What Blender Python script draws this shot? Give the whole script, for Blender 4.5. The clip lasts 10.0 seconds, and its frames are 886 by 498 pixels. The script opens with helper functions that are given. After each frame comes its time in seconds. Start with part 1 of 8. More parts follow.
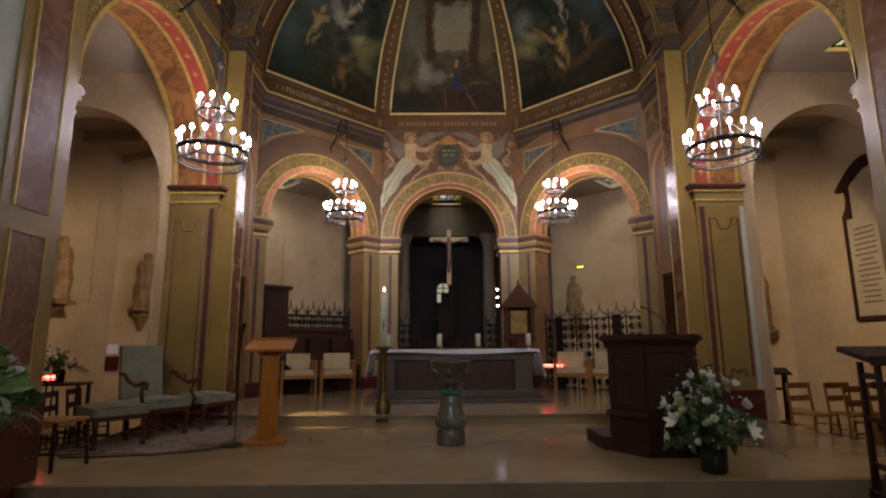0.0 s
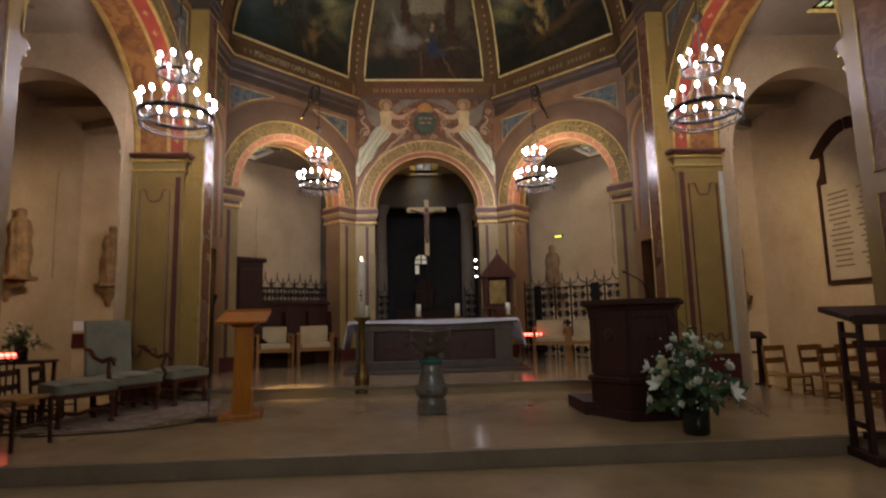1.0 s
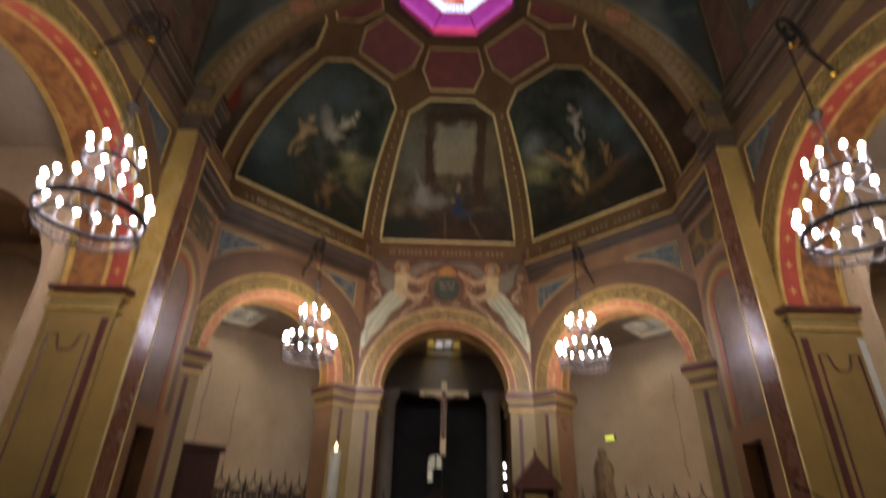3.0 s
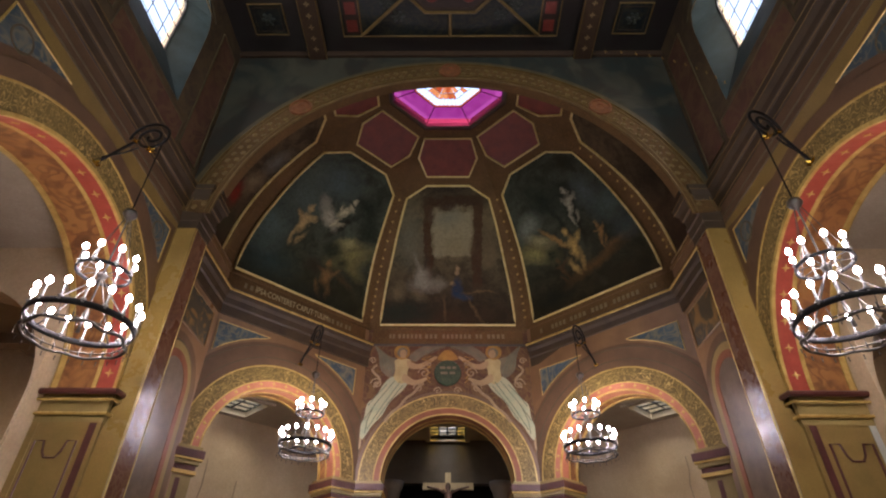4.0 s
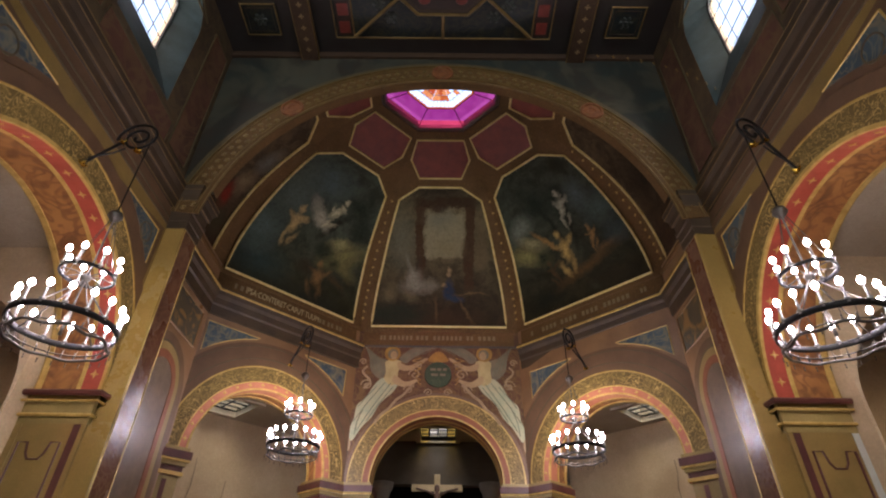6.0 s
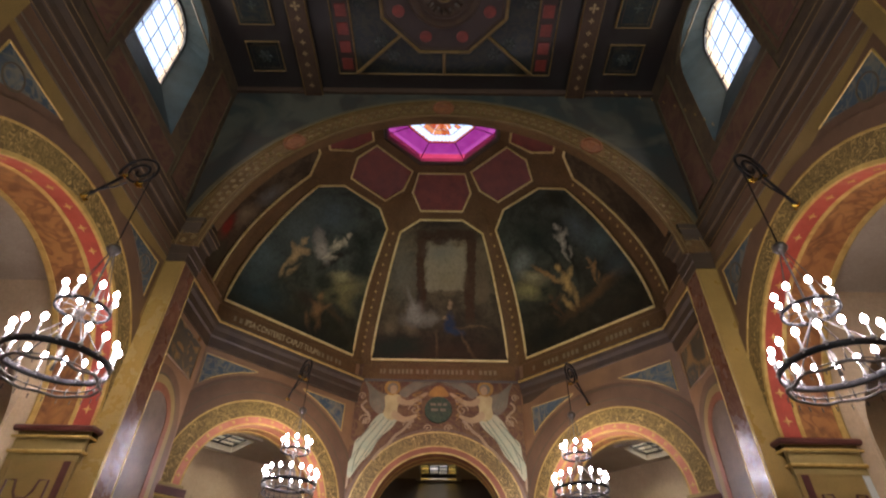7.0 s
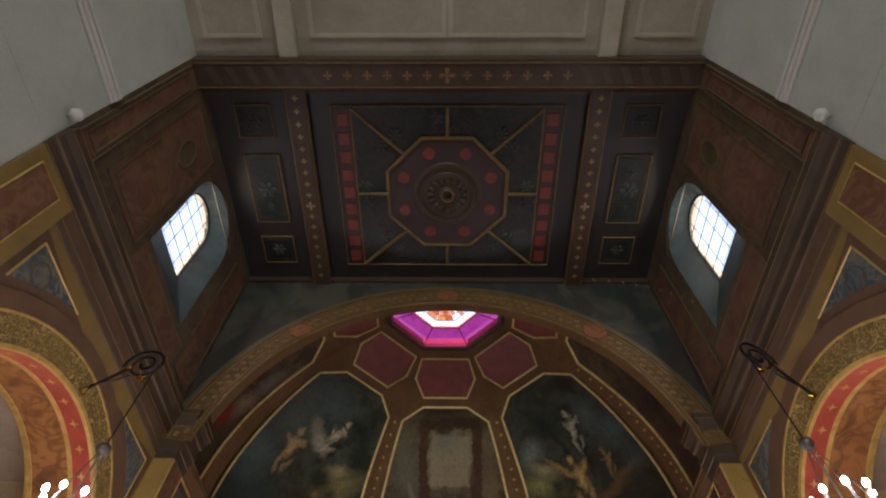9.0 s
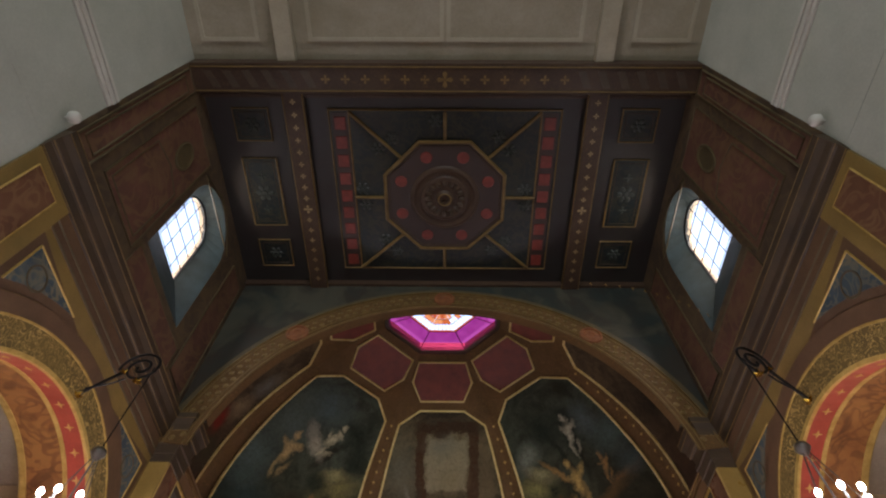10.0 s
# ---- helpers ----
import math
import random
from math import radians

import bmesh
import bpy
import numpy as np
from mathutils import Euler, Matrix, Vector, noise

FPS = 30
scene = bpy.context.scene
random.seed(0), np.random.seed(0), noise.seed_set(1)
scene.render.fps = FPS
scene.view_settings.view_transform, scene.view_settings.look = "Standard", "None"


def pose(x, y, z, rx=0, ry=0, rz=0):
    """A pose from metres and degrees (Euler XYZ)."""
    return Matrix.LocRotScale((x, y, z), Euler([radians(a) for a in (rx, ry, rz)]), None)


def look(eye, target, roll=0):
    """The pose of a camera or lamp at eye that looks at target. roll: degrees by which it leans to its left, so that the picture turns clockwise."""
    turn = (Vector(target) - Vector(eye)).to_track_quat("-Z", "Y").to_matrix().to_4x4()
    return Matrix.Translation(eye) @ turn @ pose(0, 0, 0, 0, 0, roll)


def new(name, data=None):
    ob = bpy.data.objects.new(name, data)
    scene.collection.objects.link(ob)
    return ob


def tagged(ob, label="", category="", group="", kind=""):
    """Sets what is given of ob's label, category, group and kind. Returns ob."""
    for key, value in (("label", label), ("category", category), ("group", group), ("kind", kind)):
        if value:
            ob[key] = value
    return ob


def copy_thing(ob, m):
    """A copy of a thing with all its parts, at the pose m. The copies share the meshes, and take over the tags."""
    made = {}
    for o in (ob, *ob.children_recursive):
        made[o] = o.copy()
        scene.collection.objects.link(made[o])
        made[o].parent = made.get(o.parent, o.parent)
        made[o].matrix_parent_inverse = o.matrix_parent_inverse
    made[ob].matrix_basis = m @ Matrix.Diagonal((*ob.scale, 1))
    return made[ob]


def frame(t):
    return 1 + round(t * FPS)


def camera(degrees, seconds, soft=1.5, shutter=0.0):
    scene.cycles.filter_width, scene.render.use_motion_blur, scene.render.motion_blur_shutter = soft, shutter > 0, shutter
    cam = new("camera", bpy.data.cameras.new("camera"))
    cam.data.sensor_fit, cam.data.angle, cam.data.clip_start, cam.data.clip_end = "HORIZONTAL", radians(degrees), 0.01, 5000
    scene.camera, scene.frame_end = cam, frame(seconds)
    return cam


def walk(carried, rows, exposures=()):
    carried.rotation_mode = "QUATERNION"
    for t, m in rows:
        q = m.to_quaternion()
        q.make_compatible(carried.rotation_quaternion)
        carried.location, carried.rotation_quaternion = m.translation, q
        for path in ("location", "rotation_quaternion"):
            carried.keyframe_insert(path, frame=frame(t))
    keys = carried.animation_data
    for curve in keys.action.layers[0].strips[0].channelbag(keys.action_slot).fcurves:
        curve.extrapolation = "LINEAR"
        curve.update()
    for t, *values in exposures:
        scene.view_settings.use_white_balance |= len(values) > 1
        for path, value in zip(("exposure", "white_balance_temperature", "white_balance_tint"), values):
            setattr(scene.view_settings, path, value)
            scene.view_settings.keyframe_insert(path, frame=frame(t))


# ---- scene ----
cam = camera(78.9, 10.0, 2.1, 0.5)
PATH = [
    (0, (-0.336, 0.438, 1.139), (-0.316, 2.407, 1.49), -0.4),
    (0.5, (-0.328, 0.434, 1.141), (-0.311, 2.405, 1.481), -0.5),
    (1, (-0.354, 0.641, 1.086), (-0.25, 2.622, 1.339), -1.4),
    (1.5, (-0.273, 1.337, 1.044), (-0.131, 3.326, 1.2), 0.1),
    (2, (-0.21, 2.241, 1.019), (-0.109, 4.237, 1.1), 1.4),
    (2.5, (-0.221, 2.95, 1.08), (-0.136, 4.918, 1.428), 2.1),
    (2.8, (-0.245, 3.11, 1.19), (-0.19, 4.977, 1.904), 1.7),
    (3, (-0.208, 3.134, 1.22), (-0.197, 4.895, 2.168), 1.5),
    (3.2, (-0.14, 3.099, 1.252), (-0.161, 4.773, 2.345), 1.4),
    (4.5, (-0.017, 2.978, 1.445), (-0.031, 4.592, 2.626), 0.2),
    (5, (-0.006, 2.97, 1.443), (-0.017, 4.59, 2.617), 0.4),
    (5.5, (0.029, 2.962, 1.444), (0.023, 4.584, 2.614), 0.7),
    (7, (0.13, 2.953, 1.506), (0.109, 4.504, 2.769), 1.3),
    (7.5, (0.111, 2.895, 1.546), (0.048, 4.169, 3.087), 2.7),
    (8, (0.062, 2.837, 1.56), (0.024, 3.911, 3.247), 1.3),
    (8.5, (0.064, 2.842, 1.568), (0.028, 3.895, 3.267), 1.9),
    (9, (0.061, 2.84, 1.566), (0.033, 3.898, 3.263), 1.5),
    (9.5, (0.051, 2.836, 1.567), (0.03, 3.892, 3.266), 1.3),
    (10, (0.062, 2.834, 1.561), (0.044, 3.881, 3.265), 1.2),
]
walk(cam, [(t, look(eye, target, roll)) for t, eye, target, roll in PATH])

# ---- world and light ----
world = bpy.data.worlds.new("overcast_sky")
scene.world = world
world.use_nodes = True
wn = world.node_tree
sky = wn.nodes.new("ShaderNodeTexSky")
sky.sky_type, sky.sun_disc = "NISHITA", False
sky.sun_elevation, sky.sun_rotation = radians(44), radians(176)
wn.links.new(sky.outputs[0], wn.nodes["Background"].inputs[0])
wn.nodes["Background"].inputs[1].default_value = 0.15
scene.view_settings.exposure = 3.3
sky.dust_density, sky.ozone_density = 4.0, 0.5

sun = new("sun", bpy.data.lights.new("sun", "SUN"))
sun.data.energy, sun.data.angle, sun.data.color = 0.5, radians(50), (1, 0.96, 0.9)
sun.matrix_world = look((0, 0, 0), (-0.05, 0.72, -0.69))


def lamp(name, kind, at, watts, colour, size=0.1, target=None, spread=60):
    data = bpy.data.lights.new(name, kind)
    data.energy, data.color = watts, colour
    if kind == "AREA":
        data.shape, data.size, data.size_y = "RECTANGLE", size[0], size[1]
    else:
        data.shadow_soft_size = size
    if kind == "SPOT":
        data.spot_size, data.spot_blend = radians(spread), 0.7
    ob = new(name, data)
    ob.matrix_world = look(at, target) if target else Matrix.Translation(at)
    return ob

SPOT_W = 16
# Added area lamp at the blank rear wall, standing in for unseen nave windows.
nave_light = lamp("nave_window_light", "AREA", (0, -8.8, 7.5), 43, (0.88, 0.94, 1.0), (5, 4), (0, 3, 10.3))
nave_light.data.spread = radians(100)

for s in (-1, 1):
    lamp("clerestory_daylight", "AREA", (s * 4.62, 7.24, 9.3), 4.0, (0.88, 0.94, 1.0), (0.95, 1.5), (0, 7.24, 8.2))

# ---- materials ----
def srgb(h):
    return tuple((c / 12.92 if c <= 0.04045 else ((c + 0.055) / 1.055) ** 2.4) for c in (int(h[i:i + 2], 16) / 255 for i in (0, 2, 4))) + (1,)


def shade(c, f):
    return (c[0] * f, c[1] * f, c[2] * f, 1)


class Mat:
    """A principled material with helpers for procedural layers."""

    def __init__(self, name, rough=0.6, metal=0.0):
        self.m = bpy.data.materials.new(name)
        self.m.use_nodes = True
        self.t = self.m.node_tree
        self.b = self.t.nodes["Principled BSDF"]
        self.b.inputs["Roughness"].default_value, self.b.inputs["Metallic"].default_value = rough, metal
        self.co = self.node("ShaderNodeTexCoord").outputs["Object"]

    def node(self, kind, **values):
        n = self.t.nodes.new(kind)
        for k, v in values.items():
            n.inputs[k.replace("_", " ")].default_value = v
        return n

    def link(self, a, b):
        self.t.links.new(a, b)

    def noise(self, scale, detail=4, rough=0.6, co=None, distort=0.0):
        n = self.node("ShaderNodeTexNoise", Scale=scale, Detail=detail, Roughness=rough, Distortion=distort)
        self.link(co or self.co, n.inputs["Vector"])
        return n.outputs["Fac"]

    def ramp(self, fac, *stops):
        n = self.t.nodes.new("ShaderNodeValToRGB")
        e = n.color_ramp.elements
        while len(e) < len(stops):
            e.new(0.5)
        for k, (p, c) in zip(e, stops):
            k.position, k.color = p, c if isinstance(c, tuple) else (c, c, c, 1)
        self.link(fac, n.inputs[0])
        return n.outputs[0]

    def mix(self, fac, a, b, how="MIX"):
        n = self.t.nodes.new("ShaderNodeMix")
        n.data_type, n.blend_type = "RGBA", how
        for sock, v in ((n.inputs[0], fac), (n.inputs[6], a), (n.inputs[7], b)):
            if hasattr(v, "is_linked"):
                self.link(v, sock)
            else:
                sock.default_value = v
        return n.outputs[2]

    def math(self, how, a, b=0.0, clamp=False):
        n = self.t.nodes.new("ShaderNodeMath")
        n.operation, n.use_clamp = how, clamp
        for sock, v in zip(n.inputs, (a, b)):
            if hasattr(v, "is_linked"):
                self.link(v, sock)
            else:
                sock.default_value = v
        return n.outputs[0]

    def stretch(self, sx, sy, sz, dx=0.0, dy=0.0, dz=0.0, co=None):
        n = self.t.nodes.new("ShaderNodeMapping")
        n.inputs["Scale"].default_value, n.inputs["Location"].default_value = (sx, sy, sz), (dx, dy, dz)
        self.link(co or self.co, n.inputs[0])
        return n.outputs[0]

    def colour(self, c):
        if hasattr(c, "is_linked"):
            self.link(c, self.b.inputs["Base Color"])
        else:
            self.b.inputs["Base Color"].default_value = c
        return self

    def rough(self, fac, lo, hi):
        n = self.node("ShaderNodeMapRange", To_Min=lo, To_Max=hi)
        self.link(fac, n.inputs[0])
        self.link(n.outputs[0], self.b.inputs["Roughness"])
        return self

    def bump(self, fac, strength=0.2, dist=0.01):
        n = self.node("ShaderNodeBump", Strength=strength, Distance=dist)
        self.link(fac, n.inputs["Height"])
        self.link(n.outputs[0], self.b.inputs["Normal"])
        return self


def mottled(name, c1, c2, scale=3.0, rough=0.6, fine=40, bump=0.15, metal=0.0, stain=0.25, vary=0.12):
    """Paint, plaster or stone: broad clouds, fine grain, slight relief."""
    m = Mat(name, rough, metal)
    big = m.noise(scale, 5, 0.65)
    small = m.noise(fine, 3, 0.6)
    c = m.mix(m.ramp(big, (0.35, 0.0), (0.68, 1.0)), c1, c2)
    c = m.mix(m.math("MULTIPLY", m.ramp(small, (0.35, 1.0), (0.7, 0.0)), stain), c, shade(c1, 0.45))
    m.colour(c).rough(big, max(0.05, rough - vary), min(1, rough + vary * 0.85)).bump(small, bump, 0.004)
    return m.m


def timber(name, c1, c2, rough=0.45, along="z", scale=1.0):
    m = Mat(name, rough)
    s = {"x": (1.2, 14, 14), "y": (14, 1.2, 14), "z": (14, 14, 1.2)}[along]
    co = m.stretch(s[0] * scale, s[1] * scale, s[2] * scale)
    g = m.noise(2.2, 6, 0.65, co, 0.6)
    big = m.noise(1.7, 3)
    c = m.mix(m.ramp(g, (0.3, 0.0), (0.7, 1.0)), c1, c2)
    c = m.mix(m.math("MULTIPLY", big, 0.5), c, shade(c1, 0.6))
    m.b.inputs["Specular IOR Level"].default_value = 0.22
    m.colour(c).rough(g, rough - 0.08, rough + 0.15).bump(g, 0.15, 0.002)
    return m.m


def plain(name, c, rough=0.5, metal=0.0, fine=60, amount=0.25):
    return mottled(name, c, shade(c, 0.8), 6.0, rough, fine, 0.08, metal, amount)


def scrollwork(name, ground, ground2, ink, scale=5.0, amount=0.8, rough=0.45, width=0.045, turns=5.0, blots=0.0):
    """Painted wall ornament: curling lines of ink over a mottled ground."""
    m = Mat(name, rough)
    big = m.noise(1.6, 5, 0.6)
    base = m.mix(m.ramp(big, (0.35, 0.0), (0.7, 1.0)), ground, ground2)
    curl = m.noise(scale, 1.0, 0.4, None, 2.2)
    band = m.math("ABSOLUTE", m.math("SUBTRACT", m.math("FRACT", m.math("MULTIPLY", curl, turns)), 0.5))
    if blots:
        blot = m.ramp(m.noise(scale * 1.3, 3, 0.6, None, 1.0), (0.5, 0.0), (0.62, 1.0))
        base = m.mix(m.math("MULTIPLY", blot, blots), base, ink)
    line = m.ramp(band, (width, 1.0), (width + 0.14, 0.0))
    fade = m.ramp(m.noise(2.5, 3), (0.3, 0.35), (0.6, 1.0))
    c = m.mix(m.math("MULTIPLY", m.math("MULTIPLY", line, fade), amount), base, ink)
    m.b.inputs["Specular IOR Level"].default_value = 0.3
    m.colour(c).rough(big, rough - 0.1, rough + 0.12).bump(m.noise(60, 3), 0.1, 0.003)
    return m.m


CEIL_GOLD = mottled("dulled_ceiling_gilding", srgb("826a3c"), srgb("624e2c"), 5, 0.45, 50, 0.1, 0.2)
GOLD = mottled("old_gold_paint", srgb("a8823a"), srgb("7d5a22"), 5, 0.38, 50, 0.1, 0.35)
FRAME_GILT = mottled("bright_gilt_frame", srgb("e6d08c"), srgb("c8aa5c"), 8, 0.4, 60, 0.1, 0.1)
GILT = mottled("gilt_line", srgb("cfae64"), srgb("a8863e"), 8, 0.4, 60, 0.1, 0.25)
BRASS = mottled("worn_brass", srgb("b98f3c"), srgb("7a5a20"), 9, 0.28, 60, 0.1, 1.0)
DULL_BRASS = mottled("dulled_brass", srgb("7c6232"), srgb("4e3c1c"), 9, 0.42, 60, 0.1, 0.85)
OCHRE = mottled("ochre_wall_paint", srgb("9a844e"), srgb("826e3c"), 1.3, 0.42, 45, 0.12)
OCHRE_DK = mottled("olive_ochre_paint", srgb("967a42"), srgb("7c6636"), 1.5, 0.4, 45, 0.12)
MAROON = mottled("maroon_paint", srgb("5c302a"), srgb("46221c"), 3, 0.42, 45)
CORNICE = mottled("brown_cornice_paint", srgb("4a3924"), srgb("352819"), 2, 0.5, 45)
ROSE = mottled("rose_ochre_paint", srgb("705339"), srgb("5a432e"), 1.5, 0.5, 45)
ROSE_MARBLE = scrollwork("rose_marbled_panel", srgb("75503a"), srgb("5e3e2e"), srgb("8a6a4a"), 2.6, 0.6, 0.4, 0.08, 3.0, 0.25)
ROSE_SCROLL = scrollwork("rose_gold_figured_wall", srgb("5c3c26"), srgb("48301e"), srgb("7c6034"), 2.6, 0.5, 0.45, 0.08, 3.0, 0.25)
RED = mottled("red_band_paint", srgb("a84a38"), srgb("8e3a2a"), 3, 0.4, 45)
SALMON = mottled("salmon_band_paint", srgb("bc7a5e"), srgb("a86044"), 3, 0.42, 45)
SCROLL = scrollwork("gold_scroll_band", srgb("6d5a2e"), srgb("5a4a28"), srgb("c0a060"), 6.5, 0.9)
SOFFIT = scrollwork("orange_soffit_painting", srgb("9c6c3c"), srgb("865630"), srgb("54321e"), 2.2, 0.6, 0.45, 0.08, 3.0, 0.5)
BLUE_SP = scrollwork("blue_spandrel_painting", srgb("4e5c60"), srgb("33424a"), srgb("7d745c"), 3.0, 0.8, 0.45, 0.07, 3.0, 0.45)
UPPER = scrollwork("dark_rose_upper_wall", srgb("584838"), srgb("44382e"), srgb("6c5a3e"), 1.5, 0.5, 0.5, 0.1, 3.0, 0.3)
ROSE_DULL = scrollwork("dull_rose_field", srgb("6c483c"), srgb("523a30"), srgb("745a40"), 1.8, 0.7, 0.5, 0.08, 3.0, 0.5)
APSE_ROSE = mottled("rose_tan_apse_paint", srgb("8c6a47"), srgb("73553a"), 1.5, 0.32, 45, 0.08)
TAN_GLOSS = mottled("glossy_tan_paint", srgb("987c42"), srgb("846a36"), 1.5, 0.3, 45, 0.05)
ROSE_GLOSS = scrollwork("glossy_rose_marbled_strip", srgb("704a36"), srgb("5a3a2c"), srgb("856448"), 3.4, 0.5, 0.26, 0.08, 3.0, 0.2)
NICHE = mottled("grey_brown_niche_marble", srgb("7a6a56"), srgb("5c4c3e"), 3, 0.35, 25, 0.05)
LINE_TAN = mottled("tan_line_paint", srgb("86683e"), srgb("6c5232"), 4, 0.5)
MEDAL = mottled("orange_brown_medallion", srgb("8a5430"), srgb("6a3e24"), 9, 0.5)
FIGURED = scrollwork("figured_panel_painting", srgb("54462e"), srgb("343c3a"), srgb("94703c"), 1.7, 0.8, 0.45, 0.12, 2.0, 0.7)
OLIVE_LINE = mottled("olive_line_paint", srgb("5e5034"), srgb("4c422c"), 4, 0.5)
DOME_OCHRE = scrollwork("ochre_dome_rib_paint", srgb("624726"), srgb("4e391c"), srgb("7a5c30"), 7, 0.6, 0.72)
DEEP_RED = mottled("deep_red_panel", srgb("7c3222"), srgb("5e2418"), 4, 0.5, 50)
CEIL_DK = mottled("dark_blue_brown_ceiling", srgb("2e2c28"), srgb("2a2220"), 1.5, 0.5, 40)
CEIL_BLUE = scrollwork("dark_blue_coffer", srgb("20292a"), srgb("191f20"), srgb("403c2c"), 3.2, 0.55, 0.4, 0.08, 3.0, 0.3)
BEAM = scrollwork("brown_stencilled_beam", srgb("46362a"), srgb("38291f"), srgb("5e4a30"), 9, 0.5)
PLASTER = mottled("cream_plaster", srgb("cfb892"), srgb("b9a07a"), 0.9, 0.75, 30, 0.2, 0, 0.3)
PLASTER_DIM = mottled("grey_beige_plaster", srgb("b4a58c"), srgb("9c8c74"), 0.8, 0.75, 30, 0.2, 0, 0.35)
WHITE = mottled("off_white_plaster", srgb("bec0b2"), srgb("acaea0"), 0.8, 0.8, 30, 0.15, 0, 0.15)
NAVE_CEIL = mottled("beige_white_ceiling_boards", srgb("a69c88"), srgb("90866f"), 1.2, 0.7, 30, 0.1, 0, 0.25)
NAVE_BEAM = mottled("beige_white_beam_paint", srgb("b4ab96"), srgb("a0967f"), 1.2, 0.6, 30, 0.1, 0, 0.2)
# Plaster darkened in colour against the skylight's glow on the chapel front.
CHAPEL_WALL = mottled("shaded_chapel_plaster", srgb("665a48"), srgb("4e4436"), 0.9, 0.75, 30, 0.2, 0, 0.35)
WHITE_TRIM = mottled("white_painted_timber", srgb("d2cfc4"), srgb("c0bcb0"), 1.0, 0.6, 30, 0.1, 0, 0.15)
FLOOR = mottled("polished_beige_stone", srgb("a8906c"), srgb("8c7654"), 0.9, 0.17, 70, 0.02, 0, 0.14, 0.05)
STEP = mottled("worn_step_stone", srgb("8a7862"), srgb("75644f"), 1.5, 0.5, 50, 0.1)
GREY_STONE = mottled("grey_veined_marble", srgb("5e4e3f"), srgb("42362b"), 4, 0.35, 40, 0.08)
BROWN_MARBLE = mottled("brown_marble", srgb("48291f"), srgb("321c16"), 5, 0.3, 40, 0.05)
RED_MARBLE = mottled("dark_red_marble", srgb("5c2a26"), srgb("42201c"), 5, 0.25, 40, 0.05)
OAK_DK = timber("dark_stained_oak", srgb("43261a"), srgb("2c170e"), 0.58)
OAK = timber("honey_oak", srgb("ba7420"), srgb("965612"), 0.35)
BEECH = timber("light_beech", srgb("a0703a"), srgb("84582a"), 0.45)
WALNUT = timber("walnut", srgb("5a3220"), srgb("402210"), 0.55)
IRON = plain("black_iron", srgb("1c1816"), 0.5, 0.6)
BRONZE = plain("bronze", srgb("3a2e20"), 0.35, 0.9)
SILVER = plain("silvered_metal", srgb("6a645c"), 0.4, 0.9)
WAX = plain("ivory_wax", srgb("e6dfc8"), 0.5)
LINEN = mottled("white_linen", srgb("eeeef2"), srgb("e2e2ea"), 4, 0.8, 120, 0.2, 0, 0.1)
CREAM_CLOTH = mottled("cream_upholstery", srgb("c0ac82"), srgb("ab976e"), 4, 0.85, 160, 0.3)
SAGE_CLOTH = mottled("sage_upholstery", srgb("86846e"), srgb("72705c"), 4, 0.85, 160, 0.3)
STRAW = timber("rush_straw", srgb("b08850"), srgb("8a6636"), 0.7, "x", 3)
# Dark brown half of the stone's mottle stands in for shadow on the carving.
STATUE = mottled("stone_with_painted_shade", srgb("a8875a"), srgb("5e482e"), 4, 0.7, 30, 0.3, 0, 0.5)
# Near-black colour stands in for the unlit depth of the far chapel.
DARK_VOID = plain("chapel_shade_dark", srgb("241e1a"), 0.8)


def emitter(name, colour, strength):
    m = Mat(name)
    m.b.inputs["Emission Color"].default_value = colour
    m.b.inputs["Emission Strength"].default_value = strength
    return m.colour(colour).m


def stained(name, colour, colour2, scale=3.0, veil=0.0):
    """A tinted pane that lets the sky through."""
    m = bpy.data.materials.new(name)
    m.use_nodes = True
    t = m.node_tree
    t.nodes.remove(t.nodes["Principled BSDF"])
    tr, gl, mx = t.nodes.new("ShaderNodeBsdfTransparent"), t.nodes.new("ShaderNodeBsdfGlossy"), t.nodes.new("ShaderNodeMixShader")
    nz, cr = t.nodes.new("ShaderNodeTexNoise"), t.nodes.new("ShaderNodeMix")
    co = t.nodes.new("ShaderNodeTexCoord")
    t.links.new(co.outputs["Object"], nz.inputs["Vector"])
    nz.inputs["Scale"].default_value = scale
    cr.data_type = "RGBA"
    cr.inputs[6].default_value, cr.inputs[7].default_value = colour, colour2
    t.links.new(nz.outputs["Fac"], cr.inputs[0])
    t.links.new(cr.outputs[2], tr.inputs["Color"])
    gl.inputs["Roughness"].default_value = 0.1
    mx.inputs[0].default_value = 0.05
    t.links.new(tr.outputs[0], mx.inputs[1])
    t.links.new(gl.outputs[0], mx.inputs[2])
    t.links.new(mx.outputs[0], t.nodes["Material Output"].inputs["Surface"])
    return m


BULB = emitter("lit_bulb", (1.0, 0.89, 1.0, 1), 19)
SPOT_GLOW = emitter("bright_spot_glow", (1.0, 0.9, 0.88, 1), 3)
FLAME = emitter("candle_flame", (1.0, 0.62, 0.25, 1), 1.6)
RED_GLOW = emitter("red_votive_glow", (1.0, 0.1, 0.07, 1), 1.1)
EXIT_GLOW = emitter("exit_sign_glow", (0.75, 0.8, 0.1, 1), 0.12)
CLEAR = stained("clear_leaded_glass", (1.0, 0.94, 0.9, 1), (0.95, 0.9, 0.88, 1))
MAGENTA = stained("magenta_glass", (0.2, 0.002, 0.065, 1), (0.4, 0.04, 0.14, 1), 9)
GREY_GLASS = stained("grey_leaded_glass", (0.34, 0.36, 0.36, 1), (0.2, 0.22, 0.24, 1))
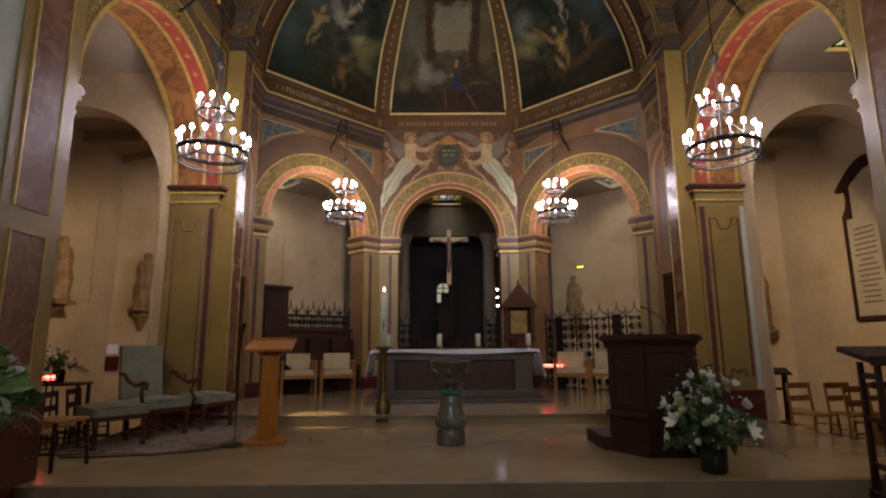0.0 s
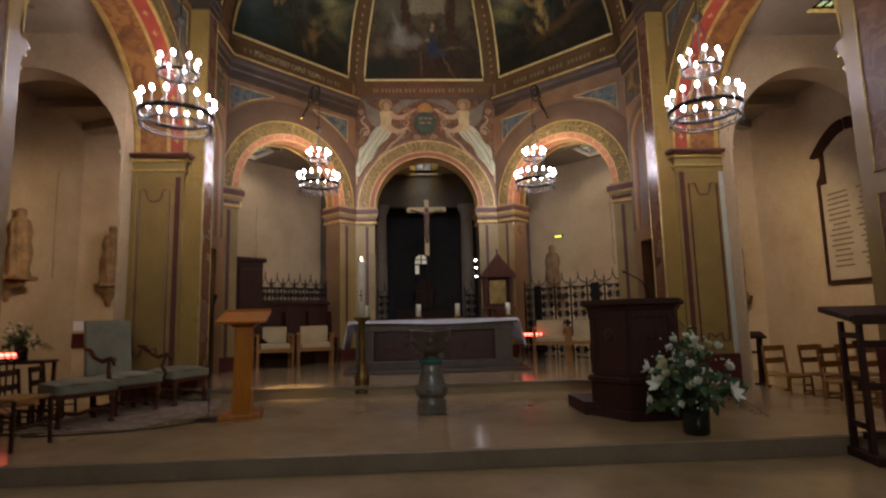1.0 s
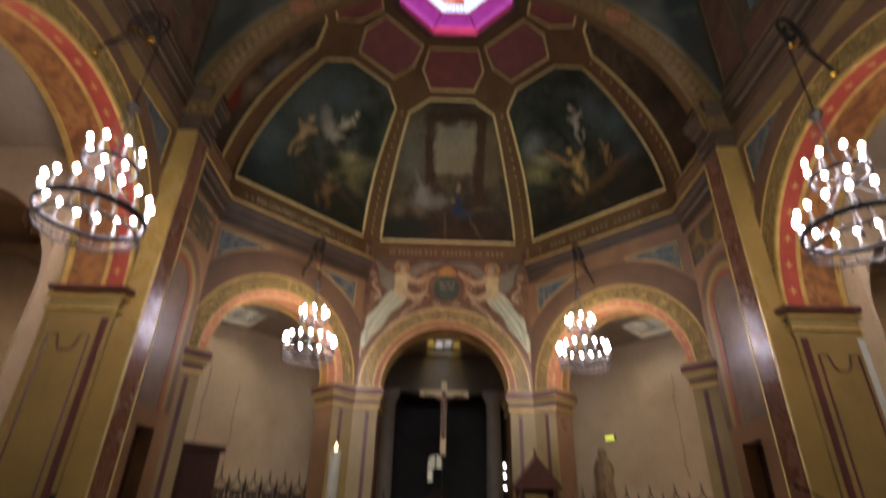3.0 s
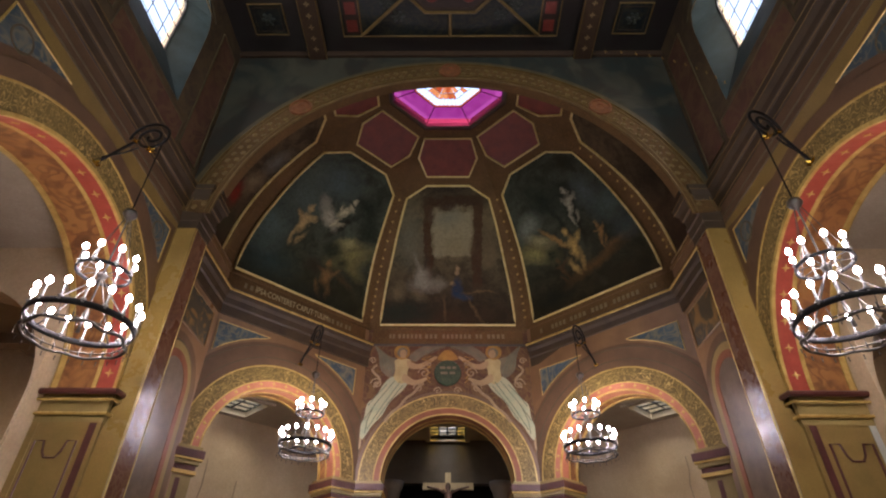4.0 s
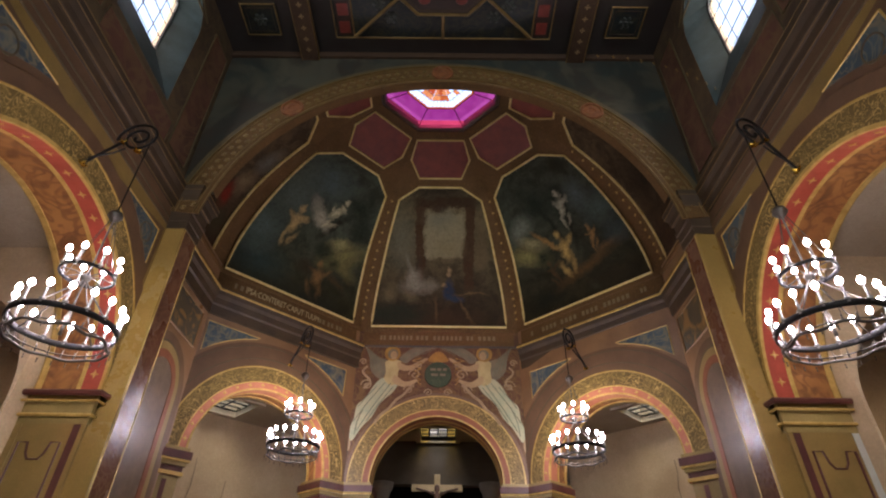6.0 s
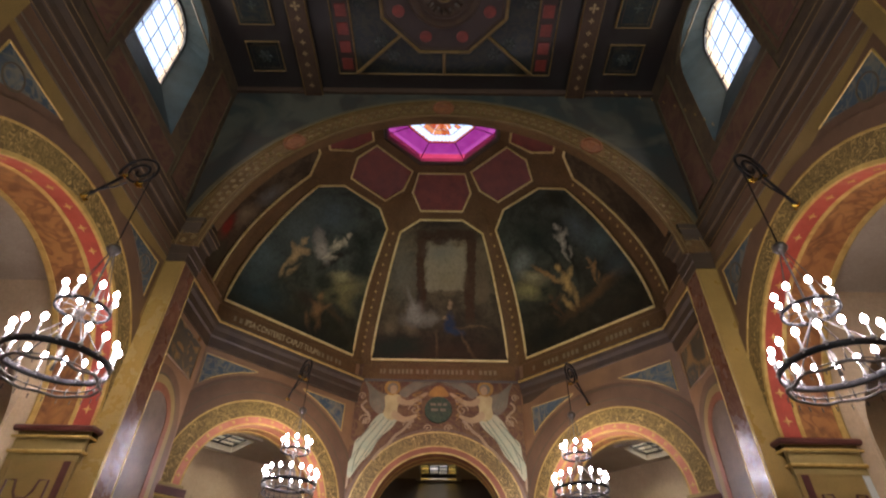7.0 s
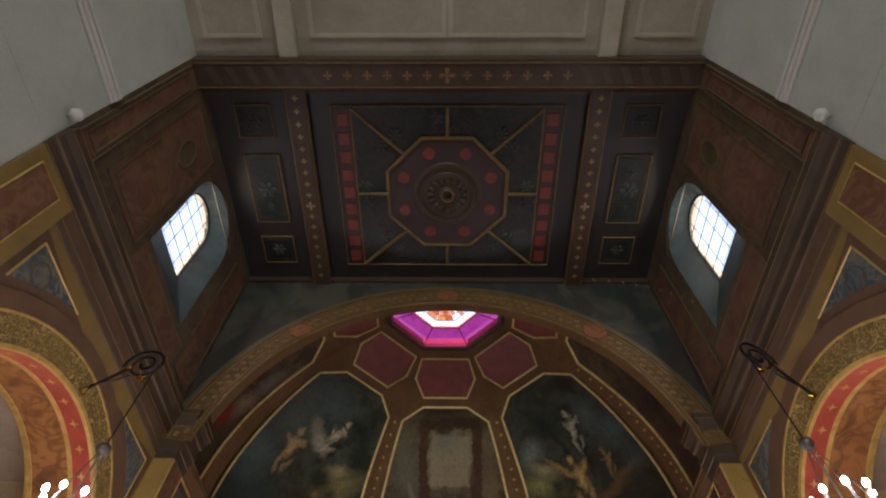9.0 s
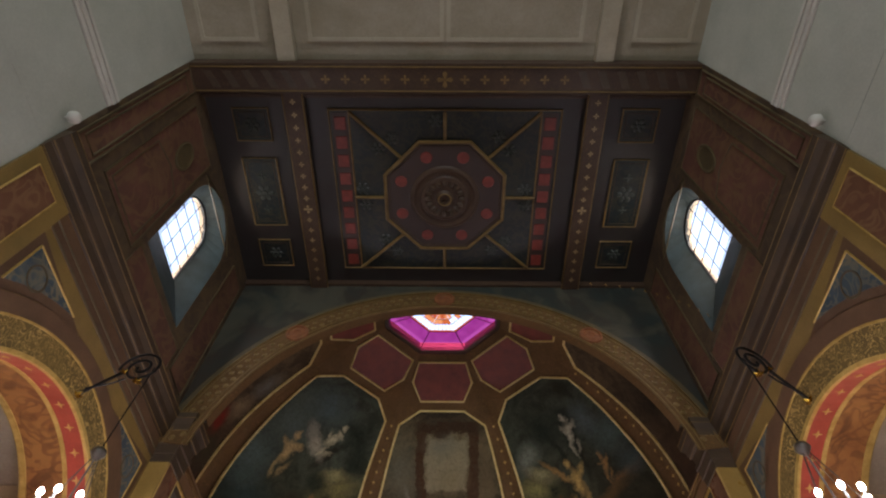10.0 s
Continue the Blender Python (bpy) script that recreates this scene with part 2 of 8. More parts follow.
SCARLET = stained("scarlet_glass", (0.5, 0.01, 0.005, 1), (0.6, 0.16, 0.03, 1), 8)
MILK = stained("white_glass", (1, 0.95, 0.95, 1), (0.95, 0.9, 0.95, 1))
PALE_BLUE = stained("pale_blue_glass", (0.75, 0.8, 0.9, 1), (0.3, 0.42, 0.75, 1), 5)
SKY_GLASS = stained("blue_white_glass", (0.4, 0.42, 0.44, 1), (0.1, 0.14, 0.2, 1), 4)
AMBER = stained("amber_glass", (0.35, 0.27, 0.08, 1), (0.2, 0.18, 0.07, 1), 8)


# ---- mesh helpers ----
def part(name, bm, material, parent=None, label="", smooth=False, m=None):
    me = bpy.data.meshes.new(name)
    bmesh.ops.recalc_face_normals(bm, faces=bm.faces)
    bm.to_mesh(me)
    bm.free()
    if smooth:
        for p in me.polygons:
            p.use_smooth = True
    me.materials.append(material)
    ob = new(name, me)
    if parent:
        ob.parent = parent
    if m is not None:
        ob.matrix_basis = m
    if label:
        ob["label"] = label
    return ob


def empty(name, m=None, **tags):
    ob = new(name)
    ob.empty_display_size = 0.1
    if m is not None:
        ob.matrix_basis = m
    return tagged(ob, **tags)


def box(x0, x1, y0, y1, z0, z1, bevel=0.0, bm=None):
    own = bm is None
    b = bmesh.new()
    v = [b.verts.new((x, y, z)) for x in (x0, x1) for y in (y0, y1) for z in (z0, z1)]
    for f in ((0, 1, 3, 2), (4, 6, 7, 5), (0, 4, 5, 1), (2, 3, 7, 6), (0, 2, 6, 4), (1, 5, 7, 3)):
        b.faces.new([v[i] for i in f])
    if bevel:
        bmesh.ops.bevel(b, geom=b.edges[:], offset=bevel, segments=2, affect="EDGES", profile=0.6)
    if own:
        return b
    return add(bm, b)


def add(bm, other, m=None):
    """Join another bmesh into bm, moved by m."""
    if m is not None:
        other.transform(m)
    me = bpy.data.meshes.new("tmp")
    other.to_mesh(me)
    other.free()
    bm.from_mesh(me)
    bpy.data.meshes.remove(me)
    return bm


def lathe(profile, n=24, a0=0.0, a1=360.0):
    """A turned shape from (radius, height) pairs."""
    b = bmesh.new()
    full = abs(a1 - a0) >= 359.9
    steps = n if full else n + 1
    rings = []
    for i in range(steps):
        a = radians(a0 + (a1 - a0) * i / n)
        rings.append([b.verts.new((r * math.cos(a), r * math.sin(a), z)) for r, z in profile])
    for i in range(n):
        p, q = rings[i], rings[(i + 1) % steps]
        for j in range(len(profile) - 1):
            b.faces.new((p[j], q[j], q[j + 1], p[j + 1]))
    bmesh.ops.remove_doubles(b, verts=b.verts[:], dist=1e-5)
    return b


def prism(points, depth, y0=0.0):
    """A polygon of (x, z) pairs, given depth along y from y0."""
    b = bmesh.new()
    f = [b.verts.new((x, y0, z)) for x, z in points]
    g = [b.verts.new((x, y0 + depth, z)) for x, z in points]
    caps = [b.faces.new(f), b.faces.new(g[::-1])]
    n = len(points)
    for i in range(n):
        b.faces.new((f[i], g[i], g[(i + 1) % n], f[(i + 1) % n]))
    for c in caps:
        c.normal_update()
    bmesh.ops.triangulate(b, faces=[c for c in caps if len(c.verts) > 4], ngon_method="EAR_CLIP")
    return b


def arc(cx, cz, r, a0, a1, n):
    return [(cx + r * math.cos(radians(a0 + (a1 - a0) * i / n)), cz + r * math.sin(radians(a0 + (a1 - a0) * i / n))) for i in range(n + 1)]


def ring(r0, r1, y0, y1, a0=0, a1=180, n=40, cx=0.0, cz=0.0):
    """An arch band between two radii in the xz plane."""
    b = bmesh.new()
    rows = []
    for i in range(n + 1):
        a = radians(a0 + (a1 - a0) * i / n)
        c, s = math.cos(a), math.sin(a)
        rows.append([b.verts.new((cx + r * c, y, cz + r * s)) for r, y in ((r0, y0), (r1, y0), (r1, y1), (r0, y1))])
    for i in range(n):
        for j in range(4):
            b.faces.new((rows[i][j], rows[i + 1][j], rows[i + 1][(j + 1) % 4], rows[i][(j + 1) % 4]))
    b.faces.new(rows[0])
    b.faces.new(rows[-1][::-1])
    return b


def tube(points, r, n=6, closed=False):
    """A round bar along points."""
    b = bmesh.new()
    pts = [Vector(p) for p in points]
    rings = []
    up = Vector((0.13, 0.31, 0.94))
    for i, p in enumerate(pts):
        q0 = pts[i - 1] if i or closed else p
        q1 = pts[(i + 1) % len(pts)] if i + 1 < len(pts) or closed else p
        d = (q1 - q0).normalized()
        s = d.cross(up)
        if s.length < 1e-3:
            s = d.cross(Vector((1, 0, 0)))
        s.normalize()
        t = s.cross(d)
        rr = r[i] if isinstance(r, (list, tuple)) else r
        rings.append([b.verts.new(p + rr * (math.cos(2 * math.pi * k / n) * s + math.sin(2 * math.pi * k / n) * t)) for k in range(n)])
    m = len(pts)
    for i in range(m if closed else m - 1):
        p, q = rings[i], rings[(i + 1) % m]
        for k in range(n):
            b.faces.new((p[k], p[(k + 1) % n], q[(k + 1) % n], q[k]))
    if not closed:
        b.faces.new(rings[0][::-1])
        b.faces.new(rings[-1])
    return b


def profile_run(section, path, closed=False):
    """A moulding: (out, z) section swept along a flat path of (x, y); out is to the path's right."""
    b = bmesh.new()
    pts = [Vector((p[0], p[1])) for p in path]
    n = len(pts)
    rows = []
    for i, p in enumerate(pts):
        d0 = (p - pts[i - 1]).normalized() if i or closed else (pts[1] - p).normalized()
        d1 = (pts[(i + 1) % n] - p).normalized() if i + 1 < n or closed else d0
        n0, n1 = Vector((d0.y, -d0.x)), Vector((d1.y, -d1.x))
        k = (n0 + n1)
        k = k / max(0.2, k.dot(n0))
        rows.append([b.verts.new((p.x + k.x * o, p.y + k.y * o, z)) for o, z in section])
    m = len(section)
    for i in range(n if closed else n - 1):
        p, q = rows[i], rows[(i + 1) % n]
        for j in range(m):
            b.faces.new((p[j], q[j], q[(j + 1) % m], p[(j + 1) % m]))
    if not closed:
        b.faces.new(rows[0][::-1])
        b.faces.new(rows[-1])
    return b

# ---- the plan ----
HALF = 3.93            # half width of the nave
BAY0, BAY1 = 4.72, 9.02  # the painted bay in front of the apse
CEIL = 10.28
NAVE_FLOOR = -0.15
AISLE_FLOOR = -0.3
ARCH_Y, ARCH_R, SPRING = 7.24, 1.78, 3.76
APSE = (-0.04, 9.58)     # centre of the octagon
APO = 4.27             # its apothem
SIDE = APO * math.tan(radians(22.5))
T8 = math.tan(radians(22.5))
OUT = 7.75             # apothem of the ambulatory's outer wall
AISLE = 7.75
PIER = 3.66             # inner face of the piers that carry the great arch
SIDE_X = 4.17            # side walls of the apse


def side_frame(s, x=HALF):
    """Local x runs along the nave, y away from it, z up, on the side s."""
    return Matrix(((0, s, 0, s * x), (1, 0, 0, 0), (0, 0, 1, 0), (0, 0, 0, 1)))


def apse_frame(deg, apothem=APO):
    """Local x along one side of the octagon, y away from its centre; 0 is the far side."""
    return Matrix.Translation((APSE[0], APSE[1], 0)) @ pose(0, 0, 0, 0, 0, deg) @ Matrix.Translation((0, apothem, 0))


def struct(name, bm, material, label, m=None, smooth=False, category=""):
    if m is not None:
        bm.transform(m)
    ob = part(name, bm, material, smooth=smooth)
    return tagged(ob, label=label, kind="structure", category=category or name.split("_")[0])


def arched(x0, x1, z0, z1, cx, spring, r, n=28):
    """Outline of a wall with one arched opening that reaches the floor."""
    return [(x0, z0), (cx - r, z0), (cx - r, spring)] + arc(cx, spring, r, 180, 0, n)[1:-1] + [(cx + r, spring), (cx + r, z0), (x1, z0), (x1, z1), (x0, z1)]


def wall_arched(x0, x1, z0, z1, cx, spring, r, depth, n=28):
    """Arched wall built of two halves, so that its caps stay clean."""
    b = bmesh.new()
    for s in (-1, 1):
        e = x0 if s < 0 else x1
        pts = [(e, z0), (cx + s * r, z0), (cx + s * r, spring)] + [(cx + s * r * math.cos(radians(90 * i / n)), spring + r * math.sin(radians(90 * i / n))) for i in range(1, n + 1)] + [(cx, z1), (e, z1)]
        add(b, prism(pts, depth))
    return b


def arch_dress(frame_m, cx, spring, r, depth, owner, red, stars=True, scroll=0.27, rose=0.24, face=False):
    """Painted bands round an arch: scroll band and rose band on the face, red band with stars, gilt lines and painting in the soffit."""
    def put(name, bm, mat, label=""):
        bm.transform(frame_m)
        return part(name, bm, mat, owner, label)
    k = 0.13 if face else 0.03
    if face:
        put("star_band", ring(r + 0.012, r + k, -0.014, 0.0, 0, 180, 40, cx, spring), red, "salmon arch band with small gold stars")
    put("scroll_band", ring(r + k, r + k + scroll, -0.012, 0.0, 0, 180, 40, cx, spring), SCROLL, "gold scrolls painted on an olive arch band")
    if rose > 0.5:
        for q in (0.16, 0.4):
            put("painted_line", ring(r + k + scroll + q, r + k + scroll + q + 0.018, -0.02, 0.0, 0, 180, 40, cx, spring), OLIVE_LINE)
    put("rose_band", ring(r + k + scroll + 0.025, r + scroll + rose, -0.016, 0.0, 0, 180, 40, cx, spring), ROSE, "rose ochre outer arch band")
    put("gilt_line", ring(r + k + scroll, r + k + scroll + 0.025, -0.022, 0.0, 0, 180, 40, cx, spring), GILT)
    put("gilt_edge", ring(r - 0.016, r + 0.014 if face else r + 0.03, -0.02, 0.02, 0, 180, 40, cx, spring), GILT)
    if face:
        put("gilt_line", ring(r + k - 0.01, r + k + 0.012, -0.02, 0.0, 0, 180, 40, cx, spring), GILT)
    put("red_soffit_band", ring(r - 0.015, r, 0.02, 0.22, 0, 180, 40, cx, spring), red, "red soffit band with small gold stars")
    put("gilt_line", ring(r - 0.022, r, 0.22, 0.27, 0, 180, 40, cx, spring), GILT)
    put("soffit_painting", ring(r - 0.012, r, 0.27, depth - 0.1, 0, 180, 40, cx, spring), SOFFIT, "orange painted soffit with faded foliage")
    put("gilt_line", ring(r - 0.022, r, depth - 0.1, depth - 0.03, 0, 180, 40, cx, spring), GILT)
    if stars:
        star_mesh = None
        for i in range(17):
            a = radians(6 + 168 * i / 16)
            st = bmesh.new()
            pts = [((0.06 if k % 2 == 0 else 0.02) * math.cos(math.pi * k / 4), (0.06 if k % 2 == 0 else 0.02) * math.sin(math.pi * k / 4)) for k in range(8)]
            c = st.verts.new((0, 0, 0.006))
            vs = [st.verts.new((p, q, 0)) for p, q in pts]
            for k in range(8):
                st.faces.new((c, vs[k], vs[(k + 1) % 8]))
            rr = r - 0.017
            e_r, e_t = Vector((math.cos(a), 0, math.sin(a))), Vector((-math.sin(a), 0, math.cos(a)))
            m = Matrix.Identity(4)
            for row in range(3):
                m[row][0], m[row][1], m[row][2] = e_t[row], (0, 1, 0)[row], -e_r[row]
            m.translation = Vector((cx, 0.12, spring)) + rr * e_r
            if face:
                m = Matrix.Translation(Vector((cx, -0.016, spring)) + (r + 0.072) * e_r) @ pose(0, 0, 0, 90) @ Matrix.Diagonal((0.85, 0.85, 1, 1))
            if star_mesh is None:
                star = part("gold_star", st, GILT, owner)
                star_mesh = star.data
            else:
                st.free()
                star = new("gold_star", star_mesh)
                star.parent = owner
            star.matrix_basis = frame_m @ m


# ---- floors ----
floor = struct("floor", box(-4.4, 4.4, -9, 5.3, NAVE_FLOOR - 0.2, NAVE_FLOOR), FLOOR, "pale beige stone floor, worn and slightly shiny")
for s, tag in ((-1, "west"), (1, "east")):
    struct("floor_aisle_" + tag, box(min(s * 4.35, s * 8.1), max(s * 4.35, s * 8.1), 0.8, 18.5, AISLE_FLOOR - 0.2, AISLE_FLOOR), FLOOR, "beige stone floor of the aisle, a step lower", category="floor")
chancel = struct("chancel_floor", box(-4.6, 4.6, 5.27, 18.7, -0.34, 0.0, 0.012), FLOOR, "raised chancel floor of polished beige stone", category="floor")
tread = struct("chancel_step", box(-4.6, 4.6, 5.235, 5.265, NAVE_FLOOR, -0.006, 0.004), STEP, "worn stone riser along the chancel's front", category="step")
dais_pts = [(-4.15, 8.95), (-2.6, 8.52), (2.6, 8.52), (4.15, 8.95), (4.15, 11.25), (1.75, 13.7), (-1.75, 13.7), (-4.15, 11.25)]


def flat_prism(pts, z0, z1, bevel=0.0):
    b = prism([(x, y) for x, y in pts], z1 - z0)
    b.transform(Matrix(((1, 0, 0, 0), (0, 0, 1, 0), (0, 1, 0, z0), (0, 0, 0, 1))))
    return b


dais = struct("altar_dais", flat_prism(dais_pts, 0.0, 0.145), FLOOR, "low stone dais that carries the altar", category="platform")
dais_edge = struct("dais_nosing", profile_run([(0.0, 0.1), (0.03, 0.11), (0.035, 0.15), (0.0, 0.152)], dais_pts[:4]), STEP, "rounded stone nosing of the dais", category="step")
predella = struct("altar_predella", box(-1.62, 1.62, 10.08, 12.3, 0.145, 0.2, 0.01), GREY_STONE, "grey marble slab beneath the altar", category="platform")

# ---- nave walls, bay of the painted arches ----
for s, tag in ((-1, "west"), (1, "east")):
    f = side_frame(s)
    lower = struct("wall_bay_" + tag, wall_arched(4.73, 9.95, -0.34, 6.6, ARCH_Y, SPRING, ARCH_R, 0.78), OCHRE_DK, "painted ochre wall with a tall round arch", f, category="wall")
    arch_dress(f, ARCH_Y, SPRING, ARCH_R, 0.78, lower, RED)
    # blue painted spandrels beside the arch, rose field round them
    for e in (-1, 1):
        pts = [(ARCH_Y + e * 1.66, 6.04)] + [(ARCH_Y + e * 2.4 * math.cos(radians(a)), SPRING + 2.4 * math.sin(radians(a))) for a in (46, 52, 58, 64, 71)]
        rim = [(ARCH_Y + e * 1.78, 6.15)] + [(ARCH_Y + e * 2.3 * math.cos(radians(a)), SPRING + 2.3 * math.sin(radians(a))) for a in (40, 46, 52, 58, 64, 70, 76)]
        b = prism([(x, z) for x, z in rim], -0.004)
        b.transform(f)
        part("spandrel_border", b, ROSE, lower, "rose ochre border round the blue spandrel")
        b = ring(0.12, 0.14, -0.012, 0.0, 0, 360, 24, ARCH_Y + e * 1.42, 5.82)
        b.transform(f)
        part("painted_roundel", b, OLIVE_LINE, lower, "small painted roundel among the leaves")
        b = prism(pts, -0.006)
        b.transform(f)
        part("blue_spandrel", b, BLUE_SP, lower, "blue grey painted spandrel with scrolling leaves")
        for q0, q1 in ((pts[-1], pts[0]), (pts[0], pts[1])):
            b = tube([(q0[0], -0.008, q0[1]), (q1[0], -0.008, q1[1])], 0.012)
            b.transform(f)
            part("gilt_line", b, GILT, lower)
    # cornice along the wall
    sect = [(-0.02, 6.52), (0.03, 6.53), (0.04, 6.64), (0.07, 6.68), (0.08, 6.76), (0.12, 6.84), (0.13, 6.92), (-0.1, 6.96)]
    path = [(s * HALF, BAY0), (s * HALF, 9.06), (s * PIER, 9.06), (s * PIER, 9.47), (s * SIDE_X, 9.47)]
    struct("cornice_bay_" + tag, profile_run(sect, path if s < 0 else path[::-1]), CORNICE, "dark brown moulded cornice with gilt edges", category="cornice")
    low = [(-0.02, 6.18), (0.015, 6.19), (0.02, 6.3), (0.03, 6.31), (0.035, 6.44), (0.05, 6.46), (0.05, 6.52), (-0.02, 6.525)]
    part("architrave", profile_run(low, path[1:] if s < 0 else path[:0:-1]), CORNICE, lower, "brown banded architrave of the pier")
    for z, o in ((6.53, 0.035), (6.66, 0.06), (6.84, 0.122), (6.93, 0.13)):
        run = [(s * (HALF - o), BAY0), (s * (HALF - o), 9.06 - o), (s * (PIER - o), 9.06 - o), (s * (PIER - o), 9.47 + o)]
        part("gilt_fillet", tube([(x, y, z) for x, y in run], 0.006), CEIL_GOLD, lower)
    b = box(5.47, 9.04, -0.006, 0.0, 6.24, 6.52)
    b.transform(f)
    part("painted_frieze", b, ROSE, lower, "rose ochre painted frieze under the cornice")
    for z in (6.25, 6.36):
        b = tube([(5.47, -0.008, z), (9.04, -0.008, z)], 0.012, 4)
        b.transform(f)
        part("painted_line", b, OLIVE_LINE, lower)
    # capitals of the arch piers
    for e, y in ((1, ARCH_Y + ARCH_R), (-1, ARCH_Y - ARCH_R)):
        x0, x1 = HALF, HALF + 0.78
        turn = 0.04
        run = [(s * x1, y), (s * x0, y), (s * x0, y + turn)] if e > 0 else [(s * x1, y), (s * x0, y)]
        sect = [(-0.02, 3.36), (0.03, 3.38), (0.05, 3.44), (0.03, 3.47), (0.05, 3.56), (0.1, 3.62), (0.11, 3.74), (-0.02, 3.76)]
        if (s > 0) == (e > 0):
            run = run[::-1]
        b = profile_run(sect, run[::-1])
        b.faces.new([b.verts.new((s * (x0 - o), y + turn, z) if e > 0 else (s * (x0 - 0.001), y + o, z)) for o, z in sect])
        part("capital", b, OCHRE, lower, "moulded ochre capital with gilt and maroon bands")
        for z, o, mt, r in ((3.45, 0.05, GILT, 0.02), (3.6, 0.095, GILT, 0.015), (3.69, 0.108, MAROON, 0.035)):
            b = tube([(s * x1, y - e * o, z), (s * (x0 - o), y - e * o, z), (s * (x0 - o), y + turn, z)] if e > 0 else [(s * x1, y + o, z), (s * x0, y + o, z)], r, 8)
            part("capital_band", b, mt, lower)
        # marble base and painted panel lines on the jamb
        b = box(min(s * (x0 - 0.03), s * (x1 + 0.02)), max(s * (x0 - 0.03), s * (x1 + 0.02)), min(y - e * 0.03, y + e * 0.5), max(y - e * 0.03, y + e * 0.5), NAVE_FLOOR, 0.42 if e > 0 else 0.72, 0.012)
        part("marble_base", b, RED_MARBLE, lower, "dark red marble pier base")
        yj = y - e * 0.006
        u0, u1 = x0 + 0.2, x1 - 0.12
        um = (u0 + u1) / 2
        line = [(u0, 0.62), (um - 0.13, 0.62), (um - 0.1, 0.74), (um - 0.05, 0.72), (um, 0.68), (um + 0.05, 0.72), (um + 0.1, 0.74), (um + 0.13, 0.62), (u1, 0.62), (u1, 3.16), (um + 0.13, 3.16), (um + 0.1, 3.04), (um + 0.06, 2.98), (um, 2.98), (um - 0.06, 2.98), (um - 0.1, 3.04), (um - 0.13, 3.16), (u0, 3.16)]
        part("painted_panel_line", tube([(s * u, yj, z) for u, z in line], 0.014, 4, True), MAROON, lower)
        part("painted_stripe", box(min(s * (x0 + 0.05), s * (x0 + 0.13)), max(s * (x0 + 0.05), s * (x0 + 0.13)), min(yj, y), max(yj, y), 0.42, 3.36), MAROON, lower)
        part("white_edge" if s > 0 else "painted_edge", box(min(s * (x1 - 0.07), s * (x1 + 0.004)), max(s * (x1 - 0.07), s * (x1 + 0.004)), min(y - e * 0.009, y + e * 0.1), max(y - e * 0.009, y + e * 0.1), 0.43, 3.36), WHITE if s > 0 else OCHRE_DK, lower)
    # near pier, with rose marbled panels in olive frames
    d = HALF - PIER
    b = box(4.732, 5.47, -0.02, 0.0, NAVE_FLOOR, 6.56, 0.006)
    b.transform(f)
    part("near_pier", b, OCHRE_DK, lower, "olive painted pier with marbled panels")
    b = box(4.71, 5.49, -0.05, 0.0, NAVE_FLOOR, 0.72, 0.012)
    b.transform(f)
    part("marble_base", b, RED_MARBLE, lower)
    for z0, z1 in ((0.88, 2.12), (2.33, 6.4)):
        q = [(4.87, z0), (5.28, z0), (5.28, z1), (4.87, z1)]
        b = prism(q, -0.006, -0.02)
        b.transform(f)
        part("marbled_panel", b, ROSE_MARBLE, lower, "rose panel with faint scroll pattern")
        b = tube([(x, -0.026, z) for x, z in q], 0.011, 4, True)
        b.transform(f)
        part("gilt_line", b, GILT, lower)
    # far pier that carries the great arch: tan front, rose marbled inner face
    b = box(9.06, 9.47, -d, SIDE_X - HALF + 0.05, NAVE_FLOOR, 6.2, 0.006)
    b.transform(f)
    part("great_pier", b, TAN_GLOSS, lower, "tan painted pier that carries the great arch")
    b = box(9.085, 9.45, -d - 0.006, -d, 0.42, 6.17)
    b.transform(f)
    part("pier_strip", b, ROSE_GLOSS, lower, "glossy rose marbled strip with faint scrolls")
    for y in (9.08, 9.455):
        b = tube([(y, -d - 0.008, 0.43), (y, -d - 0.008, 6.17)], 0.008, 4)
        b.transform(f)
        part("gilt_line", b, GILT, lower)
    b = box(9.03, 9.5, -d - 0.04, 0.1, NAVE_FLOOR, 0.42, 0.012)
    b.transform(f)
    part("marble_base", b, RED_MARBLE, lower)
    # upper wall with a deep window recess
    up = bmesh.new()
    g0, g1 = 6.6, CEIL + 0.1
    hw, zs, zb = 0.74, 9.3, 7.66
    WH, WB, WS = 0.46, 8.44, 9.52
    for e in (-1, 1):
        edge = BAY0 if e < 0 else BAY1 + 0.45
        pts = [(edge, g0), (ARCH_Y, g0), (ARCH_Y, zb), (ARCH_Y + e * hw, zb), (ARCH_Y + e * hw, zs)] + [(ARCH_Y + e * hw * math.cos(radians(a)), zs + hw * math.sin(radians(a))) for a in range(10, 91, 10)] + [(ARCH_Y, g1), (edge, g1)]
        add(up, prism(pts, 0.06))
    upper = struct("wall_clerestory_" + tag, up, UPPER, "dark rose painted clerestory wall", f, category="wall")

    for q in (((4.8, 7.05), (5.16, 7.05), (5.16, 10.0), (4.8, 10.0)), ((5.34, 7.3), (6.36, 7.3), (6.36, 9.92), (5.34, 9.92)), ((8.35, 7.2), (8.9, 7.2), (8.9, 9.9), (8.35, 9.9)), ((6.45, 7.1), (8.25, 7.1), (8.25, 7.52), (6.45, 7.52))):
        b = prism(list(q), -0.006)
        b.transform(f)
        part("painted_field", b, ROSE_DULL, upper, "dull rose painted field with faded foliage")
        b = tube([(x, -0.006, z) for x, z in q], 0.018, 4, True)
        b.transform(f)
        part("painted_border", b, OLIVE_LINE, upper)
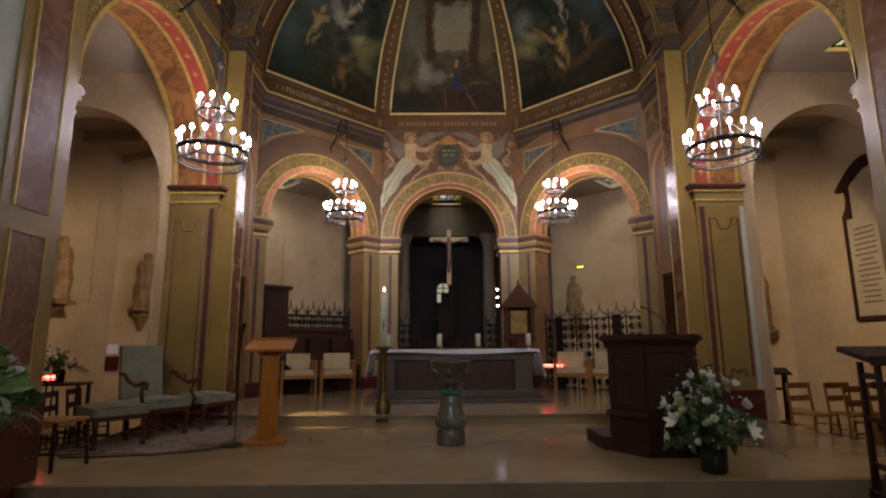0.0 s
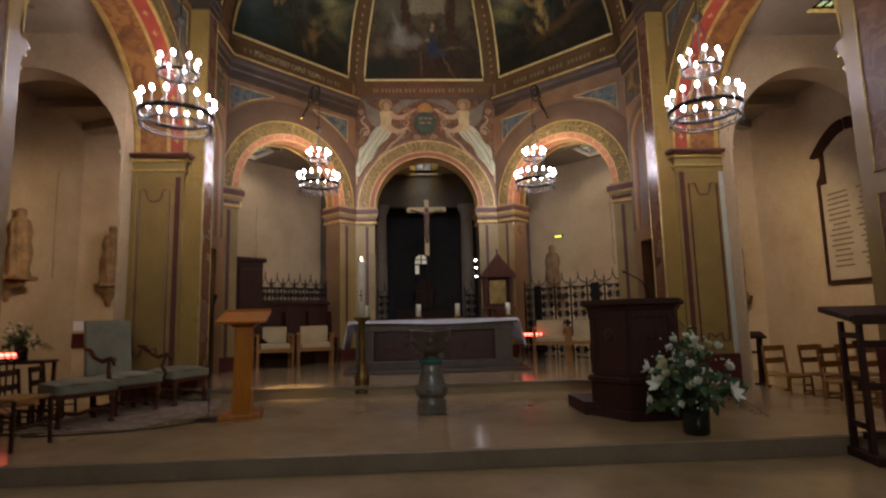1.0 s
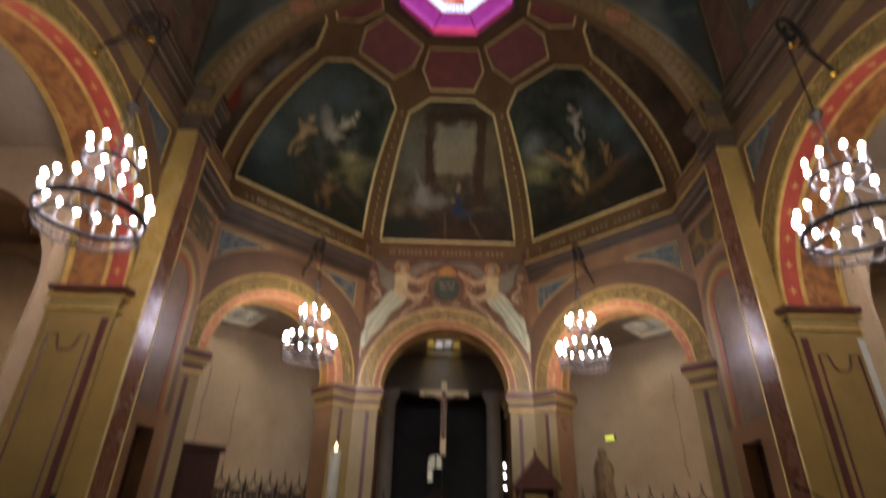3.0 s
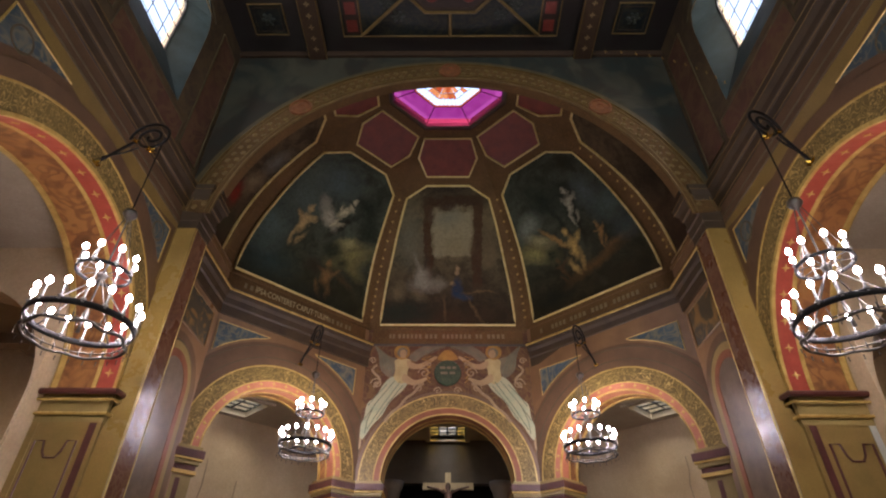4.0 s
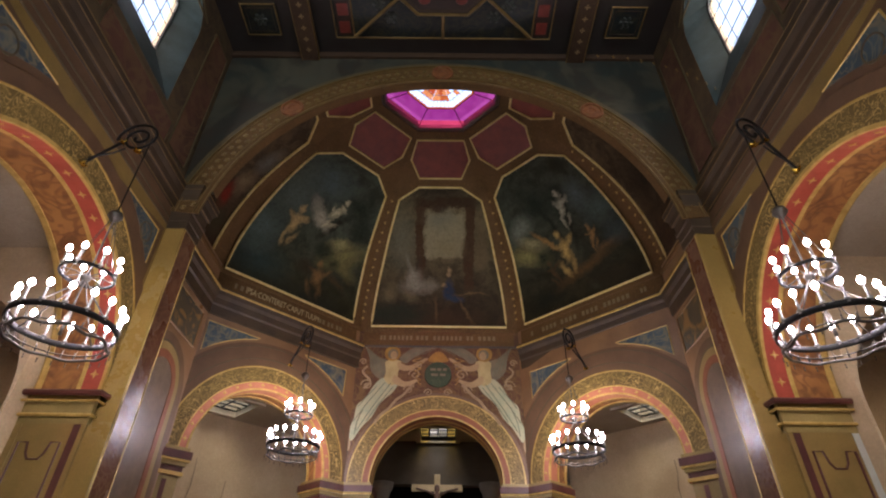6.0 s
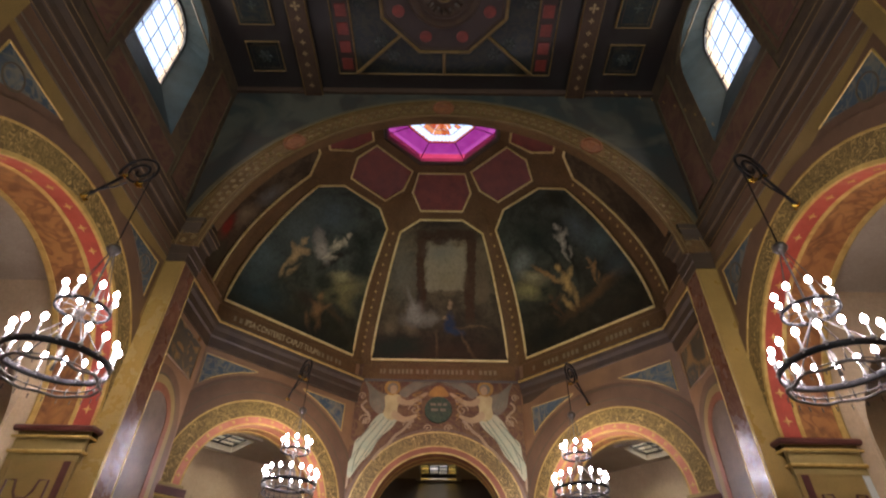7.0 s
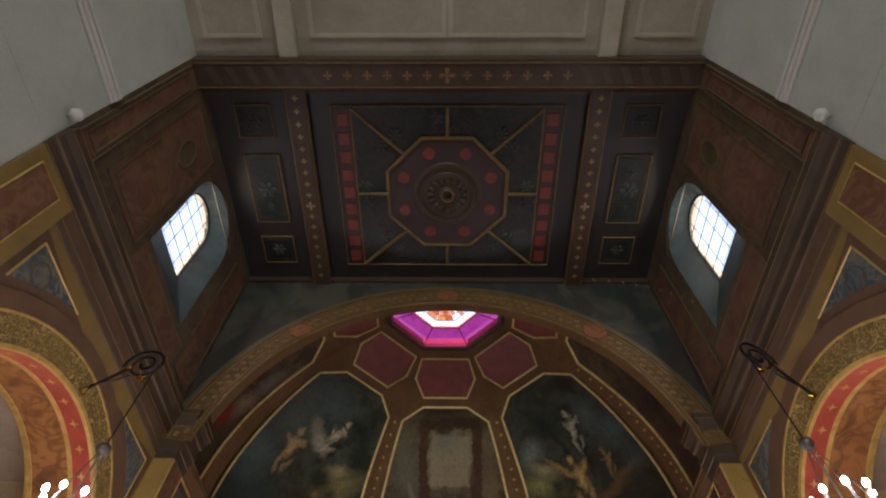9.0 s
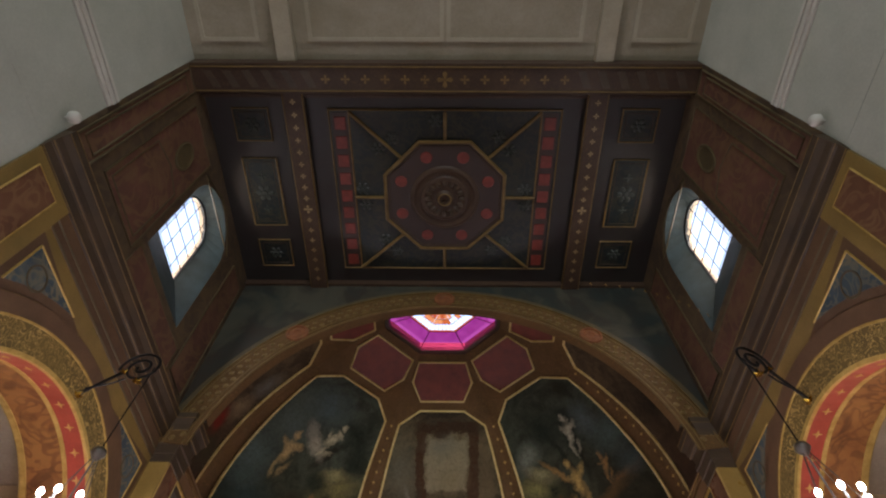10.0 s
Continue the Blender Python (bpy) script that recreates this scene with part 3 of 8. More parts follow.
    b = lathe([(0, 0), (0.2, 0), (0.24, 0.015), (0.27, 0)], 24)
    b.transform(f @ pose(5.9, -0.012, 9.18, 90) @ Matrix.Diagonal((0.72, 1.25, 1, 1)))
    part("painted_medallion", b, OLIVE_LINE, upper, "oval painted medallion")
    for pts in ([(5.44, 7.4), (6.26, 7.4), (6.26, 8.6), (5.85, 8.72), (5.44, 8.6)], [(4.86, 7.2), (5.1, 7.2), (5.1, 9.8), (4.86, 9.8)], [(6.45, 9.72), (7.0, 10.06), (7.48, 10.06), (8.03, 9.72)]):
        b = tube([(x, -0.01, z) for x, z in pts], 0.014, 4, True)
        b.transform(f)
        part("painted_line", b, OLIVE_LINE, upper)

    def outline(w, z_b, z_s, k=12):
        return [(ARCH_Y - w, z_b), (ARCH_Y + w, z_b)] + [(ARCH_Y + w * math.cos(radians(180 * i / k)), z_s + w * math.sin(radians(180 * i / k))) for i in range(k + 1)]
    b = bmesh.new()
    o1 = [b.verts.new((x, 0.001, z)) for x, z in outline(hw - 0.004, zb + 0.004, zs)]
    o2 = [b.verts.new((x, 0.3, z)) for x, z in outline(WH, WB, WS)]
    o3 = [b.verts.new((x, 0.36, z)) for x, z in outline(WH, WB, WS)]
    for p, q in ((o1, o2), (o2, o3)):
        for i in range(len(p)):
            b.faces.new((p[i], p[(i + 1) % len(p)], q[(i + 1) % len(p)], q[i]))
    b.transform(f)
    part("window_reveal", b, mottled("blue_grey_reveal", srgb("3a4a4c"), srgb("26302e"), 2, 0.7), upper, "pale blue grey splayed window reveal")
    # outer face that shuts out the sky round the window
    b = bmesh.new()
    for e in (-1, 1):
        edge = BAY0 - 0.2 if e < 0 else BAY1 + 0.9
        pts = [(edge, g0 - 0.6), (ARCH_Y, g0 - 0.6), (ARCH_Y, WB - 0.05), (ARCH_Y + e * WH, WB - 0.05), (ARCH_Y + e * WH, WS)] + [(ARCH_Y + e * WH * math.cos(radians(a)), WS + WH * math.sin(radians(a))) for a in range(10, 91, 10)] + [(ARCH_Y, g1 + 0.3), (edge, g1 + 0.3)]
        add(b, prism(pts, 0.1, 0.335))
    b.transform(f)
    part("outer_face", b, PLASTER_DIM, upper)
    win = tagged(empty("window_" + tag, label="round-headed clerestory window of pale leaded glass", category="window", kind="structure"))
    pane = prism(outline(WH, WB, WS), 0.006, 0.32)
    pane.transform(f)
    part("pane", pane, CLEAR, win)
    bars = bmesh.new()
    for x in (-0.13, 0.2):
        add(bars, tube([(ARCH_Y + x, 0.32, WB), (ARCH_Y + x, 0.32, WS + math.sqrt(WH ** 2 - x * x))], 0.008, 5))
    for z in (8.74, 9.06, 9.38, 9.68):
        add(bars, tube([(ARCH_Y - WH * (1 if z < WS else 0.93), 0.32, z), (ARCH_Y + WH * (1 if z < WS else 0.93), 0.32, z)], 0.008, 5))
    add(bars, tube([(x, 0.32, z) for x, z in outline(WH - 0.09, WB + 0.08, WS)], 0.005, 4, True))
    for i in range(26):
        z = WB + 0.05 + 1.06 * i / 25
        for e in (-1, 1):
            add(bars, tube([(ARCH_Y + e * WH, 0.32, z), (ARCH_Y + e * (WH - 0.045), 0.32, z + 0.025), (ARCH_Y + e * (WH - 0.09), 0.32, z)], 0.004, 4))
    add(bars, tube([(x, 0.32, z) for x, z in outline(WH - 0.01, WB + 0.01, WS)], 0.02, 5, True))
    bars.transform(f)
    part("glazing_bar_grid", bars, IRON, win)

# ---- white nave behind the bay ----
for s, tag in ((-1, "west"), (1, "east")):
    f = side_frame(s)
    w = struct("wall_nave_" + tag, box(-9.0, 4.726, 0.0, 0.5, NAVE_FLOOR, 6.6, 0, box(-9.0, BAY0 - 0.004, 0.0, 0.5, 6.604, CEIL + 0.1)), WHITE, "off-white plastered nave wall", f, category="wall")
    b = box(-9.0, BAY0 - 0.01, -0.035, 0.0, 7.74, 7.98, 0.012)
    box(-9.0, BAY0 - 0.012, -0.06, -0.035, 7.79, 7.86, 0.01, b)
    box(-9.0, BAY0 - 0.012, -0.06, -0.035, 7.89, 7.94, 0.01, b)
    b.transform(f)
    part("string_course", b, WHITE_TRIM, w)
struct("wall_nave_back", box(-4.5, 4.5, -9.3, -9.0, NAVE_FLOOR, CEIL + 0.1), WHITE, "plain off-white rear wall of the nave", category="wall")
ceil_w = struct("ceiling_nave", box(-4.6, 4.6, -9.2, BAY0, CEIL, CEIL + 0.2), NAVE_CEIL, "white boarded nave ceiling with beams", category="ceiling")
b = bmesh.new()
for x in (-2.45, 2.45):
    box(x - 0.14, x + 0.14, -9, BAY0, CEIL - 0.14, CEIL, 0.01, b)
for y0 in (-8.6, -4.2, 0.3):
    for x0, x1 in ((-2.1, -0.02), (0.02, 2.1), (-3.75, -2.85), (2.85, 3.75)):
        for q in ((x0, x1, y0, y0 + 0.06), (x0, x1, y0 + 4.09, y0 + 4.15), (x0, x0 + 0.06, y0 + 0.06, y0 + 4.09), (x1 - 0.06, x1, y0 + 0.06, y0 + 4.09)):
            box(q[0], q[1], q[2], q[3], CEIL - 0.02, CEIL + 0.01, 0.0, b)
part("ceiling_beams", b, NAVE_BEAM, ceil_w)

# ---- painted bay ceiling ----
ceil_d = struct("ceiling_bay", box(-4.4, 4.4, BAY0 + 0.002, BAY1 + 0.5, CEIL + 0.05, CEIL + 0.25), CEIL_DK, "dark painted coffered ceiling of the bay", category="ceiling")
RIBBON_DIM = mottled("dim_grey_brown_stencil", srgb("4e4030"), srgb("3c3026"), 6, 0.5)
b = box(-HALF, HALF, BAY0 + 0.002, 5.2, CEIL - 0.22, CEIL + 0.05, 0.015)
part("cross_beam", b, BEAM, ceil_d, "brown stencilled cross beam with gold crosses")
for y in (4.78, 5.15):
    part("gilt_fillet", tube([(-HALF, y, CEIL - 0.222), (HALF, y, CEIL - 0.222)], 0.011), CEIL_GOLD, ceil_d)
for s in (-1, 1):
    for i in range(6):
        x = s * (2.15 + 0.3 * i)
        b = prism([(x - 0.1, 4.84), (x + 0.02, 4.84), (x + 0.14, 5.1), (x + 0.02, 5.1)], 0.004)
        b.transform(Matrix(((1, 0, 0, 0), (0, 0, 1, 0), (0, 1, 0, CEIL - 0.225), (0, 0, 0, 1))))
        part("ribbon_stencil", b, RIBBON_DIM, ceil_d)
for x in (-2.45, 2.45):
    part("long_beam", box(x - 0.15, x + 0.15, 5.2, BAY1, CEIL - 0.14, CEIL + 0.05, 0.012), BEAM, ceil_d, "brown beam stencilled with pale crosses")
    for e in (-1, 1):
        part("gilt_fillet", tube([(x + e * 0.16, 5.2, CEIL - 0.12), (x + e * 0.16, BAY1, CEIL - 0.12)], 0.012), CEIL_GOLD, ceil_d)


def cross_shape(r):
    b = bmesh.new()
    for k in range(4):
        a = math.pi / 2 * k
        p = [(0, 0), (0.22, 0.16), (0.75, 0.3), (1.0, 0.0), (0.75, -0.3), (0.22, -0.16)]
        vs = [b.verts.new((r * (x * math.cos(a) - y * math.sin(a)), r * (x * math.sin(a) + y * math.cos(a)), 0)) for x, y in p]
        b.faces.new(vs)
    return b


b = bmesh.new()
for i in range(13):
    add(b, cross_shape(0.075 if i != 6 else 0.13), pose(-1.86 + 0.31 * i, 4.97, CEIL - 0.224, 180))
part("gold_crosses", b, CEIL_GOLD, ceil_d)
PALE_STENCIL = mottled("pale_stencil_paint", srgb("a08c64"), srgb("86724c"), 6, 0.5)
b = bmesh.new()
for x in (-2.45, 2.45):
    for i in range(17):
        add(b, cross_shape(0.05 if i != 9 else 0.085), pose(x, 5.35 + 0.215 * i, CEIL - 0.144, 180))
part("pale_crosses", b, PALE_STENCIL, ceil_d)


ROSETTE = mottled("dull_red_rosette_paint", srgb("86362c"), srgb("642a22"), 9, 0.5)
FLOWER = mottled("faded_blue_grey_flower_paint", srgb("363c36"), srgb("2a2e2a"), 12, 0.5)
STRIP_DK = mottled("dark_brown_strip", srgb("3a2820"), srgb("2c201a"), 5, 0.5)


def flower(x, y, z, r, mat, n=6):
    """A carved flower that faces down."""
    b = lathe([(0, -0.035), (0.25 * r, -0.03), (0.3 * r, -0.005), (0, 0)], 8)
    for k in range(n):
        a = 2 * math.pi * k / n
        add(b, lathe([(0, -0.018), (0.2 * r, -0.014), (0.28 * r, 0.0)], 7), Matrix.Translation((0.62 * r * math.cos(a), 0.62 * r * math.sin(a), 0)) @ pose(0, 0, 0, 0, 0, math.degrees(a)) @ Matrix.Diagonal((1.35, 1, 1, 1)))
    b.transform(Matrix.Translation((x, y, z)))
    part("carved_flower", b, mat, ceil_d)


def coffer(x0, x1, y0, y1, mat, z=CEIL + 0.045, line=0.018):
    part("coffer_panel", box(x0, x1, y0, y1, z - 0.02, z + 0.01), mat, ceil_d)
    part("coffer_moulding", tube([(x0, y0, z - 0.02), (x1, y0, z - 0.02), (x1, y1, z - 0.02), (x0, y1, z - 0.02)], line, 6, True), CEIL_GOLD, ceil_d)


for s in (-1, 1):
    for y0, y1 in ((5.5, 6.06), (6.38, 7.7), (8.02, 8.6)):
        x0, x1 = sorted((s * 2.93, s * 3.52))
        coffer(x0, x1, y0, y1, CEIL_BLUE)
        part("coffer_moulding", tube([(x0 + 0.07, y0 + 0.07, CEIL + 0.024), (x1 - 0.07, y0 + 0.07, CEIL + 0.024), (x1 - 0.07, y1 - 0.07, CEIL + 0.024), (x0 + 0.07, y1 - 0.07, CEIL + 0.024)], 0.008, 5, True), BEAM, ceil_d)
        flower((x0 + x1) / 2, (y0 + y1) / 2, CEIL + 0.024, 0.13 if y1 - y0 < 1 else 0.17, FLOWER)
        if y1 - y0 > 1:
            for e in (-1, 1):
                flower((x0 + x1) / 2, (y0 + y1) / 2 + e * 0.32, CEIL + 0.024, 0.08, FLOWER, 4)
coffer(-1.93, 1.93, 5.52, 8.64, CEIL_BLUE, line=0.022)
for s in (-1, 1):
    part("red_strip", box(min(s * 1.62, s * 1.88), max(s * 1.62, s * 1.88), 5.57, 8.59, CEIL + 0.015, CEIL + 0.03), STRIP_DK, ceil_d)
    part("gilt_line", tube([(s * 1.6, 5.55, CEIL + 0.02), (s * 1.6, 8.6, CEIL + 0.02)], 0.016), CEIL_GOLD, ceil_d)
    for i in range(9):
        b = box(s * 1.75 - 0.095, s * 1.75 + 0.095, 5.64 + 0.335 * i, 5.86 + 0.335 * i, CEIL + 0.003, CEIL + 0.016, 0.012)
        part("red_rosette", b, ROSETTE, ceil_d)
oc = [(1.05 / math.cos(radians(22.5)) * math.cos(radians(22.5 + 45 * k)), ARCH_Y - 0.13 + 1.05 / math.cos(radians(22.5)) * math.sin(radians(22.5 + 45 * k))) for k in range(8)]
part("octagon_panel", flat_prism(oc, CEIL - 0.01, CEIL + 0.02), mottled("dark_brown_octagon", srgb("3a2a22"), srgb("2e2420"), 3, 0.5), ceil_d)
part("octagon_inner_moulding", tube([(0.93 * x, ARCH_Y - 0.13 + 0.93 * (y - ARCH_Y + 0.13), CEIL - 0.014) for x, y in oc], 0.012, 5, True), BEAM, ceil_d)
part("octagon_moulding", tube([(x, y, CEIL - 0.01) for x, y in oc], 0.035, 6, True), CEIL_GOLD, ceil_d)
for k in range(8):
    a = radians(22.5 + 45 * k)
    m = Vector((math.cos(radians(45 * k)), math.sin(radians(45 * k))))
    c = Vector((0, ARCH_Y - 0.13))
    if k % 2:
        d = Vector((1.6 * (1 if m.x > 0 else -1), 5.55 if m.y < 0 else 8.62))
    else:
        d = Vector((1.6 * m.x, c.y)) if abs(m.x) > 0.5 else Vector((0, 5.55 if m.y < 0 else 8.62))
    p = c + m * 1.06
    part("ceiling_rib", tube([(p.x, p.y, CEIL + 0.0), (d.x, d.y, CEIL + 0.0)], 0.03, 6), CEIL_GOLD, ceil_d)
    for e in (-0.32, 0.32):
        g = c + Vector((math.cos(a + e * 0.9), math.sin(a + e * 0.9))) * (1.42 if k % 2 else 1.46)
        if abs(g.x) < 1.5 and 5.66 < g.y < 8.5:
            flower(g.x, g.y, CEIL + 0.024, 0.13, FLOWER, 6)
    q = c + Vector((math.cos(a), math.sin(a))) * 0.83
    b = lathe([(0.0, 0), (0.1, 0.0), (0.11, 0.015)], 12)
    b.transform(Matrix.Translation((q.x, q.y, CEIL - 0.025)))
    part("red_rosette", b, ROSETTE, ceil_d)
b = lathe([(0.62, 0.0), (0.6, -0.03), (0.55, -0.04), (0.5, -0.01), (0.44, -0.01), (0.42, -0.04), (0.36, -0.05), (0.3, -0.02), (0.16, -0.02), (0.13, -0.07), (0.06, -0.08), (0.05, -0.03), (0, -0.03)], 32)
b.transform(Matrix.Translation((0, ARCH_Y - 0.13, CEIL - 0.012)))
part("ceiling_rose", b, BEAM, ceil_d, "carved round ceiling rose")
for k in range(16):
    a = 2 * math.pi * k / 16
    b = lathe([(0, -0.03), (0.03, -0.026), (0.05, 0.0)], 8)
    b.transform(Matrix.Translation((0.31 * math.cos(a), ARCH_Y - 0.13 + 0.31 * math.sin(a), CEIL - 0.035)) @ pose(0, 0, 0, 0, 0, math.degrees(a)) @ Matrix.Diagonal((1.6, 1, 1, 1)))
    part("rose_petal", b, CORNICE, ceil_d)
part("rose_ring", tube([(0.11 * math.cos(2 * math.pi * k / 20), ARCH_Y - 0.13 + 0.11 * math.sin(2 * math.pi * k / 20), CEIL - 0.09) for k in range(20)], 0.016, 5, True), CEIL_GOLD, ceil_d, "gilt ring in the ceiling rose")
for y in (5.24, BAY1 - 0.06):
    part("edge_moulding", box(-HALF, HALF, y, y + 0.06, CEIL - 0.08, CEIL + 0.05, 0.01), BEAM, ceil_d)

# ---- great arch in front of the apse ----
GA_Z, GA_R = 6.02, 3.53
gw = bmesh.new()
for s in (-1, 1):
    a0 = math.degrees(math.asin((6.95 - GA_Z) / GA_R))
    pts = [(s * 4.9, 6.95)] + [(s * GA_R * math.cos(radians(a)), GA_Z + GA_R * math.sin(radians(a))) for a in np.linspace(a0, 90, 26)] + [(0, CEIL + 0.6), (s * 4.9, CEIL + 0.6)]
    add(gw, prism(pts, 0.16, BAY1))
great = struct("great_arch_wall", gw, scrollwork("dark_green_spandrel_painting", srgb("2b312d"), srgb("372e24"), srgb("4c4a3c"), 0.8, 0.5, 0.55, 0.12, 2.0, 0.6), "dark painted wall over the great arch of the apse", category="wall")
part("outer_band", ring(GA_R + 0.42, GA_R + 0.52, BAY1 - 0.014, BAY1, 6.5, 173.5, 48, 0, GA_Z), OLIVE_LINE, great, "plain olive outer arch band")
part("arch_band", ring(GA_R + 0.02, GA_R + 0.4, BAY1 - 0.02, BAY1, 6.5, 173.5, 48, 0, GA_Z), DOME_OCHRE, great, "ochre arch band with small gold rosettes")
for r in (GA_R + 0.0, GA_R + 0.075, GA_R + 0.345, GA_R + 0.41):
    part("gilt_line", ring(r, r + 0.014, BAY1 - 0.035, BAY1, 6.5, 173.5, 48, 0, GA_Z), CEIL_GOLD, great)
part("arch_soffit", ring(GA_R - 0.012, GA_R, BAY1, BAY1 + 0.16, 14, 166, 48, 0, GA_Z), DOME_OCHRE, great)
for a in (47, 90, 133):
    b = lathe([(0.0, 0.0), (0.06, 0.004), (0.07, 0.014), (0.15, 0.006), (0.16, 0.03), (0.19, 0.03), (0.2, 0.0)], 24)
    b.transform(Matrix.Translation(((GA_R + 0.21) * math.cos(radians(a)), BAY1 - 0.022, GA_Z + (GA_R + 0.21) * math.sin(radians(a)))) @ pose(0, 0, 0, 90))
    part("medallion", b, MEDAL, great, "small round orange brown medallion")
b = bmesh.new()
for i in range(66):
    a = radians(9 + 162 * i / 65)
    if min(abs(math.degrees(a) - k) for k in (47, 90, 133)) < 3.6:
        continue
    for rr, da in ((0.15, 0.0), (0.27, radians(1.2))):
        add(b, lathe([(0.0, 0.006), (0.014, 0.012), (0.02, 0.002), (0.034, 0.002), (0.04, 0.012), (0.046, 0.0)], 8), Matrix.Translation(((GA_R + rr) * math.cos(a + da), BAY1 - 0.02, GA_Z + (GA_R + rr) * math.sin(a + da))) @ pose(0, 0, 0, 90))
part("gold_rosettes", b, CEIL_GOLD, great)

# ---- apse: octagon walls ----
ORANGE_EDGE = mottled("dull_orange_edge_paint", srgb("8e5030"), srgb("77401f"), 3, 0.45, 45)
APSE_SPRING, APSE_R, APSE_TH = 3.84, 1.29, 0.55
WALL_TOP = 7.2
for deg, tag in ((0, "centre"), (45, "west"), (-45, "east")):
    f = apse_frame(deg)
    w = struct("wall_apse_" + tag, wall_arched(-SIDE, SIDE, NAVE_FLOOR, WALL_TOP, 0, APSE_SPRING, APSE_R, APSE_TH), APSE_ROSE if deg else ROSE_SCROLL, "rose painted apse wall with a round arch", f, category="wall")
    arch_dress(f, 0, APSE_SPRING, APSE_R, APSE_TH, w, SALMON if deg else ORANGE_EDGE, bool(deg), 0.27, 0.6 if deg else 0.22, True)
    for e in (-1, 1):
        # piers: ochre faces, stripes, capital, base
        b = box(min(e * APSE_R, e * SIDE), max(e * APSE_R, e * SIDE), -0.012, 0.0, 0.3, 3.4)
        b.transform(f)
        part("pier_face", b, OCHRE, w, "tan painted pier face")
        b = box(min(e * (APSE_R + 0.16), e * (APSE_R + 0.23)), max(e * (APSE_R + 0.16), e * (APSE_R + 0.23)), -0.018, -0.012, 0.4, 3.36)
        b.transform(f)
        part("painted_stripe", b, MAROON, w)
        b = box(min(e * (APSE_R - 0.02), e * SIDE), max(e * (APSE_R - 0.02), e * SIDE), -0.04, 0.02, NAVE_FLOOR, 0.42, 0.01)
        b.transform(f)
        part("marble_base", b, RED_MARBLE, w)
        for z0, z1, o, mt in ((3.42, 3.48, 0.05, GILT), (3.48, 3.56, 0.03, MAROON), (3.56, 3.62, 0.06, OCHRE), (3.62, 3.66, 0.09, GILT), (3.66, 3.78, 0.1, MAROON), (3.78, 3.84, 0.06, OCHRE)):
            b = box(min(e * (APSE_R - o), e * (SIDE - 0.0)), max(e * (APSE_R - o), e * SIDE), -o, APSE_TH + o, z0, z1, 0.008)
            b.transform(f)
            part("capital_band", b, mt, w)
    if deg:
        for e in (-1, 1):
            pts = [(e * 1.52, 6.03)] + [(e * 2.22 * math.cos(radians(a)), APSE_SPRING + 2.22 * math.sin(radians(a))) for a in (47, 54, 61, 68, 75)] + [(e * 0.5, 6.03)]
            b = prism(pts, -0.006)
            b.transform(f)
            part("blue_spandrel", b, BLUE_SP, w, "blue painted spandrel with foliage")
            b = tube([(x, -0.01, z) for x, z in pts], 0.012, 4, True)
            b.transform(f)
            part("gilt_line", b, GILT, w)
    fr = box(-SIDE + 0.1, SIDE - 0.1, -0.012, 0, 6.7, 7.04)
    fr.transform(f)
    part("inscription_frieze", fr, DOME_OCHRE, w, "ochre frieze with painted gold lettering")
for s, tag in ((-1, "west"), (1, "east")):
    # side walls of the octagon, with a blind niche and a dark doorway
    f = side_frame(s, SIDE_X)
    y0, y1 = 9.47, 11.5
    b = bmesh.new()
    box(y0, 10.62, 0, 0.4, NAVE_FLOOR, WALL_TOP, 0, b)
    box(11.12, y1 + 0.1, 0, 0.4, NAVE_FLOOR, WALL_TOP, 0, b)
    box(10.62, 11.12, 0, 0.4, 2.5, WALL_TOP, 0, b)
    w = struct("wall_apse_side_" + tag, b, APSE_ROSE, "rose painted apse side wall with a narrow doorway", f, category="wall")
    nc, nz = 10.62, 4.5
    for r0, r1, mt, name in ((0.5, 0.62, OCHRE, "niche_outer_band"), (0.62, 0.65, OLIVE_LINE, "niche_line"), (0.38, 0.5, ORANGE_EDGE, "niche_red_band"), (0.65, 0.78, ROSE, "niche_margin")):
        n = ring(r0, r1, -0.012, 0, 0, 180, 24, nc, nz)
        for e in (-1, 1):
            add(n, box(min(nc + e * r0, nc + e * r1), max(nc + e * r0, nc + e * r1), -0.012, 0, 2.75, nz))
        n.transform(f)
        part(name, n, mt, w)
    n = prism([(nc - 0.38, 2.75), (nc + 0.38, 2.75), (nc + 0.38, nz)] + arc(nc, nz, 0.38, 0, 180, 16)[1:-1] + [(nc - 0.38, nz)], -0.006)
    n.transform(f)
    part("niche_panel", n, NICHE, w, "grey brown marbled niche")
    q = [(10.28, 5.4), (11.3, 5.4), (11.3, 6.05), (10.28, 6.05)]
    n = prism(q, -0.006)
    n.transform(f)
    part("figured_panel", n, FIGURED, w, "brown and blue painted panel above the niche")
    n = tube([(x, -0.008, z) for x, z in q], 0.016, 4, True)
    n.transform(f)
    part("painted_border", n, LINE_TAN, w)
    n = box(9.66, 9.74, -0.01, 0, 0.5, 6.1)
    n.transform(f)
    part("painted_stripe", n, MAROON, w)
    n = box(10.6, 11.14, -0.012, 0, 0.2, 0.45)
    d = tagged(empty("door_" + tag, label="dark wooden door standing in a narrow doorway", category="door", kind="structure"))
    n2 = box(10.62, 11.12, 0.2, 0.25, 0.0, 2.5, 0.01)
    n2.transform(f)
    part("leaf", n2, OAK_DK, d)
    n.free()
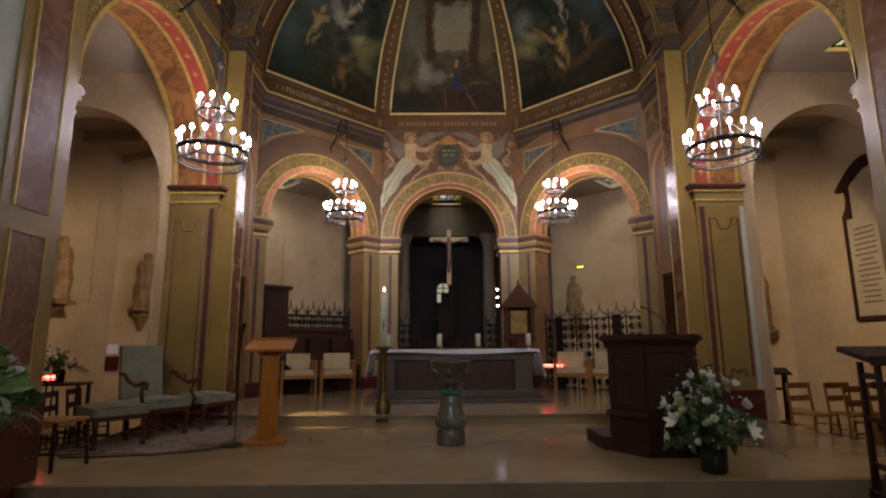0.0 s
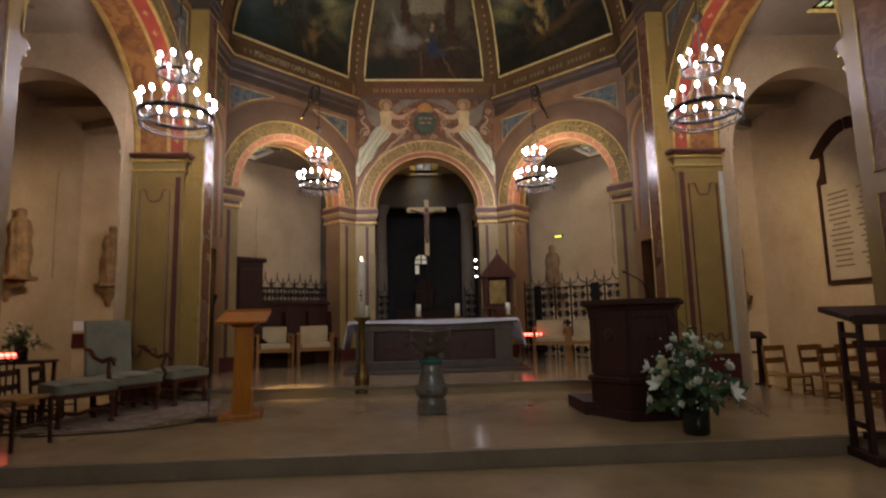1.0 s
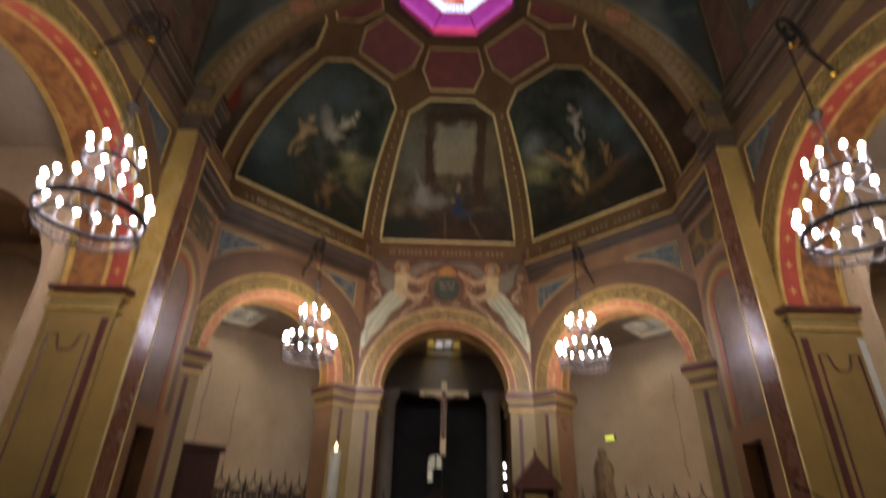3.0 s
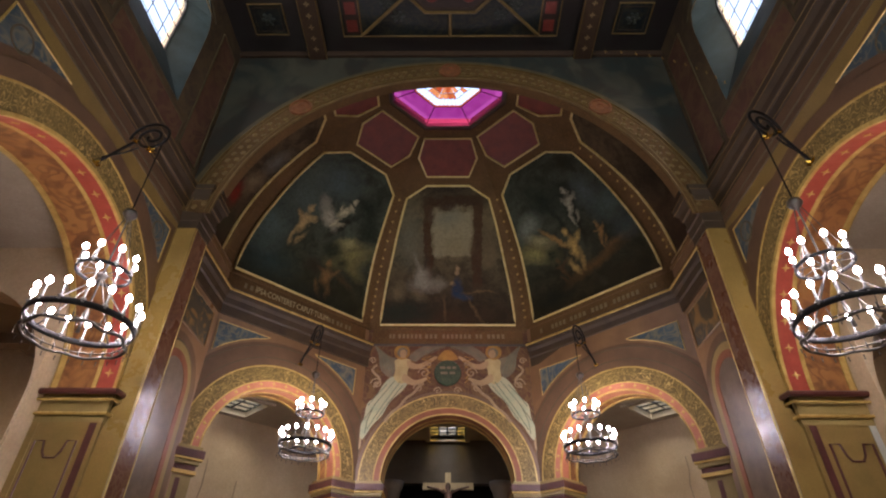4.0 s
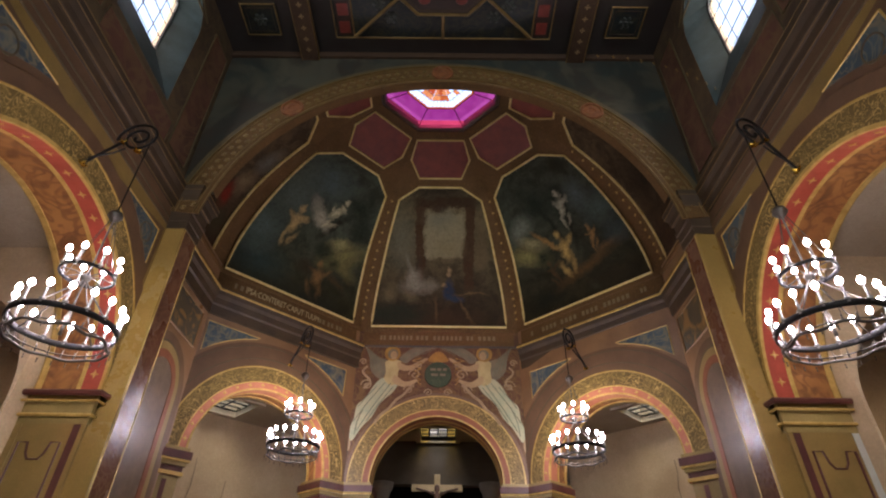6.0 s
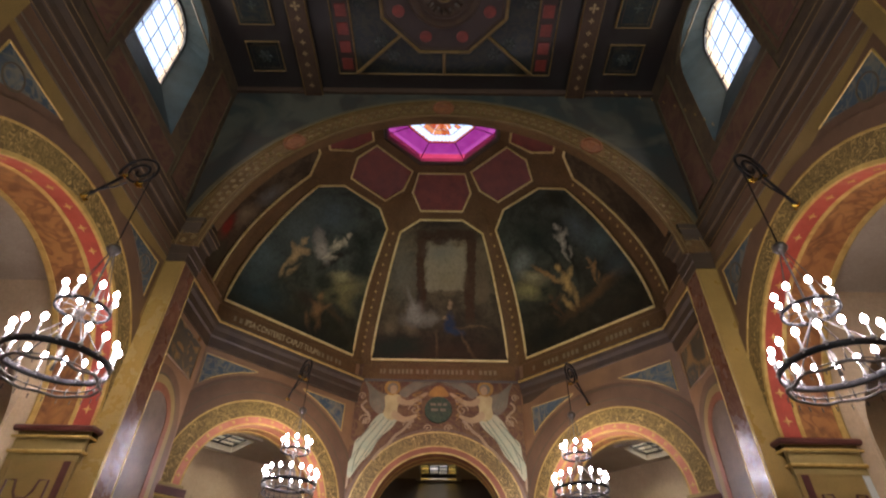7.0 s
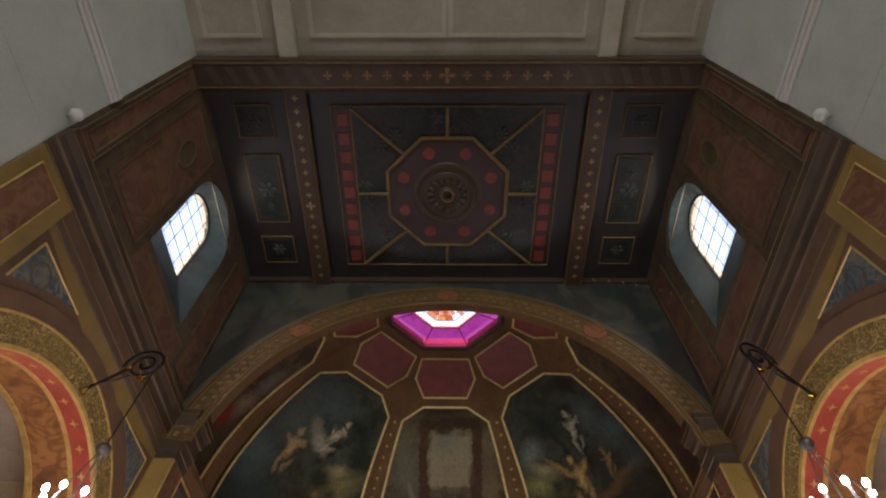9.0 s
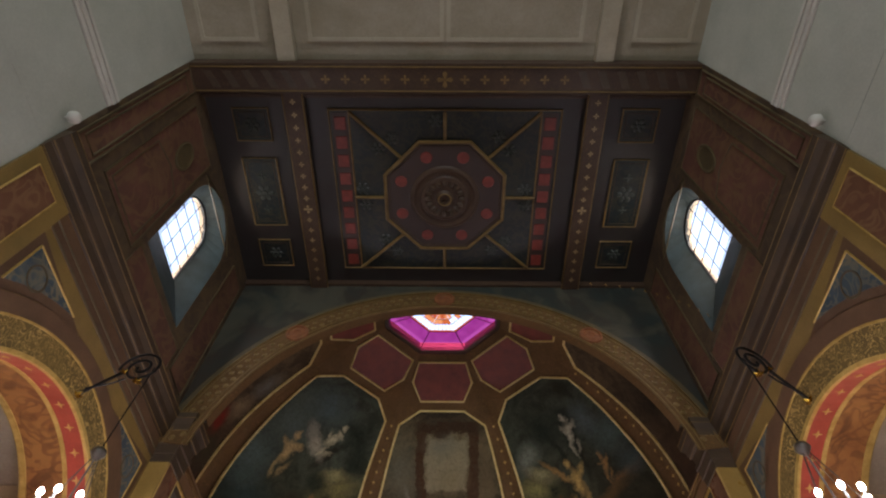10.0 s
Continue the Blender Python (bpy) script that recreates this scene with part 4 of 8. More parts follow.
# cornice round the octagon
ocv = [(-SIDE_X, 9.47), (-SIDE_X, 11.49), (-SIDE, APSE[1] + APO), (SIDE, APSE[1] + APO), (SIDE_X, 11.49), (SIDE_X, 9.47)]
for run, tag in ((ocv[:3], "west"), (ocv[3:], "east")):
    struct("cornice_apse_" + tag, profile_run([(-0.05, 6.15), (0.03, 6.16), (0.035, 6.34), (0.06, 6.37), (0.07, 6.48), (0.11, 6.54), (0.13, 6.62), (0.14, 6.68), (-0.05, 6.7)], run), CORNICE, "dark brown cornice round the apse", category="cornice")
    struct("cornice_apse_gilding_" + tag, profile_run([(0.12, 6.61), (0.15, 6.62), (0.15, 6.65), (0.12, 6.66)], run), GILT, "thin gilt fillet on the apse cornice", category="trim")
struct("cornice_apse_centre", profile_run([(-0.02, 6.64), (0.02, 6.65), (0.03, 6.69), (-0.02, 6.7)], ocv[2:4]), CORNICE, "thin brown moulding under the painted frieze", category="cornice")
struct("cornice_apse_top", profile_run([(-0.05, 7.03), (0.02, 7.04), (0.035, 7.08), (0.035, 7.11), (-0.05, 7.13)], ocv), DOME_OCHRE, "ochre moulding beneath the dome paintings", category="cornice")

# ---- dome ----
DZ, DA, DB = 6.85, APO, 3.5
OC_A = 1.14


def dome_r(z):
    return DA * math.sqrt(max(0.0, 1 - ((z - DZ) / DB) ** 2))


def dome_pt(deg, u, z, inset=0.0):
    """A point of the dome's side at deg, u metres sideways, at height z."""
    r = dome_r(z) - inset
    a = radians(deg)
    return Vector((APSE[0] - r * math.sin(a) + u * math.cos(a), APSE[1] + r * math.cos(a) + u * math.sin(a), z - inset * 0.4))


DTOP = DZ + DB * math.sqrt(1 - (OC_A / DA) ** 2)


def dome_patch(deg, left, right, z0, z1, n=14, k=6, inset=0.0):
    b = bmesh.new()
    rows = []
    for i in range(n + 1):
        z = z0 + (z1 - z0) * i / n
        l, r = left(z), right(z)
        rows.append([b.verts.new(dome_pt(deg, l + (r - l) * j / k, z, inset)) for j in range(k + 1)])
    for i in range(n):
        for j in range(k):
            b.faces.new((rows[i][j], rows[i][j + 1], rows[i + 1][j + 1], rows[i + 1][j]))
    return b


b = bmesh.new()
for k in range(8):
    add(b, dome_patch(45 * k, lambda z: -dome_r(z) * T8, lambda z: dome_r(z) * T8, DZ + 0.2, DTOP, 24, 4))
bmesh.ops.remove_doubles(b, verts=b.verts[:], dist=1e-4)
bmesh.ops.bisect_plane(b, geom=b.verts[:] + b.edges[:] + b.faces[:], plane_co=(0, BAY1 + 0.1, 0), plane_no=(0, -1, 0), clear_outer=True)
dome = struct("dome", b, DOME_OCHRE, "eight-sided painted dome over the apse, ochre ribs", category="dome")


def clip_front(b):
    bmesh.ops.bisect_plane(b, geom=b.verts[:] + b.edges[:] + b.faces[:], plane_co=(0, BAY1 + 0.12, 0), plane_no=(0, -1, 0), clear_outer=True)
    return b


def local_part(name, bm, material, parent, m, label=""):
    """A part given in world places, whose own axes are those of m."""
    bm.transform(m.inverted())
    ob = part(name, bm, material, parent, label)
    ob.matrix_basis = m
    return ob


# ---- dome paintings ----
def painting(name, low, high, z0, z1, blobs, seed=1, extra=22):
    """An old oil mural: a toned ground with plain painted shapes and brushwork on it."""
    m = Mat(name, 0.42)
    low, high = shade(low, 1.25), shade(high, 1.5)
    sep = m.t.nodes.new("ShaderNodeSeparateXYZ")
    co = m.co
    for scale, amount in ((1.6, 0.24), (6.0, 0.16), (22.0, 0.07)):
        warp = m.node("ShaderNodeTexNoise", Scale=scale, Detail=4.0, Roughness=0.6)
        m.link(m.co, warp.inputs["Vector"])
        vm = m.t.nodes.new("ShaderNodeVectorMath")
        vm.operation = "MULTIPLY_ADD"
        m.link(warp.outputs["Color"], vm.inputs[0])
        vm.inputs[1].default_value = (amount, 0.0, amount)
        m.link(co, vm.inputs[2])
        co = vm.outputs[0]
    m.link(co, sep.inputs[0])
    x = m.math("SUBTRACT", sep.outputs["X"], 0.235)
    z = m.math("SUBTRACT", sep.outputs["Z"], 0.235)
    up = m.math("DIVIDE", m.math("SUBTRACT", z, z0), z1 - z0, True)
    c = m.mix(m.ramp(up, (0.15, 0.0), (0.75, 1.0)), low, high)
    tone = m.noise(3.5, 6, 0.7, None, 0.6)
    c = m.mix(m.ramp(tone, (0.4, 0.6), (0.6, 0.0)), c, shade(low, 0.3))
    brush = m.ramp(m.noise(9.0, 5, 0.7, None, 1.2), (0.34, 0.6), (0.58, 1.0))
    rnd = random.Random(seed)
    more = []
    for _ in range(extra):
        bz = rnd.uniform(z0 + 0.1, z1 - 0.1)
        bx = rnd.uniform(-1.2, 1.2) * (1.15 - 0.4 * (bz - z0) / (z1 - z0))
        dark = rnd.random() < 0.6
        tint = shade(low, rnd.uniform(0.4, 0.8)) if dark else shade(high, rnd.uniform(1.1, 1.6))
        more.append((bx, bz, rnd.uniform(0.08, 0.34), rnd.uniform(0.06, 0.26), tint, rnd.uniform(0.35, 0.75), 0.9, rnd.uniform(-40, 40)))
    for bx, bz, rx, rz, colour, strength, soft, *turn in more + list(blobs):
        ux, uz = m.math("SUBTRACT", x, bx), m.math("SUBTRACT", z, bz)
        if turn:
            ca, sa = math.cos(radians(turn[0])), math.sin(radians(turn[0]))
            ux, uz = m.math("ADD", m.math("MULTIPLY", ux, ca), m.math("MULTIPLY", uz, sa)), m.math("SUBTRACT", m.math("MULTIPLY", uz, ca), m.math("MULTIPLY", ux, sa))
        dx, dz = m.math("DIVIDE", ux, rx), m.math("DIVIDE", uz, rz)
        if soft <= 0.25:
            d = m.math("MAXIMUM", m.math("ABSOLUTE", dx), m.math("ABSOLUTE", dz))
        else:
            d = m.math("SQRT", m.math("ADD", m.math("MULTIPLY", dx, dx), m.math("MULTIPLY", dz, dz)))
        f = m.math("MULTIPLY", m.ramp(d, (max(0.0, 1 - soft * 0.95), 1.0), (1.12, 0.0)), strength)
        f = m.math("MULTIPLY", f, brush)
        c = m.mix(f, c, colour)
    fine = m.noise(22, 5, 0.72, None, 0.8)
    c = m.mix(m.ramp(fine, (0.34, 0.3), (0.56, 0.0)), c, shade(low, 0.35))
    m.b.inputs["Specular IOR Level"].default_value = 0.12
    m.colour(c).rough(tone, 0.5, 0.75).bump(fine, 0.15, 0.003)
    return m.m


DK = srgb("232a24")
CREAM, TAN, BROWN, FOL, SKYB = srgb("a89a76"), srgb("8a7048"), srgb("4c3824"), srgb("2a3022"), srgb("4c5a5a")


def clump(x, z, s, colour, lean=0):
    """A pale painted shape: a body with a few soft limbs."""
    k = math.sin(radians(lean))
    return [(x, z, 0.13 * s, 0.26 * s, colour, 0.8, 0.8, lean), (x - 0.22 * s * k, z + 0.3 * s, 0.09 * s, 0.1 * s, shade(colour, 0.9), 0.8, 0.7),
            (x - 0.09 * s, z - 0.3 * s, 0.07 * s, 0.25 * s, shade(colour, 0.8), 0.75, 0.8, lean + 20), (x + 0.1 * s, z - 0.28 * s, 0.07 * s, 0.22 * s, shade(colour, 0.65), 0.75, 0.8, lean - 14),
            (x + 0.14 * s, z + 0.14 * s, 0.18 * s, 0.07 * s, shade(colour, 0.85), 0.7, 0.8, lean + 30), (x - 0.12 * s, z + 0.1 * s, 0.14 * s, 0.06 * s, shade(colour, 0.7), 0.7, 0.8, lean - 25)]


P_CENTRE = painting("mural_centre", srgb("33291a"), srgb("544b34"), 7.1, 9.7, [
    (0.0, 9.75, 1.3, 0.32, srgb("2a231b"), 0.95, 0.8), (0.0, 7.25, 1.8, 0.4, srgb("3a2c1a"), 0.8, 0.8), (-0.95, 7.45, 0.95, 0.4, srgb("22281c"), 1.0, 0.7),
    (-0.85, 8.9, 0.45, 0.7, srgb("66634f"), 0.9, 0.8), (0.95, 8.8, 0.3, 0.7, srgb("67593f"), 0.7, 0.8),
    (-0.46, 8.75, 0.1, 0.85, srgb("452f1c"), 1.0, 0.25), (0.68, 8.75, 0.12, 0.85, srgb("452f1c"), 1.0, 0.25), (0.1, 9.52, 0.75, 0.08, srgb("3b2a1a"), 1.0, 0.25),
    (0.1, 9.02, 0.48, 0.42, srgb("8c8364"), 1.1, 0.2), (0.2, 8.8, 0.5, 0.3, srgb("827654"), 0.8, 0.9), (0.0, 9.3, 0.5, 0.2, srgb("6e6c5c"), 0.7, 0.9),
    (-0.5, 8.05, 0.55, 0.22, srgb("85806e"), 1.0, 0.9), (-0.6, 8.25, 0.26, 0.26, srgb("8d8876"), 1.0, 0.8), (-0.2, 8.08, 0.25, 0.16, srgb("77725f"), 0.9, 0.9), (-0.72, 8.5, 0.08, 0.26, srgb("7a7563"), 0.9, 0.8, 18), (-0.52, 8.5, 0.07, 0.2, srgb("3c3426"), 0.9, 0.8, -10),
    (0.22, 8.0, 0.15, 0.3, srgb("24344a"), 1.0, 0.6), (0.36, 7.8, 0.26, 0.12, srgb("263a50"), 0.9, 0.8, -20), (0.2, 8.36, 0.07, 0.1, srgb("907a58"), 1.0, 0.6), (0.1, 8.1, 0.1, 0.05, srgb("8a7450"), 0.9, 0.7),
    (0.75, 7.9, 0.5, 0.03, srgb("6a5434"), 0.9, 0.6), (-0.05, 7.55, 0.05, 0.4, srgb("6a5434"), 0.7, 0.7), (0.6, 7.5, 0.05, 0.5, srgb("6a5434"), 0.7, 0.7, 30)], 3, 8)
P_LEFT = painting("mural_garden", srgb("2c2a1a"), srgb("3a3f33"), 7.1, 9.7, [
    (-1.0, 7.6, 0.9, 0.5, srgb("2c3a36"), 0.9, 0.9), (-1.2, 8.2, 0.6, 0.6, srgb("4e5d56"), 1.0, 0.9), (-0.75, 8.9, 0.6, 0.5, srgb("505b52"), 1.0, 0.9), (0.8, 8.35, 0.75, 0.3, srgb("807848"), 0.9, 0.95, 28), (0.62, 8.55, 0.5, 0.14, srgb("9a9060"), 0.8, 0.95, 22), (0.95, 8.1, 0.4, 0.2, srgb("70683e"), 0.8, 0.95, -20), (-0.3, 9.35, 0.7, 0.34, srgb("4c5955"), 1.0, 0.9),
    (0.25, 8.75, 0.09, 0.55, srgb("211d13"), 1.0, 0.6, -38), (0.6, 9.2, 0.45, 0.34, srgb("1d2218"), 1.0, 0.9), (0.9, 8.9, 0.3, 0.4, srgb("20261b"), 1.0, 0.9), (0.3, 8.3, 0.3, 0.22, srgb("23281b"), 1.0, 0.8), (0.62, 8.15, 0.2, 0.16, srgb("22261a"), 0.9, 0.8),
    (-0.1, 8.8, 0.4, 0.18, srgb("9a927c"), 1.0, 0.8, -28), (-0.32, 9.0, 0.22, 0.14, srgb("7e7868"), 1.0, 0.8, -20)] + clump(0.14, 8.98, 0.72, srgb("cabd96"), -55) + clump(-0.58, 8.5, 1.0, srgb("c0a066"), -12) + clump(0.38, 7.75, 1.1, srgb("86643a"), 8) + [
    (0.05, 7.85, 0.3, 0.22, srgb("2e2417"), 1.0, 0.8), (0.8, 7.8, 0.4, 0.1, srgb("4a3a22"), 0.8, 0.9, -15), (0.3, 7.3, 1.2, 0.25, srgb("21221a"), 0.9, 0.9)], 5, 18)
P_RIGHT = painting("mural_orchard", srgb("2c2718"), srgb("33372b"), 7.1, 9.7, [
    (-0.95, 8.45, 0.7, 0.26, srgb("8c8450"), 0.95, 0.95, -24), (-0.7, 8.62, 0.45, 0.16, srgb("a0966a"), 0.8, 0.95, -30), (-0.8, 8.95, 0.5, 0.22, srgb("747a6a"), 0.9, 0.95, 18), (1.0, 8.7, 0.5, 0.4, srgb("4a5750"), 1.0, 0.9), (-0.6, 8.3, 0.34, 0.3, srgb("23281c"), 1.0, 0.9), (0.3, 7.8, 1.1, 0.16, srgb("553e20"), 1.0, 0.9, 14), (0.9, 8.05, 0.6, 0.1, srgb("63492a"), 0.9, 0.9, 16),
    (-0.2, 9.2, 0.5, 0.4, srgb("1b2118"), 1.0, 0.9), (0.3, 9.0, 0.3, 0.45, srgb("1d231a"), 1.0, 0.9), (-0.05, 8.5, 0.09, 0.75, srgb("191b13"), 1.0, 0.6, 8), (-0.4, 8.55, 0.07, 0.42, srgb("8a6a3a"), 1.0, 0.6, 34), (0.3, 8.6, 0.07, 0.6, srgb("1e1c13"), 1.0, 0.7, -10),
    (0.7, 9.05, 0.3, 0.3, srgb("525c5a"), 0.9, 0.9), (1.15, 8.2, 0.4, 0.3, srgb("3c4846"), 0.9, 0.9)] + clump(-0.06, 8.25, 1.15, srgb("bc9a58"), 8) + clump(0.28, 8.95, 0.72, srgb("b0a88e"), -18) + clump(0.62, 8.3, 0.6, srgb("96703e"), -10) + clump(-0.45, 7.95, 0.7, srgb("5a4024"), 14) + [
    (-0.9, 7.5, 0.7, 0.3, srgb("1a1c14"), 1.0, 0.9), (0.7, 7.4, 0.8, 0.2, srgb("2b2416"), 0.9, 0.9)], 11, 16)
P_SIDE = painting("mural_side", srgb("3a2a1c"), srgb("4a3e2c"), 7.1, 9.7, [
    (0.9, 8.1, 0.2, 0.34, srgb("74241a"), 1.0, 0.7, 20), (1.0, 8.5, 0.3, 0.3, srgb("847356"), 0.9, 0.9), (1.15, 7.7, 0.5, 0.4, srgb("3a3824"), 0.9, 0.9), (0.95, 9.0, 0.25, 0.3, srgb("6a6a60"), 0.9, 0.9), (-0.6, 8.4, 0.8, 0.7, srgb("1f1a14"), 1.0, 0.9)], 8, 12)


def panel_hw(z):
    if z <= 9.56:
        return dome_r(z) * T8 - 0.24 + 0.06 * max(0, (z - 8.6))
    return 0.95 - (z - 9.56) / 0.16 * 0.47


def hex_hw(z):
    return 0.5 + (10.15 - z) / 0.15 * 0.14 if z >= 10.0 else 0.64 - (10.0 - z) / 0.18 * 0.17


def outline_on(deg, hw, zs, inset):
    return [dome_pt(deg, -hw(z), z, inset) for z in zs] + [dome_pt(deg, hw(z), z, inset) for z in reversed(zs)]


for deg, mat, words in ((0, P_CENTRE, "mural of a pale window and cloud"), (45, P_LEFT, "dark mural of a stormy garden"), (-45, P_RIGHT, "dark mural of trees and pale sky"), (90, P_SIDE, "brown mural half hidden by the arch"), (-90, P_SIDE, "brown mural half hidden by the arch")):
    f = apse_frame(deg, 0.0)
    zs = list(np.linspace(7.16, 9.56, 15)) + [9.72]
    b = bmesh.new()
    rows = []
    for z in zs:
        rows.append([b.verts.new(dome_pt(deg, panel_hw(z) * (j / 4 - 1), z, 0.015)) for j in range(9)])
    for p, q in zip(rows, rows[1:]):
        for j in range(8):
            b.faces.new((p[j], p[j + 1], q[j + 1], q[j]))
    clip_front(b)
    local_part("mural", b, mat, dome, f, words)
    local_part("gilt_frame", clip_front(tube(outline_on(deg, panel_hw, zs, 0.03), 0.026, 6, True)), FRAME_GILT, dome, f)
    zs2 = [9.82, 9.91, 10.0, 10.08, 10.15]
    rows, b = [], bmesh.new()
    for z in zs2:
        rows.append([b.verts.new(dome_pt(deg, hex_hw(z) * (j / 2 - 1), z, 0.015)) for j in range(5)])
    for p, q in zip(rows, rows[1:]):
        for j in range(4):
            b.faces.new((p[j], p[j + 1], q[j + 1], q[j]))
    local_part("red_hexagon", clip_front(b), DEEP_RED, dome, f, "deep red six-sided panel")
    local_part("gilt_frame", clip_front(tube(outline_on(deg, hex_hw, [9.82, 10.0, 10.15], 0.035), 0.024, 6, True)), FRAME_GILT, dome, f)
# gold rosettes along the groins
b = bmesh.new()
for k in (-2, -1, 0, 1):
    for i in range(15):
        z = 7.35 + 2.2 * i / 14
        p = (dome_pt(45 * k, dome_r(z) * T8, z, 0.03))
        n = (Vector((APSE[0], APSE[1], DZ)) - p).normalized()
        add(b, cross_shape(0.035), Matrix.Translation(p) @ n.to_track_quat("Z", "Y").to_matrix().to_4x4())
part("gold_rosettes", b, GILT, dome)

# skylight of coloured glass in the crown of the dome
ocu = tagged(empty("skylight_dome", label="eight-sided magenta glass skylight with a white and red star", category="window", kind="structure"))
OZ = DTOP - 0.02


def octo(r, z, n=8):
    return [Vector((APSE[0] + r / math.cos(math.pi / 8) * math.cos(radians(22.5 + 45 * k)), APSE[1] + r / math.cos(math.pi / 8) * math.sin(radians(22.5 + 45 * k)), z)) for k in range(8)]


LEAD_PINK = plain("reddish_lead", srgb("5a2430"), 0.5, 0.3)


def ring_panes(r0, r1, mat, name, sub=1):
    a, c = octo(r0, OZ + 0.1), octo(r1, OZ + 0.1)
    for k in range(8):
        for i in range(sub):
            b = bmesh.new()
            q = [a[k].lerp(a[(k + 1) % 8], i / sub), a[k].lerp(a[(k + 1) % 8], (i + 1) / sub), c[k].lerp(c[(k + 1) % 8], (i + 1) / sub), c[k].lerp(c[(k + 1) % 8], i / sub)]
            b.faces.new([b.verts.new(p) for p in q])
            clip_front(b)
            if b.faces:
                part(name, b, mat, ocu)


PINK = stained("pink_glass", (0.5, 0.06, 0.18, 1), (0.36, 0.03, 0.12, 1), 7)
ORANGE = stained("orange_glass", (0.9, 0.3, 0.08, 1), (0.7, 0.12, 0.03, 1), 9)
ring_panes(0.95, OC_A, PINK, "rim_pane", 1)
ring_panes(0.67, 0.95, MAGENTA, "pane", 1)
ring_panes(0.62, 0.67, SCARLET, "edge_pane", 1)
fleck = random.Random(4)


def ray_panes(r0, r1, n, fill, mats, name):
    """Separate panes set like rays between two radii of the octagon."""
    a, c = octo(r0, OZ + 0.1), octo(r1, OZ + 0.1)
    for k in range(8):
        for i in range(n):
            lo, hi = (i + 0.5 - fill / 2) / n, (i + 0.5 + fill / 2) / n
            p, q = a[k], a[(k + 1) % 8]
            u, v = c[k], c[(k + 1) % 8]
            tip = u.lerp(v, (i + 0.5) / n)
            out = (tip - Vector((APSE[0], APSE[1], tip.z))).normalized() * 0.012
            b = bmesh.new()
            b.faces.new([b.verts.new(w) for w in (p.lerp(q, lo), p.lerp(q, hi), u.lerp(v, hi) - out, tip + out, u.lerp(v, lo) - out)])
            clip_front(b)
            if b.faces:
                part(name, b, mats[fleck.randrange(len(mats))], ocu)
            b = bmesh.new()
            b.faces.new([b.verts.new(w) for w in (p.lerp(q, hi), p.lerp(q, min(1.0, (i + 1.5 - fill / 2) / n)), u.lerp(v, min(1.0, (i + 1.5 - fill / 2) / n)), u.lerp(v, hi))])
            clip_front(b)
            if b.faces:
                part("gap_pane", b, SCARLET, ocu)


ray_panes(0.46, 0.62, 6, 0.8, (MILK,), "ray_pane")
ray_panes(0.33, 0.46, 4, 0.84, (ORANGE, SCARLET, ORANGE, MILK), "fleck_pane")
ray_panes(0.2, 0.33, 3, 0.84, (ORANGE, SCARLET, MILK), "fleck_pane")
# plain white bird shape in the middle
ring_panes(0.02, 0.2, SCARLET, "centre_pane", 1)
bird = [(0.0, 0.1), (0.06, 0.04), (0.2, 0.12), (0.3, 0.1), (0.24, 0.0), (0.1, -0.08), (0.05, -0.16), (0.1, -0.26), (0.0, -0.24)]
b = bmesh.new()
b.faces.new([b.verts.new((APSE[0] + x, APSE[1] + 0.02 - y, OZ + 0.095)) for x, y in bird + [(-x, y) for x, y in bird[-2:0:-1]]])
part("bird_pane", clip_front(b), MILK, ocu, "plain white bird-shaped pane")
b = bmesh.new()
for r, t in ((0.66, 0.012), (0.46, 0.008), (0.33, 0.008)):
    add(b, tube(octo(r, OZ + 0.09), t, 5, True))
for p, q in zip(octo(0.66, OZ + 0.09), octo(OC_A, OZ + 0.09)):
    add(b, tube([p, q], 0.01, 5))
part("lead_grid", clip_front(b), LEAD_PINK, ocu)
part("frame", clip_front(tube(octo(OC_A, OZ + 0.05), 0.07, 6, True)), CORNICE, ocu)
# shaft above the skylight, open to the sky
sh = bmesh.new()
lo, hi = octo(OC_A + 0.02, OZ - 0.05), octo(OC_A + 0.05, OZ + 0.35)
v0, v1 = [sh.verts.new(p) for p in lo], [sh.verts.new(p) for p in hi]
for k in range(8):
    sh.faces.new((v0[k], v0[(k + 1) % 8], v1[(k + 1) % 8], v1[k]))
part("shaft", clip_front(sh), CORNICE, ocu)

# ---- painting on the middle apse wall ----
wall_c = bpy.data.objects["wall_apse_centre"]
fc = apse_frame(0)
ROBE = mottled("pale_green_robe_paint", srgb("98a080"), srgb("b4aa84"), 5, 0.5)
WINGP = mottled("grey_wing_paint", srgb("75694e"), srgb("5e5844"), 5, 0.5)
SKINP = mottled("pale_rose_paint", srgb("a88e62"), srgb("947a54"), 5, 0.5)


def on_wall(name, pts, y, mat, label=""):
    b = prism(pts, 0.004, y)
    b.transform(fc)
    return part(name, b, mat, wall_c, label)


def soft(pts, k=5):
    """A closed smooth outline through the points."""
    out, n = [], len(pts)
    for i in range(n):
        p0, p1, p2, p3 = (Vector(pts[(i + j) % n]) for j in (-1, 0, 1, 2))
        for m in range(k):
            t = m / k
            v = 0.5 * (2 * p1 + (p2 - p0) * t + (2 * p0 - 5 * p1 + 4 * p2 - p3) * t * t + (3 * p1 - p0 - 3 * p2 + p3) * t ** 3)
            out.append((v.x, v.y))
    return out


def stroke(name, pts, y, r, mat, label=""):
    b = tube([(x, y, z) for x, z in pts], r, 4)
    b.transform(fc)
    return part(name, b, mat, wall_c, label)


